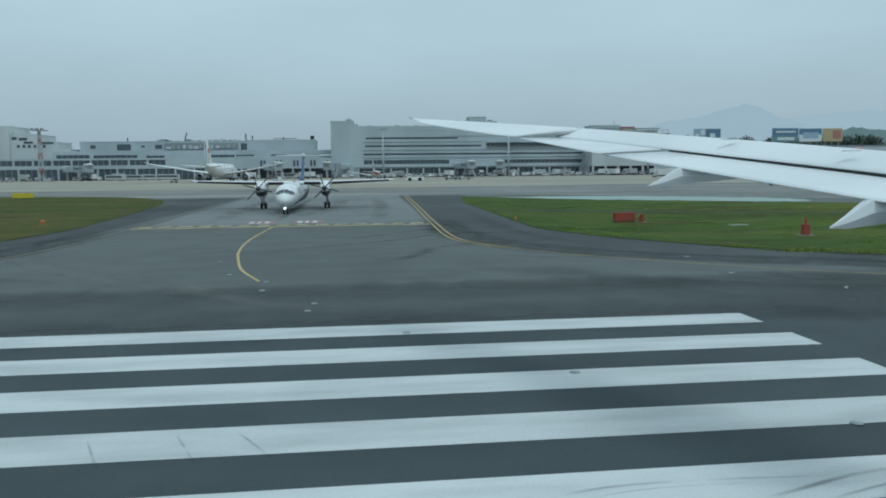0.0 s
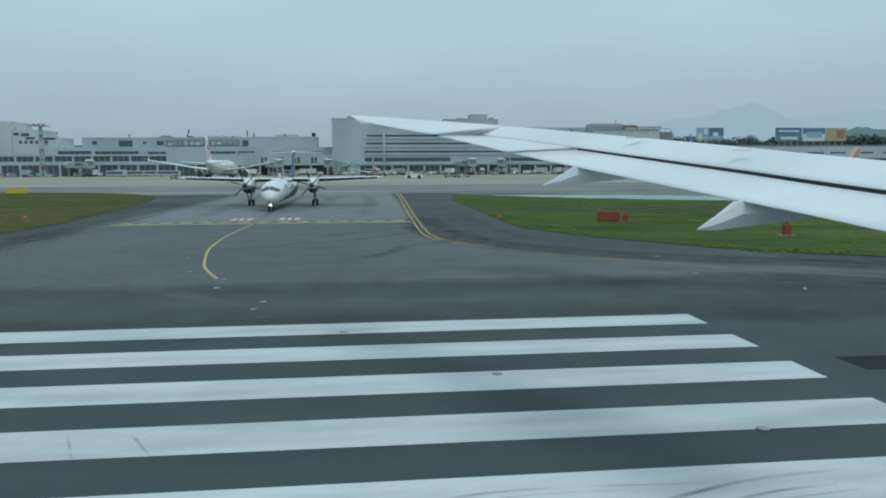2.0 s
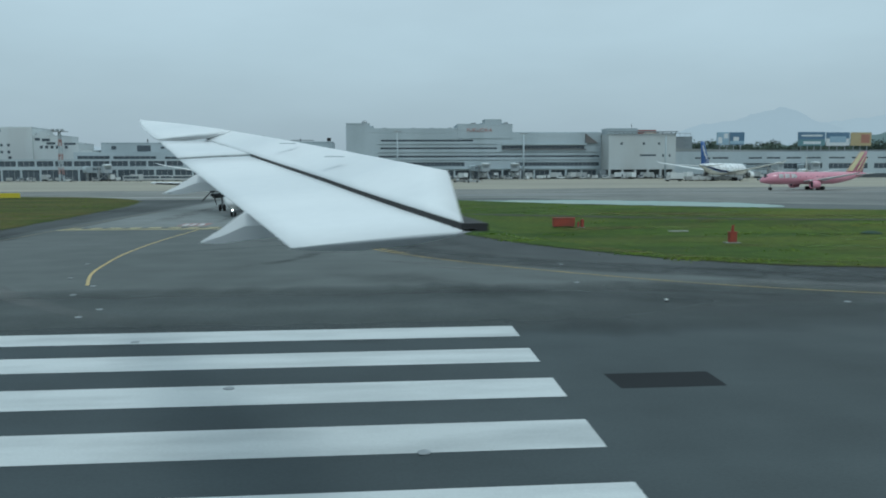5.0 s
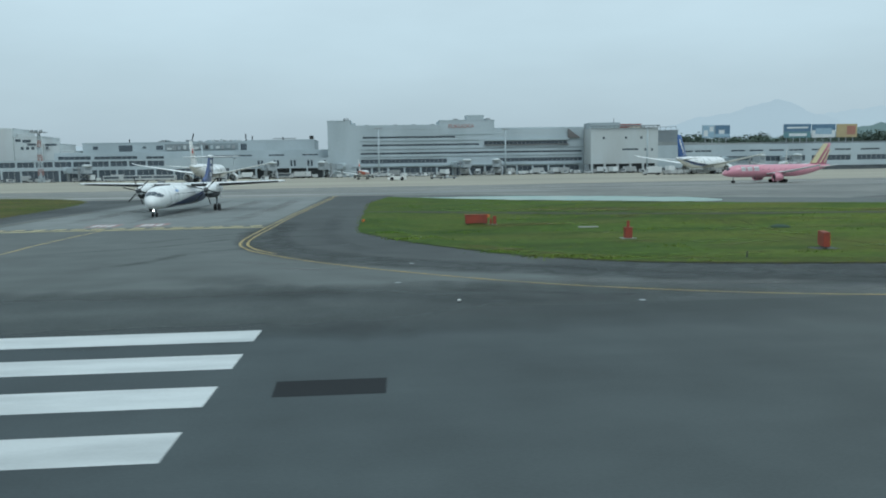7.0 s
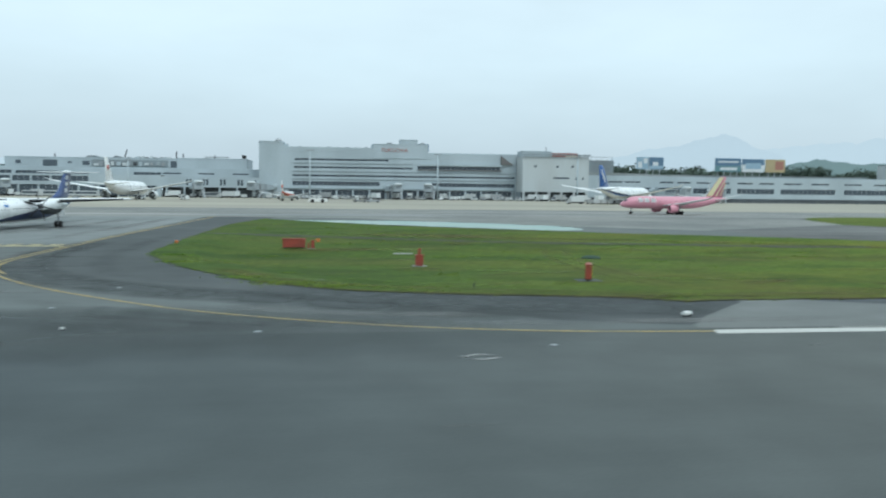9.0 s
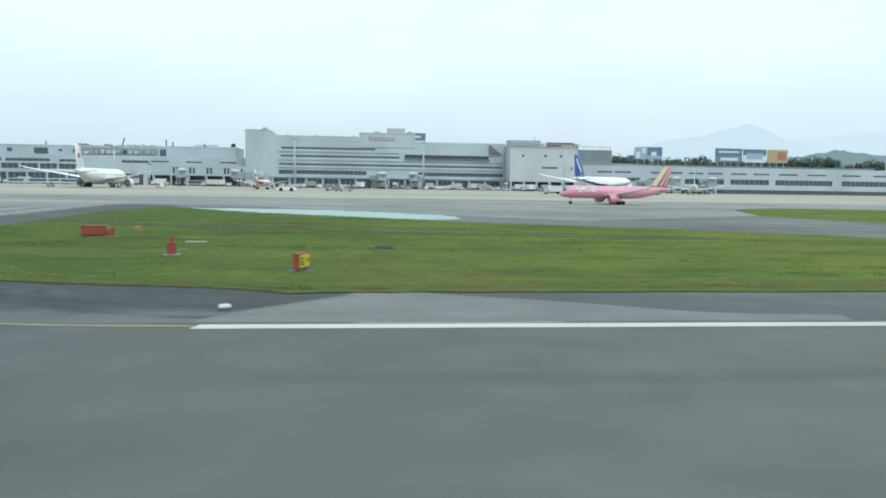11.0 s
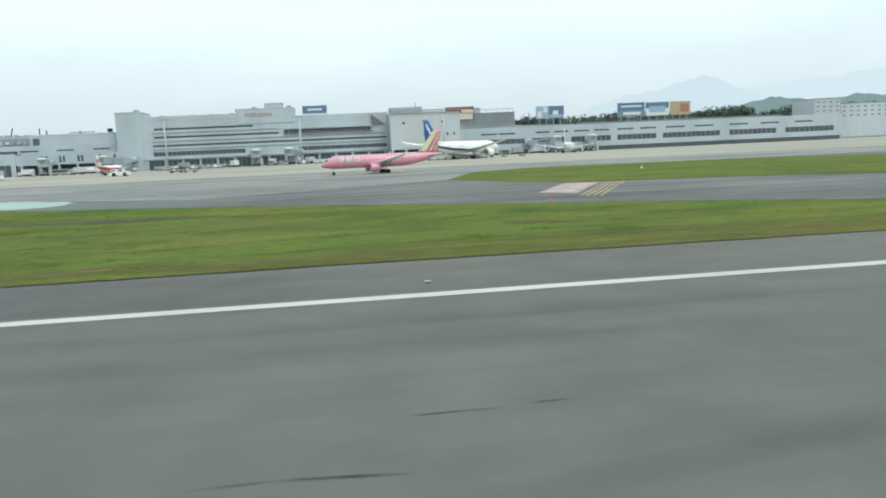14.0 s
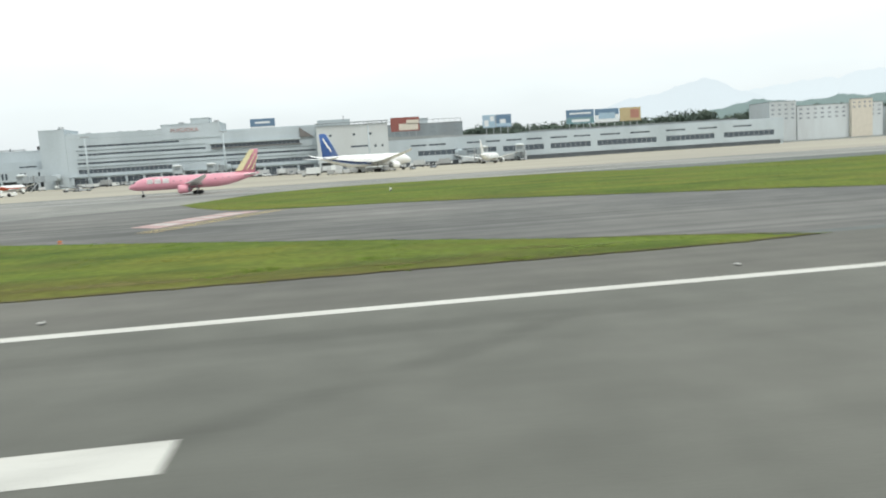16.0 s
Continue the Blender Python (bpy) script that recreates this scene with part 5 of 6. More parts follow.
def block(root, x0, x1, y0, y1, z0, z1, mat, name="wall_block", roof=True, rim=0.5):
    part(name, box(x0, x1, y0, y1, z0, z1), mat, root)
    if roof:
        bm = bmesh.new()
        for a in ((x0 - 0.15, x1 + 0.15, y0 - 0.15, y0 + 0.35), (x0 - 0.15, x1 + 0.15, y1 - 0.35, y1 + 0.15), (x0 - 0.15, x0 + 0.35, y0 + 0.35, y1 - 0.35), (x1 - 0.35, x1 + 0.15, y0 + 0.35, y1 - 0.35)):
            add_box(bm, *a, z1 + 0.003, z1 + rim)
        part("parapet", bm, mat, root)
        part("roof", box(x0 + 0.36, x1 - 0.36, y0 + 0.36, y1 - 0.36, z1 + 0.003, z1 + 0.12), M_ROOF, root)


def bays(x0, x1, step, z0, z1, pier=0.8):
    n = max(1, round((x1 - x0) / step))
    w = (x1 - x0) / n
    return [(x0 + k * w + pier / 2, x0 + (k + 1) * w - pier / 2, z0, z1) for k in range(n)]


G = 1.2          # apron level at the terminal
F = 455.0        # front line of the terminal

# main block with the tower
main = thing("terminal_building", pose(60, F, G), "pale grey concrete airport terminal with long window strips", "terminal")
main_inv = main.matrix_world.inverted()
holes = [(13.6, 67, 23.0, 24.1), (13.2, 81, 18.5, 19.6), (12.2, 142, 13.8, 14.9), (12.2, 62, 8.7, 11.0), (92, 142, 8.7, 10.8)]
holes += bays(9, 141, 9.4, G, 6.2)
facade(main, 7, 143, G, 27.9, F, [h for h in holes] + [(84, 133, 18.8, 20.6)], M_WALL, 0.8, 0.55, mullion=2.4)
# dark sheet added behind the bays as their painted shade
part("undercroft", box(8, 142, F + 3.5, F + 3.6, G, 6.4), M_VOID, main, "dark sheet painted as shade behind the piers")
block(main, 7, 143, F + 0.85, F + 40, 6.5, 27.9, M_WALL, "main_body")
part("upper_wall", box(7, 58, F + 0.02, F + 38, 27.95, 30.6), M_WALL, main)
block(main, 58, 90, F - 0.35, F + 26, 24.8, 32.6, M_WALL, "sign_block")
block(main, 74, 84, F + 1, F + 12, 33.2, 35.4, M_WALL, "lift_house")
for x0, x1, z0, z1 in ((66.5, 69.4, 33.15, 34.2), (86, 88.5, 33.15, 34.4)):
    part("roof_unit", box(x0, x1, F + 6, F + 9, z0, z1, 0.08), M_STEEL, main)
block(main, -6.4, 7, F - 0.2, F + 24, G, 33.0, M_WALL, "stair_tower")
part("tower_vent", lathe([(0.0, 0), (1.6, 0), (1.8, 0.9), (1.2, 1.9), (0.0, 2.2)], 14, Matrix.Translation((4.2, F + 4, 33.12)) @ Matrix.Rotation(radians(90), 4, "X")), M_STEEL, main, "round roof vent", True)
part("tower_step", box(7.01, 9.5, F + 2, F + 14, 30.65, 32.0), M_WALL, main)
part("roof_edge_band", box(84, 134, F - 1.2, F + 0.0, 20.9, 21.9), M_WALL, main, "projecting pale roof edge band")
part("sun_shade", box(84, 134, F - 0.9, F - 0.05, 18.2, 18.7), M_BROWN, main, "brown sun shade under the roof edge")
tri = [(133.5, F - 1.0, 21.9), (141, F - 1.0, 21.9), (133.5, F - 1.0, 27.4)]
bm = skin([[Vector(p) for p in tri], [Vector(p) + Vector((0, 6, 0)) for p in tri]])
part("roof_gable", bm, M_BROWN, main, "brown triangular roof end")
for k in range(9):
    x = 15 + k * 5.5
    part("roof_unit", box(x, x + random.uniform(1, 2.4), F + 12, F + 15, 30.62, 30.9 + random.uniform(0.2, 0.8)), M_STEEL, main)
for k in range(15):
    x = 9 + 9.4 * k
    part("pier", box(x - 0.55, x + 0.55, F - 0.9, F - 0.05, G, 6.9, 0.05), M_WALL, main)
part("ledge", box(7.2, 142, F - 1.1, F - 0.02, 6.95, 7.35), M_WALL, main)
for z in (12.3, 16.7, 21.4):
    part("ledge", box(12, 81 if z > 20 else 143, F - 0.35, F - 0.02, z, z + 0.18), M_WALL_GREY, main)
cu = bpy.data.curves.new("name_sign", "FONT")
cu.body, cu.size, cu.extrude, cu.align_x = "FUKUOKA", 3.2, 0.12, "CENTER"
cu.materials.append(material("red_sign_letters", (0.40, 0.22, 0.20), 0.5, 0, 0.05, 0.5, 4.0))
sign = new("name_sign", cu)
sign.parent = main
sign.matrix_parent_inverse = main_inv
sign.matrix_basis = pose(70.6, F - 0.48, 28.6, 90, 0, 0)
sign.scale = (1.02, 0.92, 1)
sign["label"] = "red letters of the airport name"
for o in list(main.children):
    o.matrix_parent_inverse = main_inv

# mid block on the left
mid = thing("terminal_wing", pose(-80, F, G), "grey terminal wing with rooftop plant and open ground floor", "terminal")
block(mid, -154, -57, 487, 520, 17, 23.3, M_WALL, "upper_body")
block(mid, -57, -16.5, 487, 520, 17, 23.8, M_WALL, "upper_body")
for x0, x1, z0, z1 in ((-133, -125, 18.5, 22.1), (-148, -145.2, 19.7, 21.7), (-111, -107, 19.3, 21.7), (-61, -57.4, 18.4, 22.3), (-119, -117, 20.2, 21.3)):
    part("louvre", box(x0, x1, 486.8, 486.97, z0, z1), M_GLASS, mid, "dark louvre window")
facade(mid, -162, -6.6, 7.4, 17.0, 465, [(-160, -142, 13.3, 15.4), (-140, -116, 13.2, 15.2), (-111, -101, 12.9, 14.9), (-61, -51, 14.2, 15.0), (-41.4, -32.4, 14.2, 15.0), (-22.1, -12.9, 14.2, 15.0), (-77, -62, 13.5, 15.0)], M_WALL, 0.6, 0.4, mullion=3.0)
block(mid, -162, -6.6, 465.7, 486.7, 7.4, 17.0, M_WALL, "terrace_body")
facade(mid, -262, -60, G, 13.4, F, bays(-260, -98, 10.4, 9.4, 12.3, 1.0) + bays(-260, -62, 10.4, G, 7.4, 1.0), M_WALL, 0.6, 0.5, mullion=2.6, name="concourse_wall")
# added sheet: shade of the open bays put into its colour
part("undercroft", box(-260, -61, F + 6, F + 6.2, G, 7.4), M_VOID, mid, "dark sheet painted as shade of the open ground floor")
part("concourse_roof", box(-262, -60, F + 0.62, 464.9, 12.9, 13.3), M_ROOF, mid)
part("concourse_floor", box(-262, -60, F + 0.62, 464.9, 7.45, 8.0), M_WALL_GREY, mid)
facade(mid, -59.9, -6.5, 6.9, 12.6, F, [(-46.5, -45.3, 8.0, 11.4), (-44.6, -43.4, 8.0, 11.4), (-37.5, -36.3, 8, 11.4), (-35.6, -34.4, 8, 11.4), (-28, -26.8, 8, 11.4), (-26.1, -24.9, 8, 11.4), (-18.4, -17.2, 8, 11.3), (-16.5, -15.3, 8, 11.3), (-9, -7.9, 8, 11.2)], M_WALL, 0.6, 0.4, name="link_wall")
part("link_roof", box(-59.9, -6.5, F + 0.62, 464.9, 12.0, 12.5), M_ROOF, mid)
# same painted shade below the link
part("undercroft", box(-59.9, -6.5, F + 4, F + 4.2, G, 6.85), M_VOID, mid, "dark sheet painted as shade of the open ground floor")
for k in range(6):
    x = -57 + k * 9.6
    part("pier", box(x - 0.5, x + 0.5, F - 0.1, F + 0.9, G, 6.88), M_WALL, mid)
part("plant_screen", box(-106, -62.4, 486.75, 486.97, 18.6, 22.6), M_WALL_GREY, mid, "dark grey louvred plant screen")
rng = random.Random(8)
for k in range(13):
    x, z = -104.5 + k * 3.2, rng.uniform(18.8, 19.6)
    part("plant_unit", box(x, x + rng.uniform(1.4, 2.8), 486.0, 486.74, z, z + rng.uniform(1.2, 2.6), 0.06), rng.choice([M_WALL_WHITE, M_STEEL, M_DARK_STEEL, M_BRIDGE, M_WALL]), mid)
rng = random.Random(5)
for k in range(22):
    x = -112 + k * 2.5
    h = rng.uniform(0.6, 1.9)
    part("roof_plant", box(x, x + rng.uniform(1.0, 2.3), 490 + rng.uniform(0, 8), 500, 23.45, 23.45 + h, 0.05), rng.choice([M_STEEL, M_WALL_GREY, M_WALL, M_WALL_WHITE]), mid)
for x, z in ((-58.5, 28.3), (-54.6, 27.0), (-36, 26.2), (-128, 26.0)):
    part("roof_pole", tube((x, 492, 23.4), (x, 492, z), 0.35), M_DARK_STEEL, mid, "dark rooftop flue")
part("roof_box", box(-19.5, -17.2, 488, 491, 24.6, 26.6, 0.05), M_BLACK, mid, "black rooftop box")
part("roof_box_leg", box(-18.6, -18.1, 489, 489.5, 23.8, 24.6), M_DARK_STEEL, mid)
part("roof_rack", box(-42, -28, 492, 494, 25.0, 25.5), M_STEEL, mid)
for x in (-41, -35, -29):
    part("rack_leg", box(x - 0.1, x + 0.1, 492.5, 493, 23.8, 25.0), M_STEEL, mid)
for o in list(mid.children):
    o.matrix_parent_inverse = mid.matrix_world.inverted()

# white stepped office building
office = thing("office_building", pose(-200, 475, G), "white stepped office block with small square windows", "building")
facade(office, -275, -188.5, 13.5, 32.0, 475, [(-206.8, -205.2, 21.2, 22.8), (-202.8, -201.2, 21.2, 22.8), (-206.8, -205.2, 17.2, 18.8), (-202.8, -201.2, 17.2, 18.8), (-202.6, -200.6, 14.0, 15.5), (-212.8, -211.2, 21.2, 22.8), (-209.5, -206, 29.6, 31.4)], M_WALL_WHITE, 0.5, 0.3)
block(office, -275, -188.5, 475.55, 505, G, 32.0, M_WALL_WHITE, "tall_body")
for x0, x1, z, y0 in ((-188.45, -172.5, 27.2, 476), (-172.45, -163.5, 23.0, 477), (-163.45, -156.2, 18.8, 478)):
    block(office, x0, x1, y0, 502, 13.6, z, M_WALL_WHITE, "step_body")
for x in (-184, -181, -178, -175, -170):
    part("window", box(x - 0.8, x + 0.8, 475.85, 475.97, 20.0, 21.7), M_GLASS, office)
for x0, x1, z0, z1 in ((-187.5, -184.6, 24.6, 26.2), (-183.5, -179, 24.2, 25.8), (-171.5, -165, 22.2, 23.4), (-181, -176, 22.4, 23.6)):
    part("window", box(x0, x1, 475.8, 475.96, z0, z1) if x1 < -172.5 else box(x0, x1, 476.8, 476.96, z0, z1), M_GLASS, office)
part("roof_room", box(-187.8, -182, 480, 490, 27.75, 29.4), M_WALL_WHITE, office)
for o in list(office.children):
    o.matrix_parent_inverse = office.matrix_world.inverted()

# cream block and low concourse to the right
east = thing("terminal_block", pose(165, 440, G), "pale tiled terminal block with a roof pergola", "terminal")
facade(east, 143.2, 182.5, 6.4, 26.2, 440, [(161.5, 171, 14.0, 15.0), (174.6, 175.8, 13.6, 15.0), (178.5, 179.6, 13.6, 15.0), (150, 151.4, 20.5, 21.8), (163, 164.4, 20.5, 21.8), (172, 173.4, 20.5, 21.8)], M_WALL_CREAM, 0.6, 0.3)
block(east, 143.2, 182.5, 440.65, 480, 6.4, 26.2, M_WALL_CREAM, "body")
# shade below the block, painted as a dark sheet behind its piers
part("undercroft", box(143.2, 182.5, 444, 444.2, G, 6.4), M_VOID, east, "dark sheet painted as shade of the open ground floor")
for x in np.linspace(144, 181.5, 6):
    part("pier", box(x - 0.6, x + 0.6, 440.1, 441.2, G, 6.38), M_WALL_CREAM, east)
part("pergola_beam", box(142.6, 183.1, 438.6, 440.4, 27.6, 28.1), M_WALL_GREY, east, "grey roof pergola beam")
for x in np.linspace(144, 182, 16):
    part("pergola_post", box(x - 0.15, x + 0.15, 439.3, 439.9, 26.75, 27.58), M_WALL_GREY, east)
block(east, 144, 162, 446, 458, 26.75, 29.6, M_WALL, "roof_house")
part("roof_pole", tube((158.5, 447, 29.6), (158.5, 447, 32.5), 0.15), M_DARK_STEEL, east)
for o in list(east.children):
    o.matrix_parent_inverse = east.matrix_world.inverted()

pier_b = thing("terminal_concourse", pose(260, 442, G), "low grey terminal concourse with window slits", "terminal")
holes = [(195, 204, 12.4, 13.3), (205.4, 215, 12.4, 13.3), (227, 235.4, 12.4, 13.3), (238, 246.4, 12.4, 13.3), (250, 259, 12.4, 13.3), (262, 271, 12.4, 13.3), (276, 286, 12.4, 13.3), (290, 300, 12.4, 13.3), (306, 318, 12.4, 13.3), (324, 336, 12.4, 13.3), (346, 358, 12.4, 13.3), (366, 378, 12.4, 13.3), (388, 400, 12.4, 13.3)]
holes += [(199, 221.5, 7.0, 9.7), (224, 244, 7.0, 9.7), (248, 272, 6.6, 9.6), (276, 300, 6.6, 9.6), (304, 340, 6.6, 9.6), (346, 376, 6.6, 9.6), (382, 414, 6.6, 9.6)]
facade(pier_b, 182.6, 420, G + 2.4, 16.0, 442, holes, M_WALL, 0.6, 0.4, mullion=3.0)
block(pier_b, 182.6, 420, 442.65, 470, G, 16.0, M_WALL, "body")
# low dark sheet painted as the shade along the concourse foot
part("undercroft", box(184, 418, 442.2, 442.4, G, G + 2.38), M_VOID, pier_b, "dark sheet painted as shade of the open ground floor")
bm = skin([[(182.6, 443.2, 16.55), (182.6, 469, 16.55), (182.6, 469, 18.6), (182.6, 443.2, 18.6)], [(250, 443.2, 16.55), (250, 469, 16.55), (250, 469, 16.8), (250, 443.2, 16.8)]])
part("sloping_roof", bm, M_ROOF, pier_b, "grey gently sloping roof")
for o in list(pier_b.children):
    o.matrix_parent_inverse = pier_b.matrix_world.inverted()


# ---------------------------------------------------------------- apron furniture
def jet_bridge(x, y0, y1, turn, z=6.6, label="grey covered jet bridge on a wheeled column"):
    root = thing("jet_bridge", pose(x, y1, gz(y1), 0, 0, turn), label, "jet bridge", "jet bridges at the gates")
    n = y1 - y0
    part("rotunda", lathe([(0.0, 0.0), (2.4, 0.0), (2.4, 3.4), (0.0, 3.7)], 16, Matrix.Translation((0, 0, z - 2.0)) @ Matrix.Rotation(radians(90), 4, "X")), M_WALL, root, "", True)
    part("rotunda_leg", tube((0, 0, 0), (0, 0, z - 2.0), 0.7), M_STEEL, root)
    part("tunnel", box(-1.6, 1.6, -n * 0.5, -2.0, z - 1.9, z + 1.0, 0.08), M_WALL, root)
    part("outer_tunnel", box(-1.9, 1.9, -n + 1, -n * 0.45, z - 2.1, z + 1.2, 0.08), M_BRIDGE, root)
    part("tunnel_window", box(-1.96, -1.91, -n + 3, -n * 0.5, z - 0.6, z + 0.4), M_GLASS, root)
    part("cab", box(-2.3, 2.3, -n - 2.2, -n + 0.95, z - 2.2, z + 1.5, 0.15), M_BRIDGE, root)
    part("cab_window", box(-1.3, 1.3, -n - 2.26, -n - 2.21, z - 0.4, z + 0.6), M_HAZY_GLASS, root)
    for k in range(int(n * 0.45 / 2.2)):
        y = -n + 2.0 + k * 2.2
        part("tunnel_rib", box(-1.98, 1.98, y - 0.12, y + 0.12, z - 2.16, z + 1.28), M_WALL, root)
    for sy in (4.0, 5.1):
        part("lift_brace", tube((-2.3, -n + sy, 1.0), (2.3, -n + sy, z - 2.2), 0.12, None, 6), M_STEEL, root)
        part("lift_brace", tube((2.3, -n + sy, 1.0), (-2.3, -n + sy, z - 2.2), 0.12, None, 6), M_STEEL, root)
    part("cab_canopy", lathe([(0.0, 0.0), (2.5, 0.0), (2.4, 0.5), (1.6, 0.95), (0.0, 1.1)], 14, Matrix.Translation((0, -n - 1.0, z + 1.52)) @ Matrix.Rotation(radians(90), 4, "X")), M_WALL_WHITE, root, "white domed cab roof", True)
    for sx in (-1, 1):
        part("lift_column", box(sx * 2.3 - 0.3, sx * 2.3 + 0.3, -n + 4.2, -n + 4.9, 0.5, z + 1.6), M_STEEL, root)
        part("wheel", wheel(sx * 1.2, -n + 4.5, 0.55, 0.55, 0.4), M_TYRE, root, "", True)
    part("bogie", box(-2.2, 2.2, -n + 4.2, -n + 4.9, 0.35, 0.95), M_DARK_STEEL, root)
    part("stair", skin([[(2.5, -n + 1, 0.1), (3.4, -n + 1, 0.1), (3.4, -n + 1, 0.35), (2.5, -n + 1, 0.35)], [(2.5, -n + 7, z - 2.0), (3.4, -n + 7, z - 2.0), (3.4, -n + 7, z - 1.75), (2.5, -n + 7, z - 1.75)]]), M_STEEL, root)
    return root


jet_bridge(66.5, 426, 452, 8)
jet_bridge(1.5, 428, 452, -22)
jet_bridge(-150, 425, 452, 40)
jet_bridge(-42, 416, 452, 14)
jet_bridge(92, 430, 452, -12)
jet_bridge(222, 414, 440, 20)
jet_bridge(258, 412, 440, -15)


def light_mast(x, y, top, label="pale steel apron floodlight mast"):
    z = gz(y)
    root = thing("floodlight_mast", pose(x, y, z), label, "light mast", "apron floodlight masts")
    part("pole", tube((0, 0, 0), (0, 0, top - z), 0.55, 0.4, 10), M_WALL, root, "", True)
    part("crossbar", box(-2.2, 2.2, -0.15, 0.15, top - z, top - z + 0.35), M_STEEL, root)
    for k in range(4):
        part("floodlight", box(-2.0 + k * 1.15, -1.3 + k * 1.15, -0.7, -0.16, top - z - 0.15, top - z + 0.5, 0.05), M_STEEL, root)


light_mast(22.6, 437, 27.6)
light_mast(93.5, 437, 26.5)
light_mast(171, 425, 25.5)
light_mast(-75, 445, 21.0)

mast = thing("radar_mast", pose(-155.4, 430, gz(430)), "red and white banded steel lattice mast with platform", "mast")
for k in range(7):
    z0, z1 = k * 3.75, (k + 1) * 3.75
    bm = bmesh.new()
    for sx, sy in ((-1, -1), (1, -1), (1, 1), (-1, 1)):
        tube((sx * (1.1 - 0.09 * k), sy * (1.1 - 0.09 * k), z0), (sx * (1.1 - 0.09 * (k + 1)), sy * (1.1 - 0.09 * (k + 1)), z1), 0.16, None, 6, bm)
        tube((sx * (1.1 - 0.09 * k), sy * (1.1 - 0.09 * k), z0), (-sy * (1.1 - 0.09 * (k + 1)), sx * (1.1 - 0.09 * (k + 1)), z1), 0.09, None, 5, bm)
    part("lattice_section", bm, M_MAST_RED if k % 2 else M_WALL, mast, "red lattice section" if k % 2 else "white lattice section")
part("platform", box(-3.4, 3.4, -3.2, 3.2, 26.25, 26.6), M_STEEL, mast)
for sx in (-1, 0, 1):
    part("lamp_cluster", box(sx * 2.3 - 0.8, sx * 2.3 + 0.8, -3.0, -2.2, 26.6, 27.5, 0.1), M_STEEL if sx else M_WALL_GREY, mast, "lamp cluster on the platform")

crane = thing("crane", pose(-122, 610, gz(610)), "dark lattice crane boom rising behind the terminal", "crane")
part("boom", tube((-3, 0, 2), (5.4, 0, 33.4), 0.7, 0.4, 6), M_DARK_STEEL, crane)
part("base", box(-6, 0, -2, 2, 0, 3.0, 0.2), M_DARK_STEEL, crane)


# ---------------------------------------------------------------- vehicles
def wheels_of(root, xs, ys, r, w=0.28):
    for x in xs:
        for y in ys:
            part("wheel", wheel(x, y, r, r, w), M_TYRE, root, "black tyre", True)


def bus(m):
    root = thing("airport_bus", m, "white apron passenger bus with dark windows", "bus", "apron buses")
    part("body", box(-1.4, 1.4, -6.2, 6.2, 0.45, 3.1, 0.18), M_VEHICLE, root)
    for sx in (-1, 1):
        part("side_window", box(sx * 1.42 - 0.02, sx * 1.42 + 0.02, -5.6, 5.4, 1.5, 2.6), M_GLASS, root)
    part("windscreen", box(-1.2, 1.2, 6.19, 6.23, 1.3, 2.7), M_GLASS, root)
    wheels_of(root, (-1.2, 1.2), (-4, 4), 0.5)
    return root


def van(m):
    root = thing("service_van", m, "white airport service van", "van", "service vans on the apron")
    bm = skin([[(-0.9, y, z) for y, z in ((-2.2, 0.4), (2.2, 0.4), (2.25, 1.0), (1.3, 1.25), (0.75, 2.0), (-2.2, 2.05))], [(0.9, y, z) for y, z in ((-2.2, 0.4), (2.2, 0.4), (2.25, 1.0), (1.3, 1.25), (0.75, 2.0), (-2.2, 2.05))]])
    part("body", bm, M_VEHICLE, root)
    for sx in (-1, 1):
        part("side_window", box(sx * 0.91 - 0.02, sx * 0.91 + 0.02, -1.7, 0.6, 1.25, 1.8), M_GLASS, root)
    part("windscreen", skin([[(-0.8, 1.33, 1.28), (0.8, 1.33, 1.28), (0.8, 1.3, 1.26), (-0.8, 1.3, 1.26)], [(-0.75, 0.8, 1.95), (0.75, 0.8, 1.95), (0.75, 0.77, 1.93), (-0.75, 0.77, 1.93)]]), M_GLASS, root)
    wheels_of(root, (-0.8, 0.8), (-1.4, 1.4), 0.34, 0.22)
    return root


def truck(m):
    root = thing("catering_truck", m, "high-bodied white service truck", "truck", "service trucks on the apron")
    part("cab", box(-1.15, 1.15, 2.3, 4.0, 0.5, 2.5, 0.15), M_VEHICLE, root)
    part("windscreen", box(-1.0, 1.0, 3.99, 4.03, 1.4, 2.3), M_GLASS, root)
    part("cargo_box", box(-1.25, 1.25, -4.0, 2.1, 1.1, 3.7, 0.06), M_VEHICLE, root)
    part("chassis", box(-0.9, 0.9, -3.9, 2.3, 0.55, 1.05), M_DARK_STEEL, root)
    wheels_of(root, (-1.0, 1.0), (-2.6, 3.0), 0.5)
    return root


def tractor(m):
    root = thing("baggage_tractor", m, "small grey baggage tractor", "tractor", "baggage tractors")
    part("body", box(-0.75, 0.75, -1.4, 1.4, 0.35, 1.05, 0.1), M_VEHICLE_COLOUR, root)
    part("canopy", box(-0.7, 0.7, -1.2, 0.3, 1.85, 1.95, 0.03), M_VEHICLE, root)
    for sx in (-1, 1):
        for y in (-1.1, 0.2):
            part("canopy_post", box(sx * 0.64 - 0.03, sx * 0.64 + 0.03, y - 0.03, y + 0.03, 1.05, 1.85), M_DARK_STEEL, root)
    wheels_of(root, (-0.65, 0.65), (-0.9, 0.95), 0.33, 0.22)
    return root


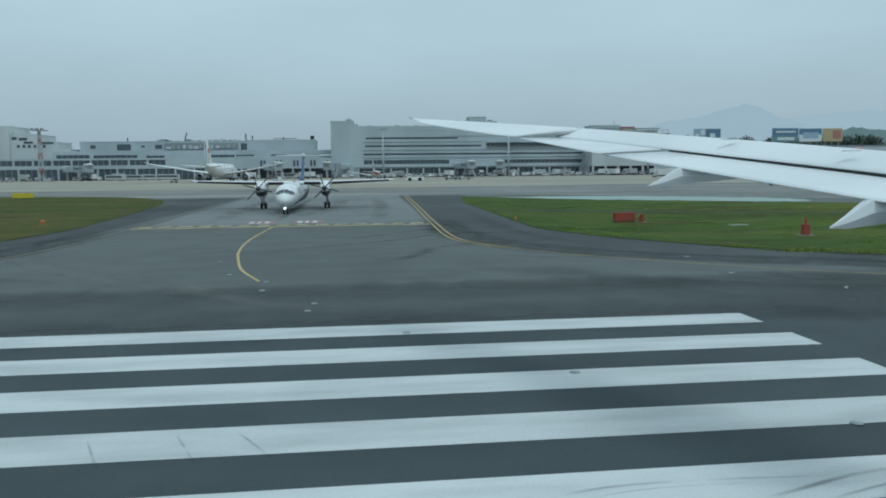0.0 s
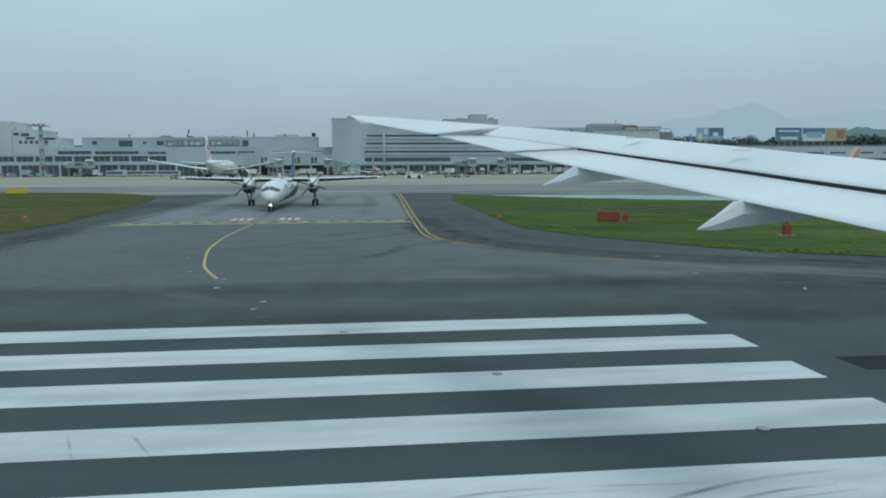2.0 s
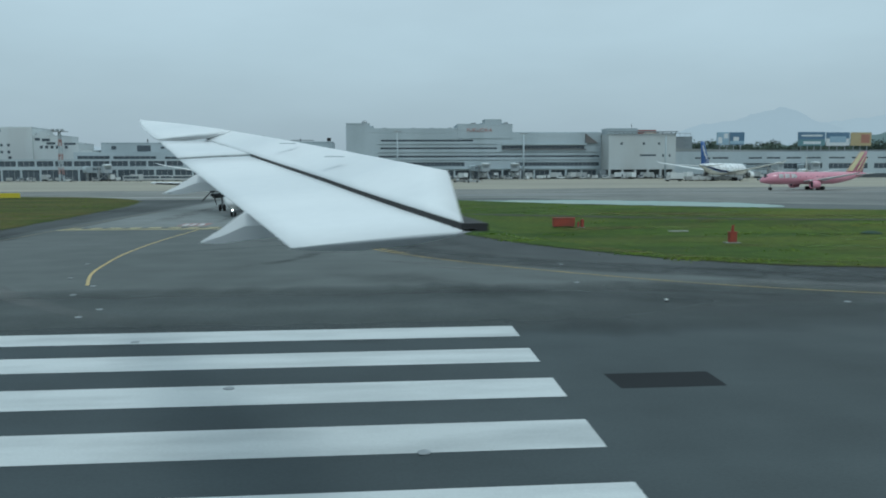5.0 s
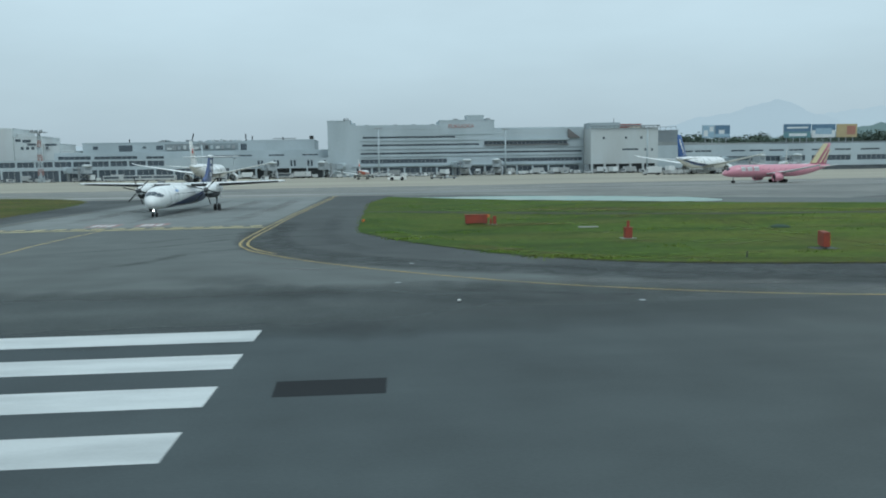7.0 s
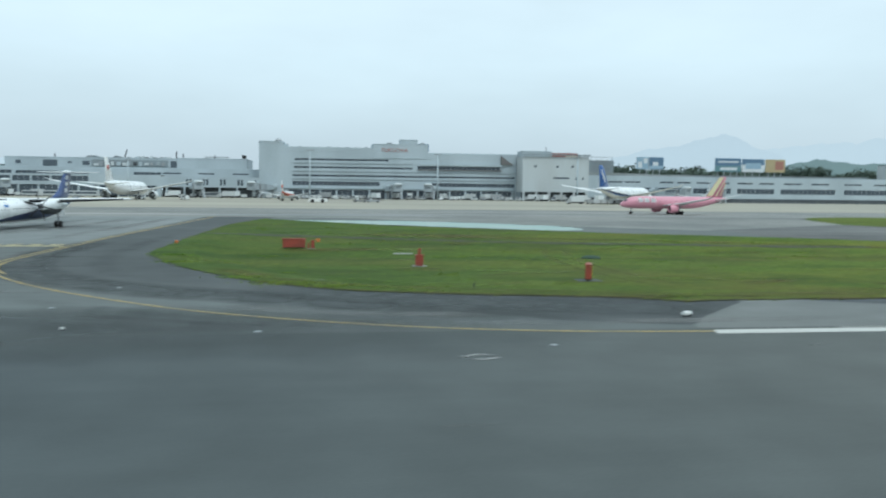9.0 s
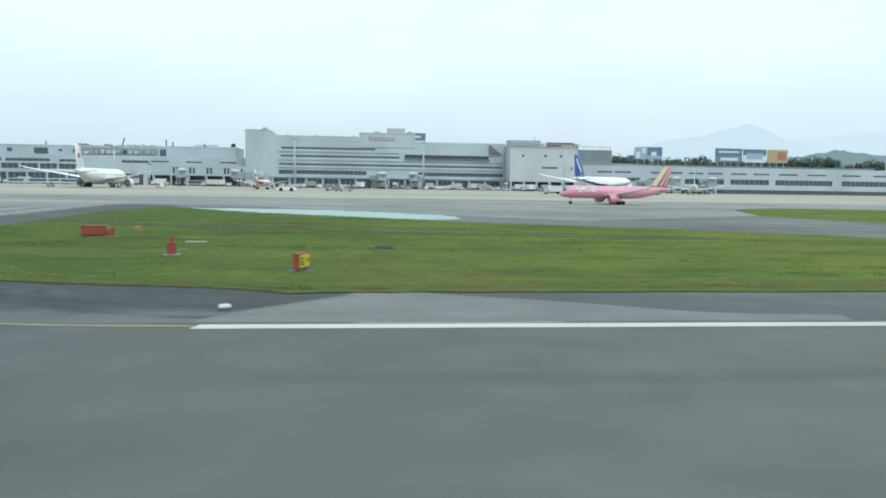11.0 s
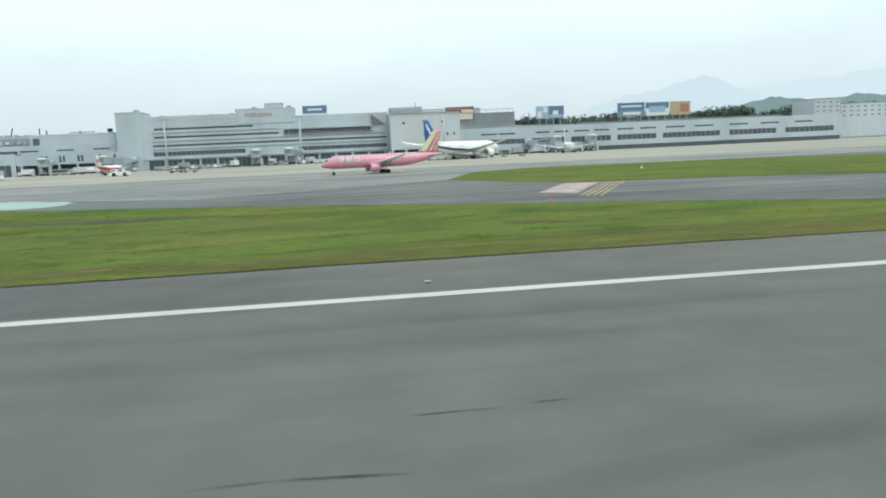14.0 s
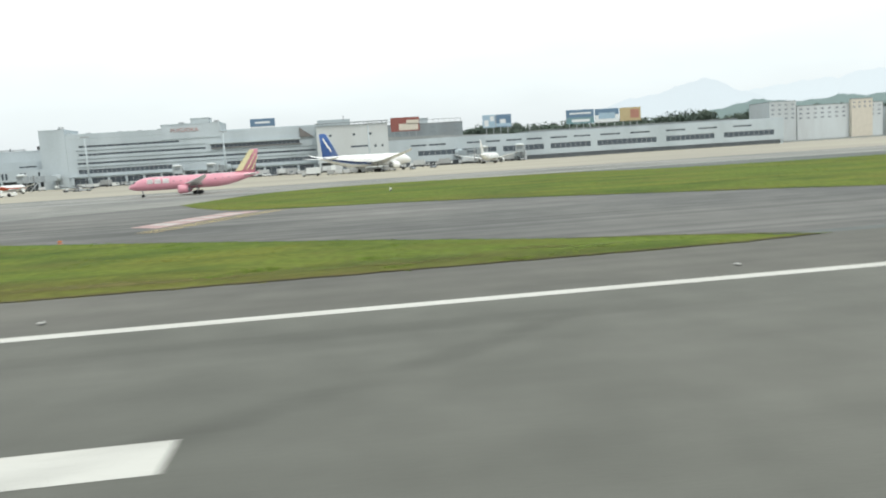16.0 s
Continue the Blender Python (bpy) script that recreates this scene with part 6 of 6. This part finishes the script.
def dolly(m):
    root = thing("cargo_dolly", m, "silver cargo container on a flat dolly", "cargo dolly", "cargo dollies")
    part("deck", box(-0.8, 0.8, -1.6, 1.6, 0.42, 0.55), M_DARK_STEEL, root)
    bm = skin([[(-0.78, y, z) for y, z in ((-1.5, 0.56), (1.1, 0.56), (1.5, 1.0), (1.5, 2.1), (-1.5, 2.1))], [(0.78, y, z) for y, z in ((-1.5, 0.56), (1.1, 0.56), (1.5, 1.0), (1.5, 2.1), (-1.5, 2.1))]])
    part("container", bm, M_VEHICLE, root)
    wheels_of(root, (-0.65, 0.65), (-1.1, 1.1), 0.22, 0.16)
    return root


def loader(m):
    root = thing("belt_loader", m, "grey belt loader with a raised conveyor", "belt loader", "belt loaders")
    part("chassis", box(-1.0, 1.0, -3.0, 2.6, 0.4, 0.95, 0.06), M_VEHICLE_COLOUR, root)
    part("conveyor", skin([[(-0.55, -4.2, 0.9), (0.55, -4.2, 0.9), (0.55, -4.2, 1.15), (-0.55, -4.2, 1.15)], [(-0.55, 4.2, 2.3), (0.55, 4.2, 2.3), (0.55, 4.2, 2.55), (-0.55, 4.2, 2.55)]]), M_DARK_STEEL, root)
    part("seat_box", box(-0.95, -0.6, 0.2, 1.2, 0.95, 1.7, 0.05), M_VEHICLE, root)
    wheels_of(root, (-0.9, 0.9), (-2.0, 1.8), 0.38, 0.24)
    return root


KINDS = [van(pose(-172, 432, gz(432), 0, 0, 80)), truck(pose(-120, 438, gz(438), 0, 0, 95)), tractor(pose(20, 430, gz(430), 0, 0, 60)), dolly(pose(24.5, 431, gz(431), 0, 0, 85)), bus(pose(-112, 436, gz(436), 0, 0, 88))]
for x, y, a in ((-101, 437, 90), (-92, 430, 84), (-30, 437, 92), (-118, 428, 60)):
    copy_thing(KINDS[4], pose(x, y, gz(y), 0, 0, a))
for x, y, a in ((-132, 436, 30), (-19, 438, 95), (112, 441, 80), (196, 420, 70), (152, 430, 100), (210, 422, 88), (246, 424, 75), (-65, 440, 100)):
    copy_thing(KINDS[1], pose(x, y, gz(y), 0, 0, a))
rng = random.Random(11)
spots = [(-190, -125, 10), (-58, 10, 10), (14, 60, 26), (70, 142, 26), (145, 185, 12), (186, 260, 14)]
for x0, x1, n in spots:
    for k in range(n):
        x = x0 + (x1 - x0) * (k + rng.uniform(0.1, 0.9)) / n
        y = rng.uniform(430, 449) if x < 143 else rng.uniform(418, 436)
        copy_thing(rng.choice([KINDS[0], KINDS[2], KINDS[3], KINDS[3], KINDS[0], KINDS[1]]), pose(x, y, gz(y), 0, 0, rng.uniform(0, 360)))
for k in range(9):
    copy_thing(KINDS[3], pose(150 + k * 3.4, 340 + k * 1.0, gz(342), 0, 0, 98 + rng.uniform(-6, 6)))
for x, y, a in ((172, 338, 60), (186, 345, 20), (196, 352, 110), (142, 336, 90), (-60, 352, 70), (-46, 348, 100), (-28, 350, 40), (-70, 342, 85)):
    copy_thing(rng.choice([KINDS[0], KINDS[2], KINDS[1]]), pose(x, y, gz(y), 0, 0, a))
loader(pose(52, 330, gz(330), 0, 0, 80))
copy_thing(bpy.data.objects["belt_loader"], pose(46.5, 331, gz(331), 0, 0, 82))

tug = thing("aircraft_tug", pose(29.5, 312, gz(312), 0, 0, 86), "white low aircraft towing tug with big black wheels", "tug")
outline = ((-3.7, 0.45), (3.7, 0.45), (3.7, 1.35), (2.4, 1.75), (-2.8, 1.75), (-3.7, 1.45))
part("body", skin([[(-1.35, y, z) for y, z in outline], [(1.35, y, z) for y, z in outline]]), M_PLASTIC, tug)
part("cab", box(-0.9, 0.9, 1.2, 2.7, 1.76, 2.6, 0.12), M_PLASTIC, tug)
part("cab_window", box(-0.92, 0.92, 1.45, 2.5, 2.0, 2.42), M_GLASS, tug)
wheels_of(tug, (-1.3, 1.3), (-2.0, 2.0), 0.72, 0.45)


# ---------------------------------------------------------------- things in the grass
def lamp(name, x, y, label, r=0.16, h=0.36, mat=M_PLASTIC, base=M_DARK_STEEL):
    root = thing(name, pose(x, y, gh(x, y) + 0.012), label, "airfield lamp", "airfield edge lamps")
    part("base_plate", lathe([(0, 0), (r * 1.5, 0), (r * 1.4, 0.04), (0, 0.05)], 12, Matrix.Rotation(radians(90), 4, "X")), base, root, "", True)
    part("stem", tube((0, 0, 0.04), (0, 0, h * 0.6), r * 0.35), base, root)
    part("head", lathe([(0, h * 0.45), (r, h * 0.5), (r * 1.05, h * 0.75), (r * 0.8, h), (0, h * 1.06)], 12, Matrix.Rotation(radians(90), 4, "X")), mat, root, "", True)
    return root


for x, y in ((25.4, 32.5), (82.3, 32.9), (111.5, 32.9), (140.7, 32.9), (170, 32.9)):
    lamp("runway_edge_lamp", x, y, "white elevated runway edge lamp", 0.075, 0.12)
box_lamp = thing("guidance_box_lamp", pose(52.0, 34.0, 0.016, 0, 0, 20), "white box-shaped runway guidance lamp on short legs", "airfield lamp")
part("housing", box(-0.24, 0.24, -0.13, 0.13, 0.1, 0.26, 0.04), M_PLASTIC, box_lamp)
for sx in (-1, 1):
    part("leg", box(sx * 0.17 - 0.03, sx * 0.17 + 0.03, -0.05, 0.05, 0, 0.1), M_DARK_STEEL, box_lamp)
for x, y in ((128.3, 72.4), (20.5, 80.4)):
    lamp("taxiway_lamp", x, y, "small orange-red taxiway lamp", 0.15, 0.3, M_SIGN_ORANGE, M_SIGN_ORANGE)
lamp("globe_lamp", 161.3, 130, "pale round lamp standing in the grass", 0.17, 0.6, M_PLASTIC)
lamp("taxiway_lamp", -28.6, 85.5, "orange lamp box beside the taxiway", 0.22, 0.42, M_SIGN_ORANGE, M_SIGN_ORANGE)
lamp("taxiway_lamp", 34.2, 86.6, "low orange marker in the grass", 0.26, 0.3, M_SIGN_ORANGE, M_SIGN_ORANGE)
for x, y in ((-1.0, 37.0), (1.4, 31.2), (1.6, 32.9), (-1.1, 39.8), (-4.9, 49.6), (-3.4, 43.0), (5.0, 26.4), (9.2, 20.4), (14.0, 15.3), (24.0, 46.2), (23, 38.5), (33, 31.6), (44, 28.0)):
    fl = part("inset_light", lathe([(0, 0), (0.15, 0), (0.13, 0.02), (0.05, 0.03), (0, 0.03)], 12, pose(x, y, gz(y) + 0.02, 90)), M_STEEL, None, "", True)
    tagged(fl, "flush steel inset light in the pavement", "airfield lamp", "inset pavement lights")

board = thing("red_equipment_box", pose(32.0, 79.5, gh(32, 79.5) + 0.05), "long red equipment cabinet in the grass", "cabinet")
part("cabinet", box(-1.12, 1.12, -0.35, 0.35, 0.1, 0.95, 0.04), M_SIGN_RED, board)
part("lid", box(-1.16, 1.16, -0.39, 0.39, 0.953, 1.0, 0.01), M_SIGN_RED, board)
for sx in (-1, 1):
    part("foot", box(sx * 0.9 - 0.1, sx * 0.9 + 0.1, -0.3, 0.3, 0, 0.1), M_DARK_STEEL, board)
for x, w, h in ((33.45, 0.1, 0.6), (33.85, 0.17, 0.85)):
    post = thing("red_marker_post", pose(x, 79.1, gh(x, 79.1) + 0.05), "short red marker post beside the cabinet", "marker post", "red marker posts")
    part("shaft", box(-w, w, -w, w, 0.04, h, 0.03), M_SIGN_RED, post)
    part("base", box(-w - 0.12, w + 0.12, -w - 0.12, w + 0.12, 0, 0.04), M_PALE, post)

siren = thing("red_signal_box", pose(42.9, 64.0, gh(42.9, 64) + 0.05), "red signal box with a short post on a pale slab", "signal box")
part("slab", box(-0.6, 0.6, -0.5, 0.5, 0, 0.06, 0.01), M_PALE, siren, "pale concrete slab")
part("cabinet", box(-0.31, 0.31, -0.26, 0.26, 0.063, 0.92, 0.03), M_SIGN_RED, siren)
part("cap", box(-0.34, 0.34, -0.29, 0.29, 0.923, 0.97, 0.01), M_SIGN_RED, siren)
part("post", tube((0, 0, 0.97), (0.02, 0, 1.5), 0.13, 0.11), M_SIGN_RED, siren)

sgn = thing("taxiway_sign", pose(53.8, 53.4, gh(53.8, 53.4) + 0.05, 0, 0, 72), "yellow taxiway sign in a red box frame", "sign")
part("frame", box(-0.92, 0.92, -0.22, 0.22, 0.16, 1.2, 0.03), M_SIGN_RED, sgn)
part("sign_face", box(-0.84, 0.84, -0.25, -0.221, 0.26, 1.1), M_SIGN_YELLOW, sgn, "yellow sign face")
cu = bpy.data.curves.new("sign_text", "FONT")
cu.body, cu.size, cu.extrude, cu.offset = "E2", 0.72, 0.004, 0.012
cu.materials.append(M_BLACK)
text = new("sign_text", cu)
text.parent = sgn
text.matrix_basis = pose(-0.74, -0.257, 0.43, 90, 0, 0)
text["label"] = "black letter and numeral"
arrow = [(0.24, 0.64), (0.5, 0.64), (0.5, 0.5), (0.76, 0.69), (0.5, 0.88), (0.5, 0.74), (0.24, 0.74)]
part("arrow", skin([[(x, y, z) for x, z in arrow] for y in (-0.262, -0.251)]), M_BLACK, sgn, "black arrow")
for sx in (-1, 1):
    part("leg", box(sx * 0.7 - 0.05, sx * 0.7 + 0.05, -0.06, 0.06, 0, 0.16), M_DARK_STEEL, sgn)
# slab under the sign, its colour darkened to paint the sign's shadow
tagged(part("sign_slab", box(52.9, 54.7, 52.7, 54.1, gh(53.8, 53.4) + 0.02, gh(53.8, 53.4) + 0.062), M_VOID), "concrete slab in the grass darkened as the sign's shadow", "slab")
left_sign = thing("taxiway_sign", pose(-59.5, 160, gz(160) + 0.05), "long low yellow taxiway sign on the verge", "sign")
part("sign_face", box(-1.9, 1.9, -0.15, 0.15, 0.15, 1.1, 0.03), M_SIGN_YELLOW, left_sign)
for sx in (-1, 0, 1):
    part("leg", box(sx * 1.6 - 0.06, sx * 1.6 + 0.06, -0.06, 0.06, 0, 0.15), M_DARK_STEEL, left_sign)
tagged(part("concrete_slab", box(41.6, 43.5, 74.9, 75.6, gh(42.6, 75.2) + 0.03, gh(42.6, 75.2) + 0.12), M_PALE), "pale flat concrete slab in the grass", "slab")
hatch = thing("drain_cover", pose(60.0, 71.2, gh(60, 71.2) + 0.04), "dark green drain cover mound in the grass", "drain cover")
part("mound", lathe([(0, 0), (1.0, 0.0), (0.8, 0.16), (0.4, 0.26), (0, 0.28)], 12, Matrix.Rotation(radians(90), 4, "X")), material("dark_green_cover", (0.03, 0.06, 0.04), 0.8), hatch, "", True)
stake = thing("wooden_stake", pose(44.1, 45.2, gh(44.1, 45.2) + 0.03), "short dark stake at the grass edge", "stake")
part("shaft", tube((0, 0, 0), (0.05, 0, 0.42), 0.05, 0.04), M_DARK_STEEL, stake)

# ---------------------------------------------------------------- behind the terminal
def billboard(x0, x1, y, z0, z1, panels, label, legs=G):
    root = thing("billboard", pose((x0 + x1) / 2, y, legs), label, "billboard", "billboards beyond the terminal")
    w, c = (x1 - x0) / 2, -legs
    part("backing", box(-w, w, 0, 0.5, z0 + c, z1 + c), M_STEEL, root)
    for a, b, e, f, mat, text in panels:
        part("poster", box(-w + 2 * w * a, -w + 2 * w * b, -0.06, -0.004, z0 + (z1 - z0) * e + c, z0 + (z1 - z0) * f + c), mat, root, text)
    n = max(2, int((x1 - x0) / 5))
    for k in range(n):
        x = -w + 2 * w * (k + 0.5) / n
        part("leg", box(x - 0.25, x + 0.25, 0.55, 1.0, 0, z1 + c), M_STEEL, root)
    return root


billboard(321.5, 342.4, 560, 23.6, 33.7, [(0, 1, 0.45, 1, M_BILL_BLUE, "blue poster"), (0, 1, 0, 0.44, M_BILL_GREEN, "green poster"), (0.12, 0.9, 0.68, 0.8, M_BILL_WHITE, "white bar"), (0.2, 0.85, 0.12, 0.32, M_BILL_WHITE, "white bar")], "blue and green double billboard with white bars")
for o in bpy.data.objects["billboard"].children:
    if o.get("label") == "white bar":
        o.location.y -= 0.06
b2 = billboard(343.3, 361.4, 560, 23.6, 33.4, [(0, 1, 0.55, 1, M_BILL_BLUE, "blue poster"), (0, 1, 0.0, 0.54, M_BILL_WHITE, "white poster"), (0.15, 0.85, 0.25, 0.7, M_BILL_SKY, "pale blue field")], "blue and white billboard")
for o in b2.children:
    if o.get("label") == "pale blue field":
        o.location.y -= 0.06
b3 = billboard(362.3, 378.4, 560, 23.6, 33.4, [(0, 1, 0, 1, M_BILL_YELLOW, "yellow poster"), (0.5, 0.92, 0.2, 0.85, M_BILL_ORANGE, "red-orange field")], "yellow billboard with a red-orange field")
for o in b3.children:
    if o.get("label") == "red-orange field":
        o.location.y -= 0.06
b4 = billboard(259.4, 280.4, 560, 24.5, 33.5, [(0, 0.44, 0, 1, M_BILL_SKY, "pale poster"), (0.47, 1, 0, 1, M_BILL_BLUE, "blue poster"), (0.05, 0.2, 0.1, 0.6, M_BILL_WHITE, "white field"), (0.26, 0.4, 0.5, 0.9, M_BILL_WHITE, "white field"), (0.47, 1, 0.05, 0.3, M_BILL_SKY, "pale field"), (0.6, 0.8, 0.3, 0.62, M_BILL_WHITE, "white field")], "pale and blue pair of billboards with white fields")
for o in b4.children:
    if o.get("label") in ("white field", "pale field"):
        o.location.y -= 0.06
b5 = billboard(90.7, 109.1, 611, 33.5, 43.0, [(0, 1, 0.4, 1, M_BILL_BLUE, "blue poster"), (0, 1, 0, 0.39, M_BILL_WHITE, "white poster"), (0.2, 0.8, 0.62, 0.78, M_BILL_WHITE, "white bar")], "blue rooftop billboard with white bar")
for o in b5.children:
    if o.get("label") == "white bar":
        o.location.y -= 0.06
b6 = billboard(193, 213.6, 560, 25.5, 35.3, [(0, 1, 0, 1, M_BILL_RED, "dark red poster"), (0.28, 0.95, 0.08, 0.55, M_BILL_CREAM, "cream field"), (0.55, 0.98, 0.5, 0.8, M_BILL_CREAM, "cream field")], "cream and dark red pictorial billboard")
for o in b6.children:
    if o.get("label") == "cream field":
        o.location.y -= 0.06


def simple_building(name, x0, x1, y0, y1, z1, mat, label, rows=0, cols=0):
    root = thing(name, pose((x0 + x1) / 2, y0, G), label, "building", "buildings beyond the terminal")
    w, d, h = (x1 - x0) / 2, y1 - y0, z1 - G
    part("wall", box(-w, w, 0, d, 0, h), mat, root)
    part("roof", box(-w - 0.2, w + 0.2, -0.2, d + 0.2, h + 0.003, h + 0.5), M_ROOF, root)
    for r in range(rows):
        for c in range(cols):
            x, z = -w + 2 * w * (c + 0.5) / cols, h - (r + 0.75) * 3.4
            part("window", box(x - w / cols * 0.42, x + w / cols * 0.42, -0.08, -0.01, z - 0.55, z + 0.55), M_HAZY_GLASS, root)
    return root


simple_building("car_park", 176, 247, 575, 610, 30.6, M_WALL_GREY, "grey multi-storey car park with roof rails", 3, 8)
rail = thing("roof_rail", pose(211, 576, 31.1), "grey steel roof railing on the car park", "railing")
for x in np.linspace(-35, 35, 18):
    part("post", box(x - 0.15, x + 0.15, -0.1, 0.1, 0, 2.3), M_STEEL, rail)
part("top_rail", box(-35.3, 35.3, -0.15, 0.15, 2.3, 2.65), M_STEEL, rail)
simple_building("plant_house", 204, 222, 580, 600, 34.6, M_WALL, "pale rooftop plant house on the car park")
simple_building("warehouse", 300, 470, 590, 640, 21.0, M_WALL_GREY, "long low grey warehouse", 1, 14)
simple_building("warehouse", 380, 470, 540, 570, 18.0, M_WALL, "long pale low warehouse", 1, 9)
simple_building("hotel_block", 486, 508, 570, 600, 31.5, M_WALL_CREAM, "cream square-topped hotel block", 4, 4)
simple_building("apartment_building", 512, 585, 575, 605, 27.5, M_WALL_WHITE, "long white apartment building", 3, 12)
simple_building("apartment_building", 556, 574, 572, 574.8, 30.5, M_BILL_CREAM, "cream apartment block with yellow top", 2, 4)
simple_building("apartment_building", 600, 690, 590, 630, 24.0, M_WALL_CREAM, "cream low apartment row", 2, 14)
simple_building("office_block", 50, 76, 600, 630, 34.0, M_WALL_GREY, "grey office block behind the terminal", 2, 5)
simple_building("office_block", 110, 150, 560, 590, 29.0, M_WALL, "pale office block behind the terminal", 2, 8)


def woods(name, x0, x1, y, h0, h1, count, seed, label):
    """A belt of far trees: crowns of many small leaf clumps with gaps and an uneven outline, on bare trunks."""
    rng = np.random.default_rng(seed)
    quads, trunks = [], []
    for k in range(count):
        cx, cy = x0 + (x1 - x0) * (k + rng.uniform(0, 1)) / count, y + rng.uniform(-14, 14)
        top = h0 + (h1 - h0) * (0.5 + 0.5 * noise.noise((cx * 0.02, seed, 0))) + rng.uniform(-1.5, 1.5)
        zb, cr = gz(cy), top * rng.uniform(0.2, 0.3)
        trunks += [[(cx + 0.35 * math.cos(a), cy + 0.35 * math.sin(a), zb) for a in (0, 2.1, 4.2)] + [(cx, cy, zb + top * 0.8)]]
        lobe, leaf = 8, 46
        mid = np.stack([cx + rng.normal(0, cr * 0.5, lobe), cy + rng.normal(0, cr * 0.5, lobe), zb + top * rng.uniform(0.3, 0.86, lobe)], 1)
        rad = cr * rng.uniform(0.45, 0.75, lobe)
        d = rng.normal(0, 1, (lobe, leaf, 3))
        d /= np.linalg.norm(d, axis=2, keepdims=True)
        c = mid[:, None] + d * rad[:, None, None] * rng.uniform(0.75, 1.03, (lobe, leaf, 1))
        a = np.cross(d, rng.normal(0, 1, (lobe, leaf, 3)))
        a /= np.linalg.norm(a, axis=2, keepdims=True)
        b = np.cross(d, a) * rng.uniform(0.6, 1.2, (lobe, leaf, 1))
        size = rng.uniform(0.6, 1.3, (lobe, leaf, 1))
        quads.append(np.stack([c - a * size, c + b * size, c + a * size * 0.9, c - b * size * 0.8], 2).reshape(-1, 3))
    leaves = np.concatenate(quads)
    verts = leaves.tolist() + [v for t in trunks for v in t]
    faces = np.arange(len(leaves)).reshape(-1, 4).tolist()
    mats = [0] * len(faces)
    for k in range(len(trunks)):
        i = len(leaves) + 4 * k
        faces += [(i, i + 1, i + 3), (i + 1, i + 2, i + 3), (i + 2, i, i + 3)]
        mats += [1, 1, 1]
    me = bpy.data.meshes.new(name)
    me.from_pydata(verts, [], faces)
    me.materials.append(M_LEAF)
    me.materials.append(M_BARK)
    me.polygons.foreach_set("material_index", mats)
    return tagged(new(name, me), label, "trees", kind="stuff")


woods("far_woods", 215, 900, 700, 24, 38, 300, 3, "dark green belt of far trees")
woods("far_woods", 150, 420, 645, 18, 32, 130, 4, "dark green trees behind the terminal")
woods("far_woods", 470, 900, 640, 14, 24, 120, 6, "dark green trees round the far buildings")


def ridge(name, dist, az0, az1, profile, mat, label, rough=0.06, seed=0):
    """A far range of hills: a solid ridge with slopes on both sides and an uneven crest."""
    bm = bmesh.new()
    rows = []
    n = int((az1 - az0) * 4)
    for k in range(n + 1):
        a = az0 + (az1 - az0) * k / n
        h = lerp(a, profile) * (1 + rough * (noise.noise((a * 0.9, seed, 0)) + 0.5 * noise.noise((a * 3.1, seed, 5))))
        top = dist * math.tan(radians(h))
        sn, cs = math.sin(radians(a)), math.cos(radians(a))
        rows.append([bm.verts.new((r * sn, r * cs, z)) for r, z in ((dist * 0.93, 1.0), (dist * 0.965, 1 + top * 0.6), (dist, 1 + top), (dist * 1.03, 1 + top * 0.5), (dist * 1.06, 1.0))])
    for p, q in zip(rows, rows[1:]):
        for k in range(4):
            bm.faces.new([p[k], q[k], q[k + 1], p[k + 1]])
    bmesh.ops.recalc_face_normals(bm, faces=bm.faces)
    return tagged(part(name, bm, mat, None, "", True), label, "mountain", kind="structure")


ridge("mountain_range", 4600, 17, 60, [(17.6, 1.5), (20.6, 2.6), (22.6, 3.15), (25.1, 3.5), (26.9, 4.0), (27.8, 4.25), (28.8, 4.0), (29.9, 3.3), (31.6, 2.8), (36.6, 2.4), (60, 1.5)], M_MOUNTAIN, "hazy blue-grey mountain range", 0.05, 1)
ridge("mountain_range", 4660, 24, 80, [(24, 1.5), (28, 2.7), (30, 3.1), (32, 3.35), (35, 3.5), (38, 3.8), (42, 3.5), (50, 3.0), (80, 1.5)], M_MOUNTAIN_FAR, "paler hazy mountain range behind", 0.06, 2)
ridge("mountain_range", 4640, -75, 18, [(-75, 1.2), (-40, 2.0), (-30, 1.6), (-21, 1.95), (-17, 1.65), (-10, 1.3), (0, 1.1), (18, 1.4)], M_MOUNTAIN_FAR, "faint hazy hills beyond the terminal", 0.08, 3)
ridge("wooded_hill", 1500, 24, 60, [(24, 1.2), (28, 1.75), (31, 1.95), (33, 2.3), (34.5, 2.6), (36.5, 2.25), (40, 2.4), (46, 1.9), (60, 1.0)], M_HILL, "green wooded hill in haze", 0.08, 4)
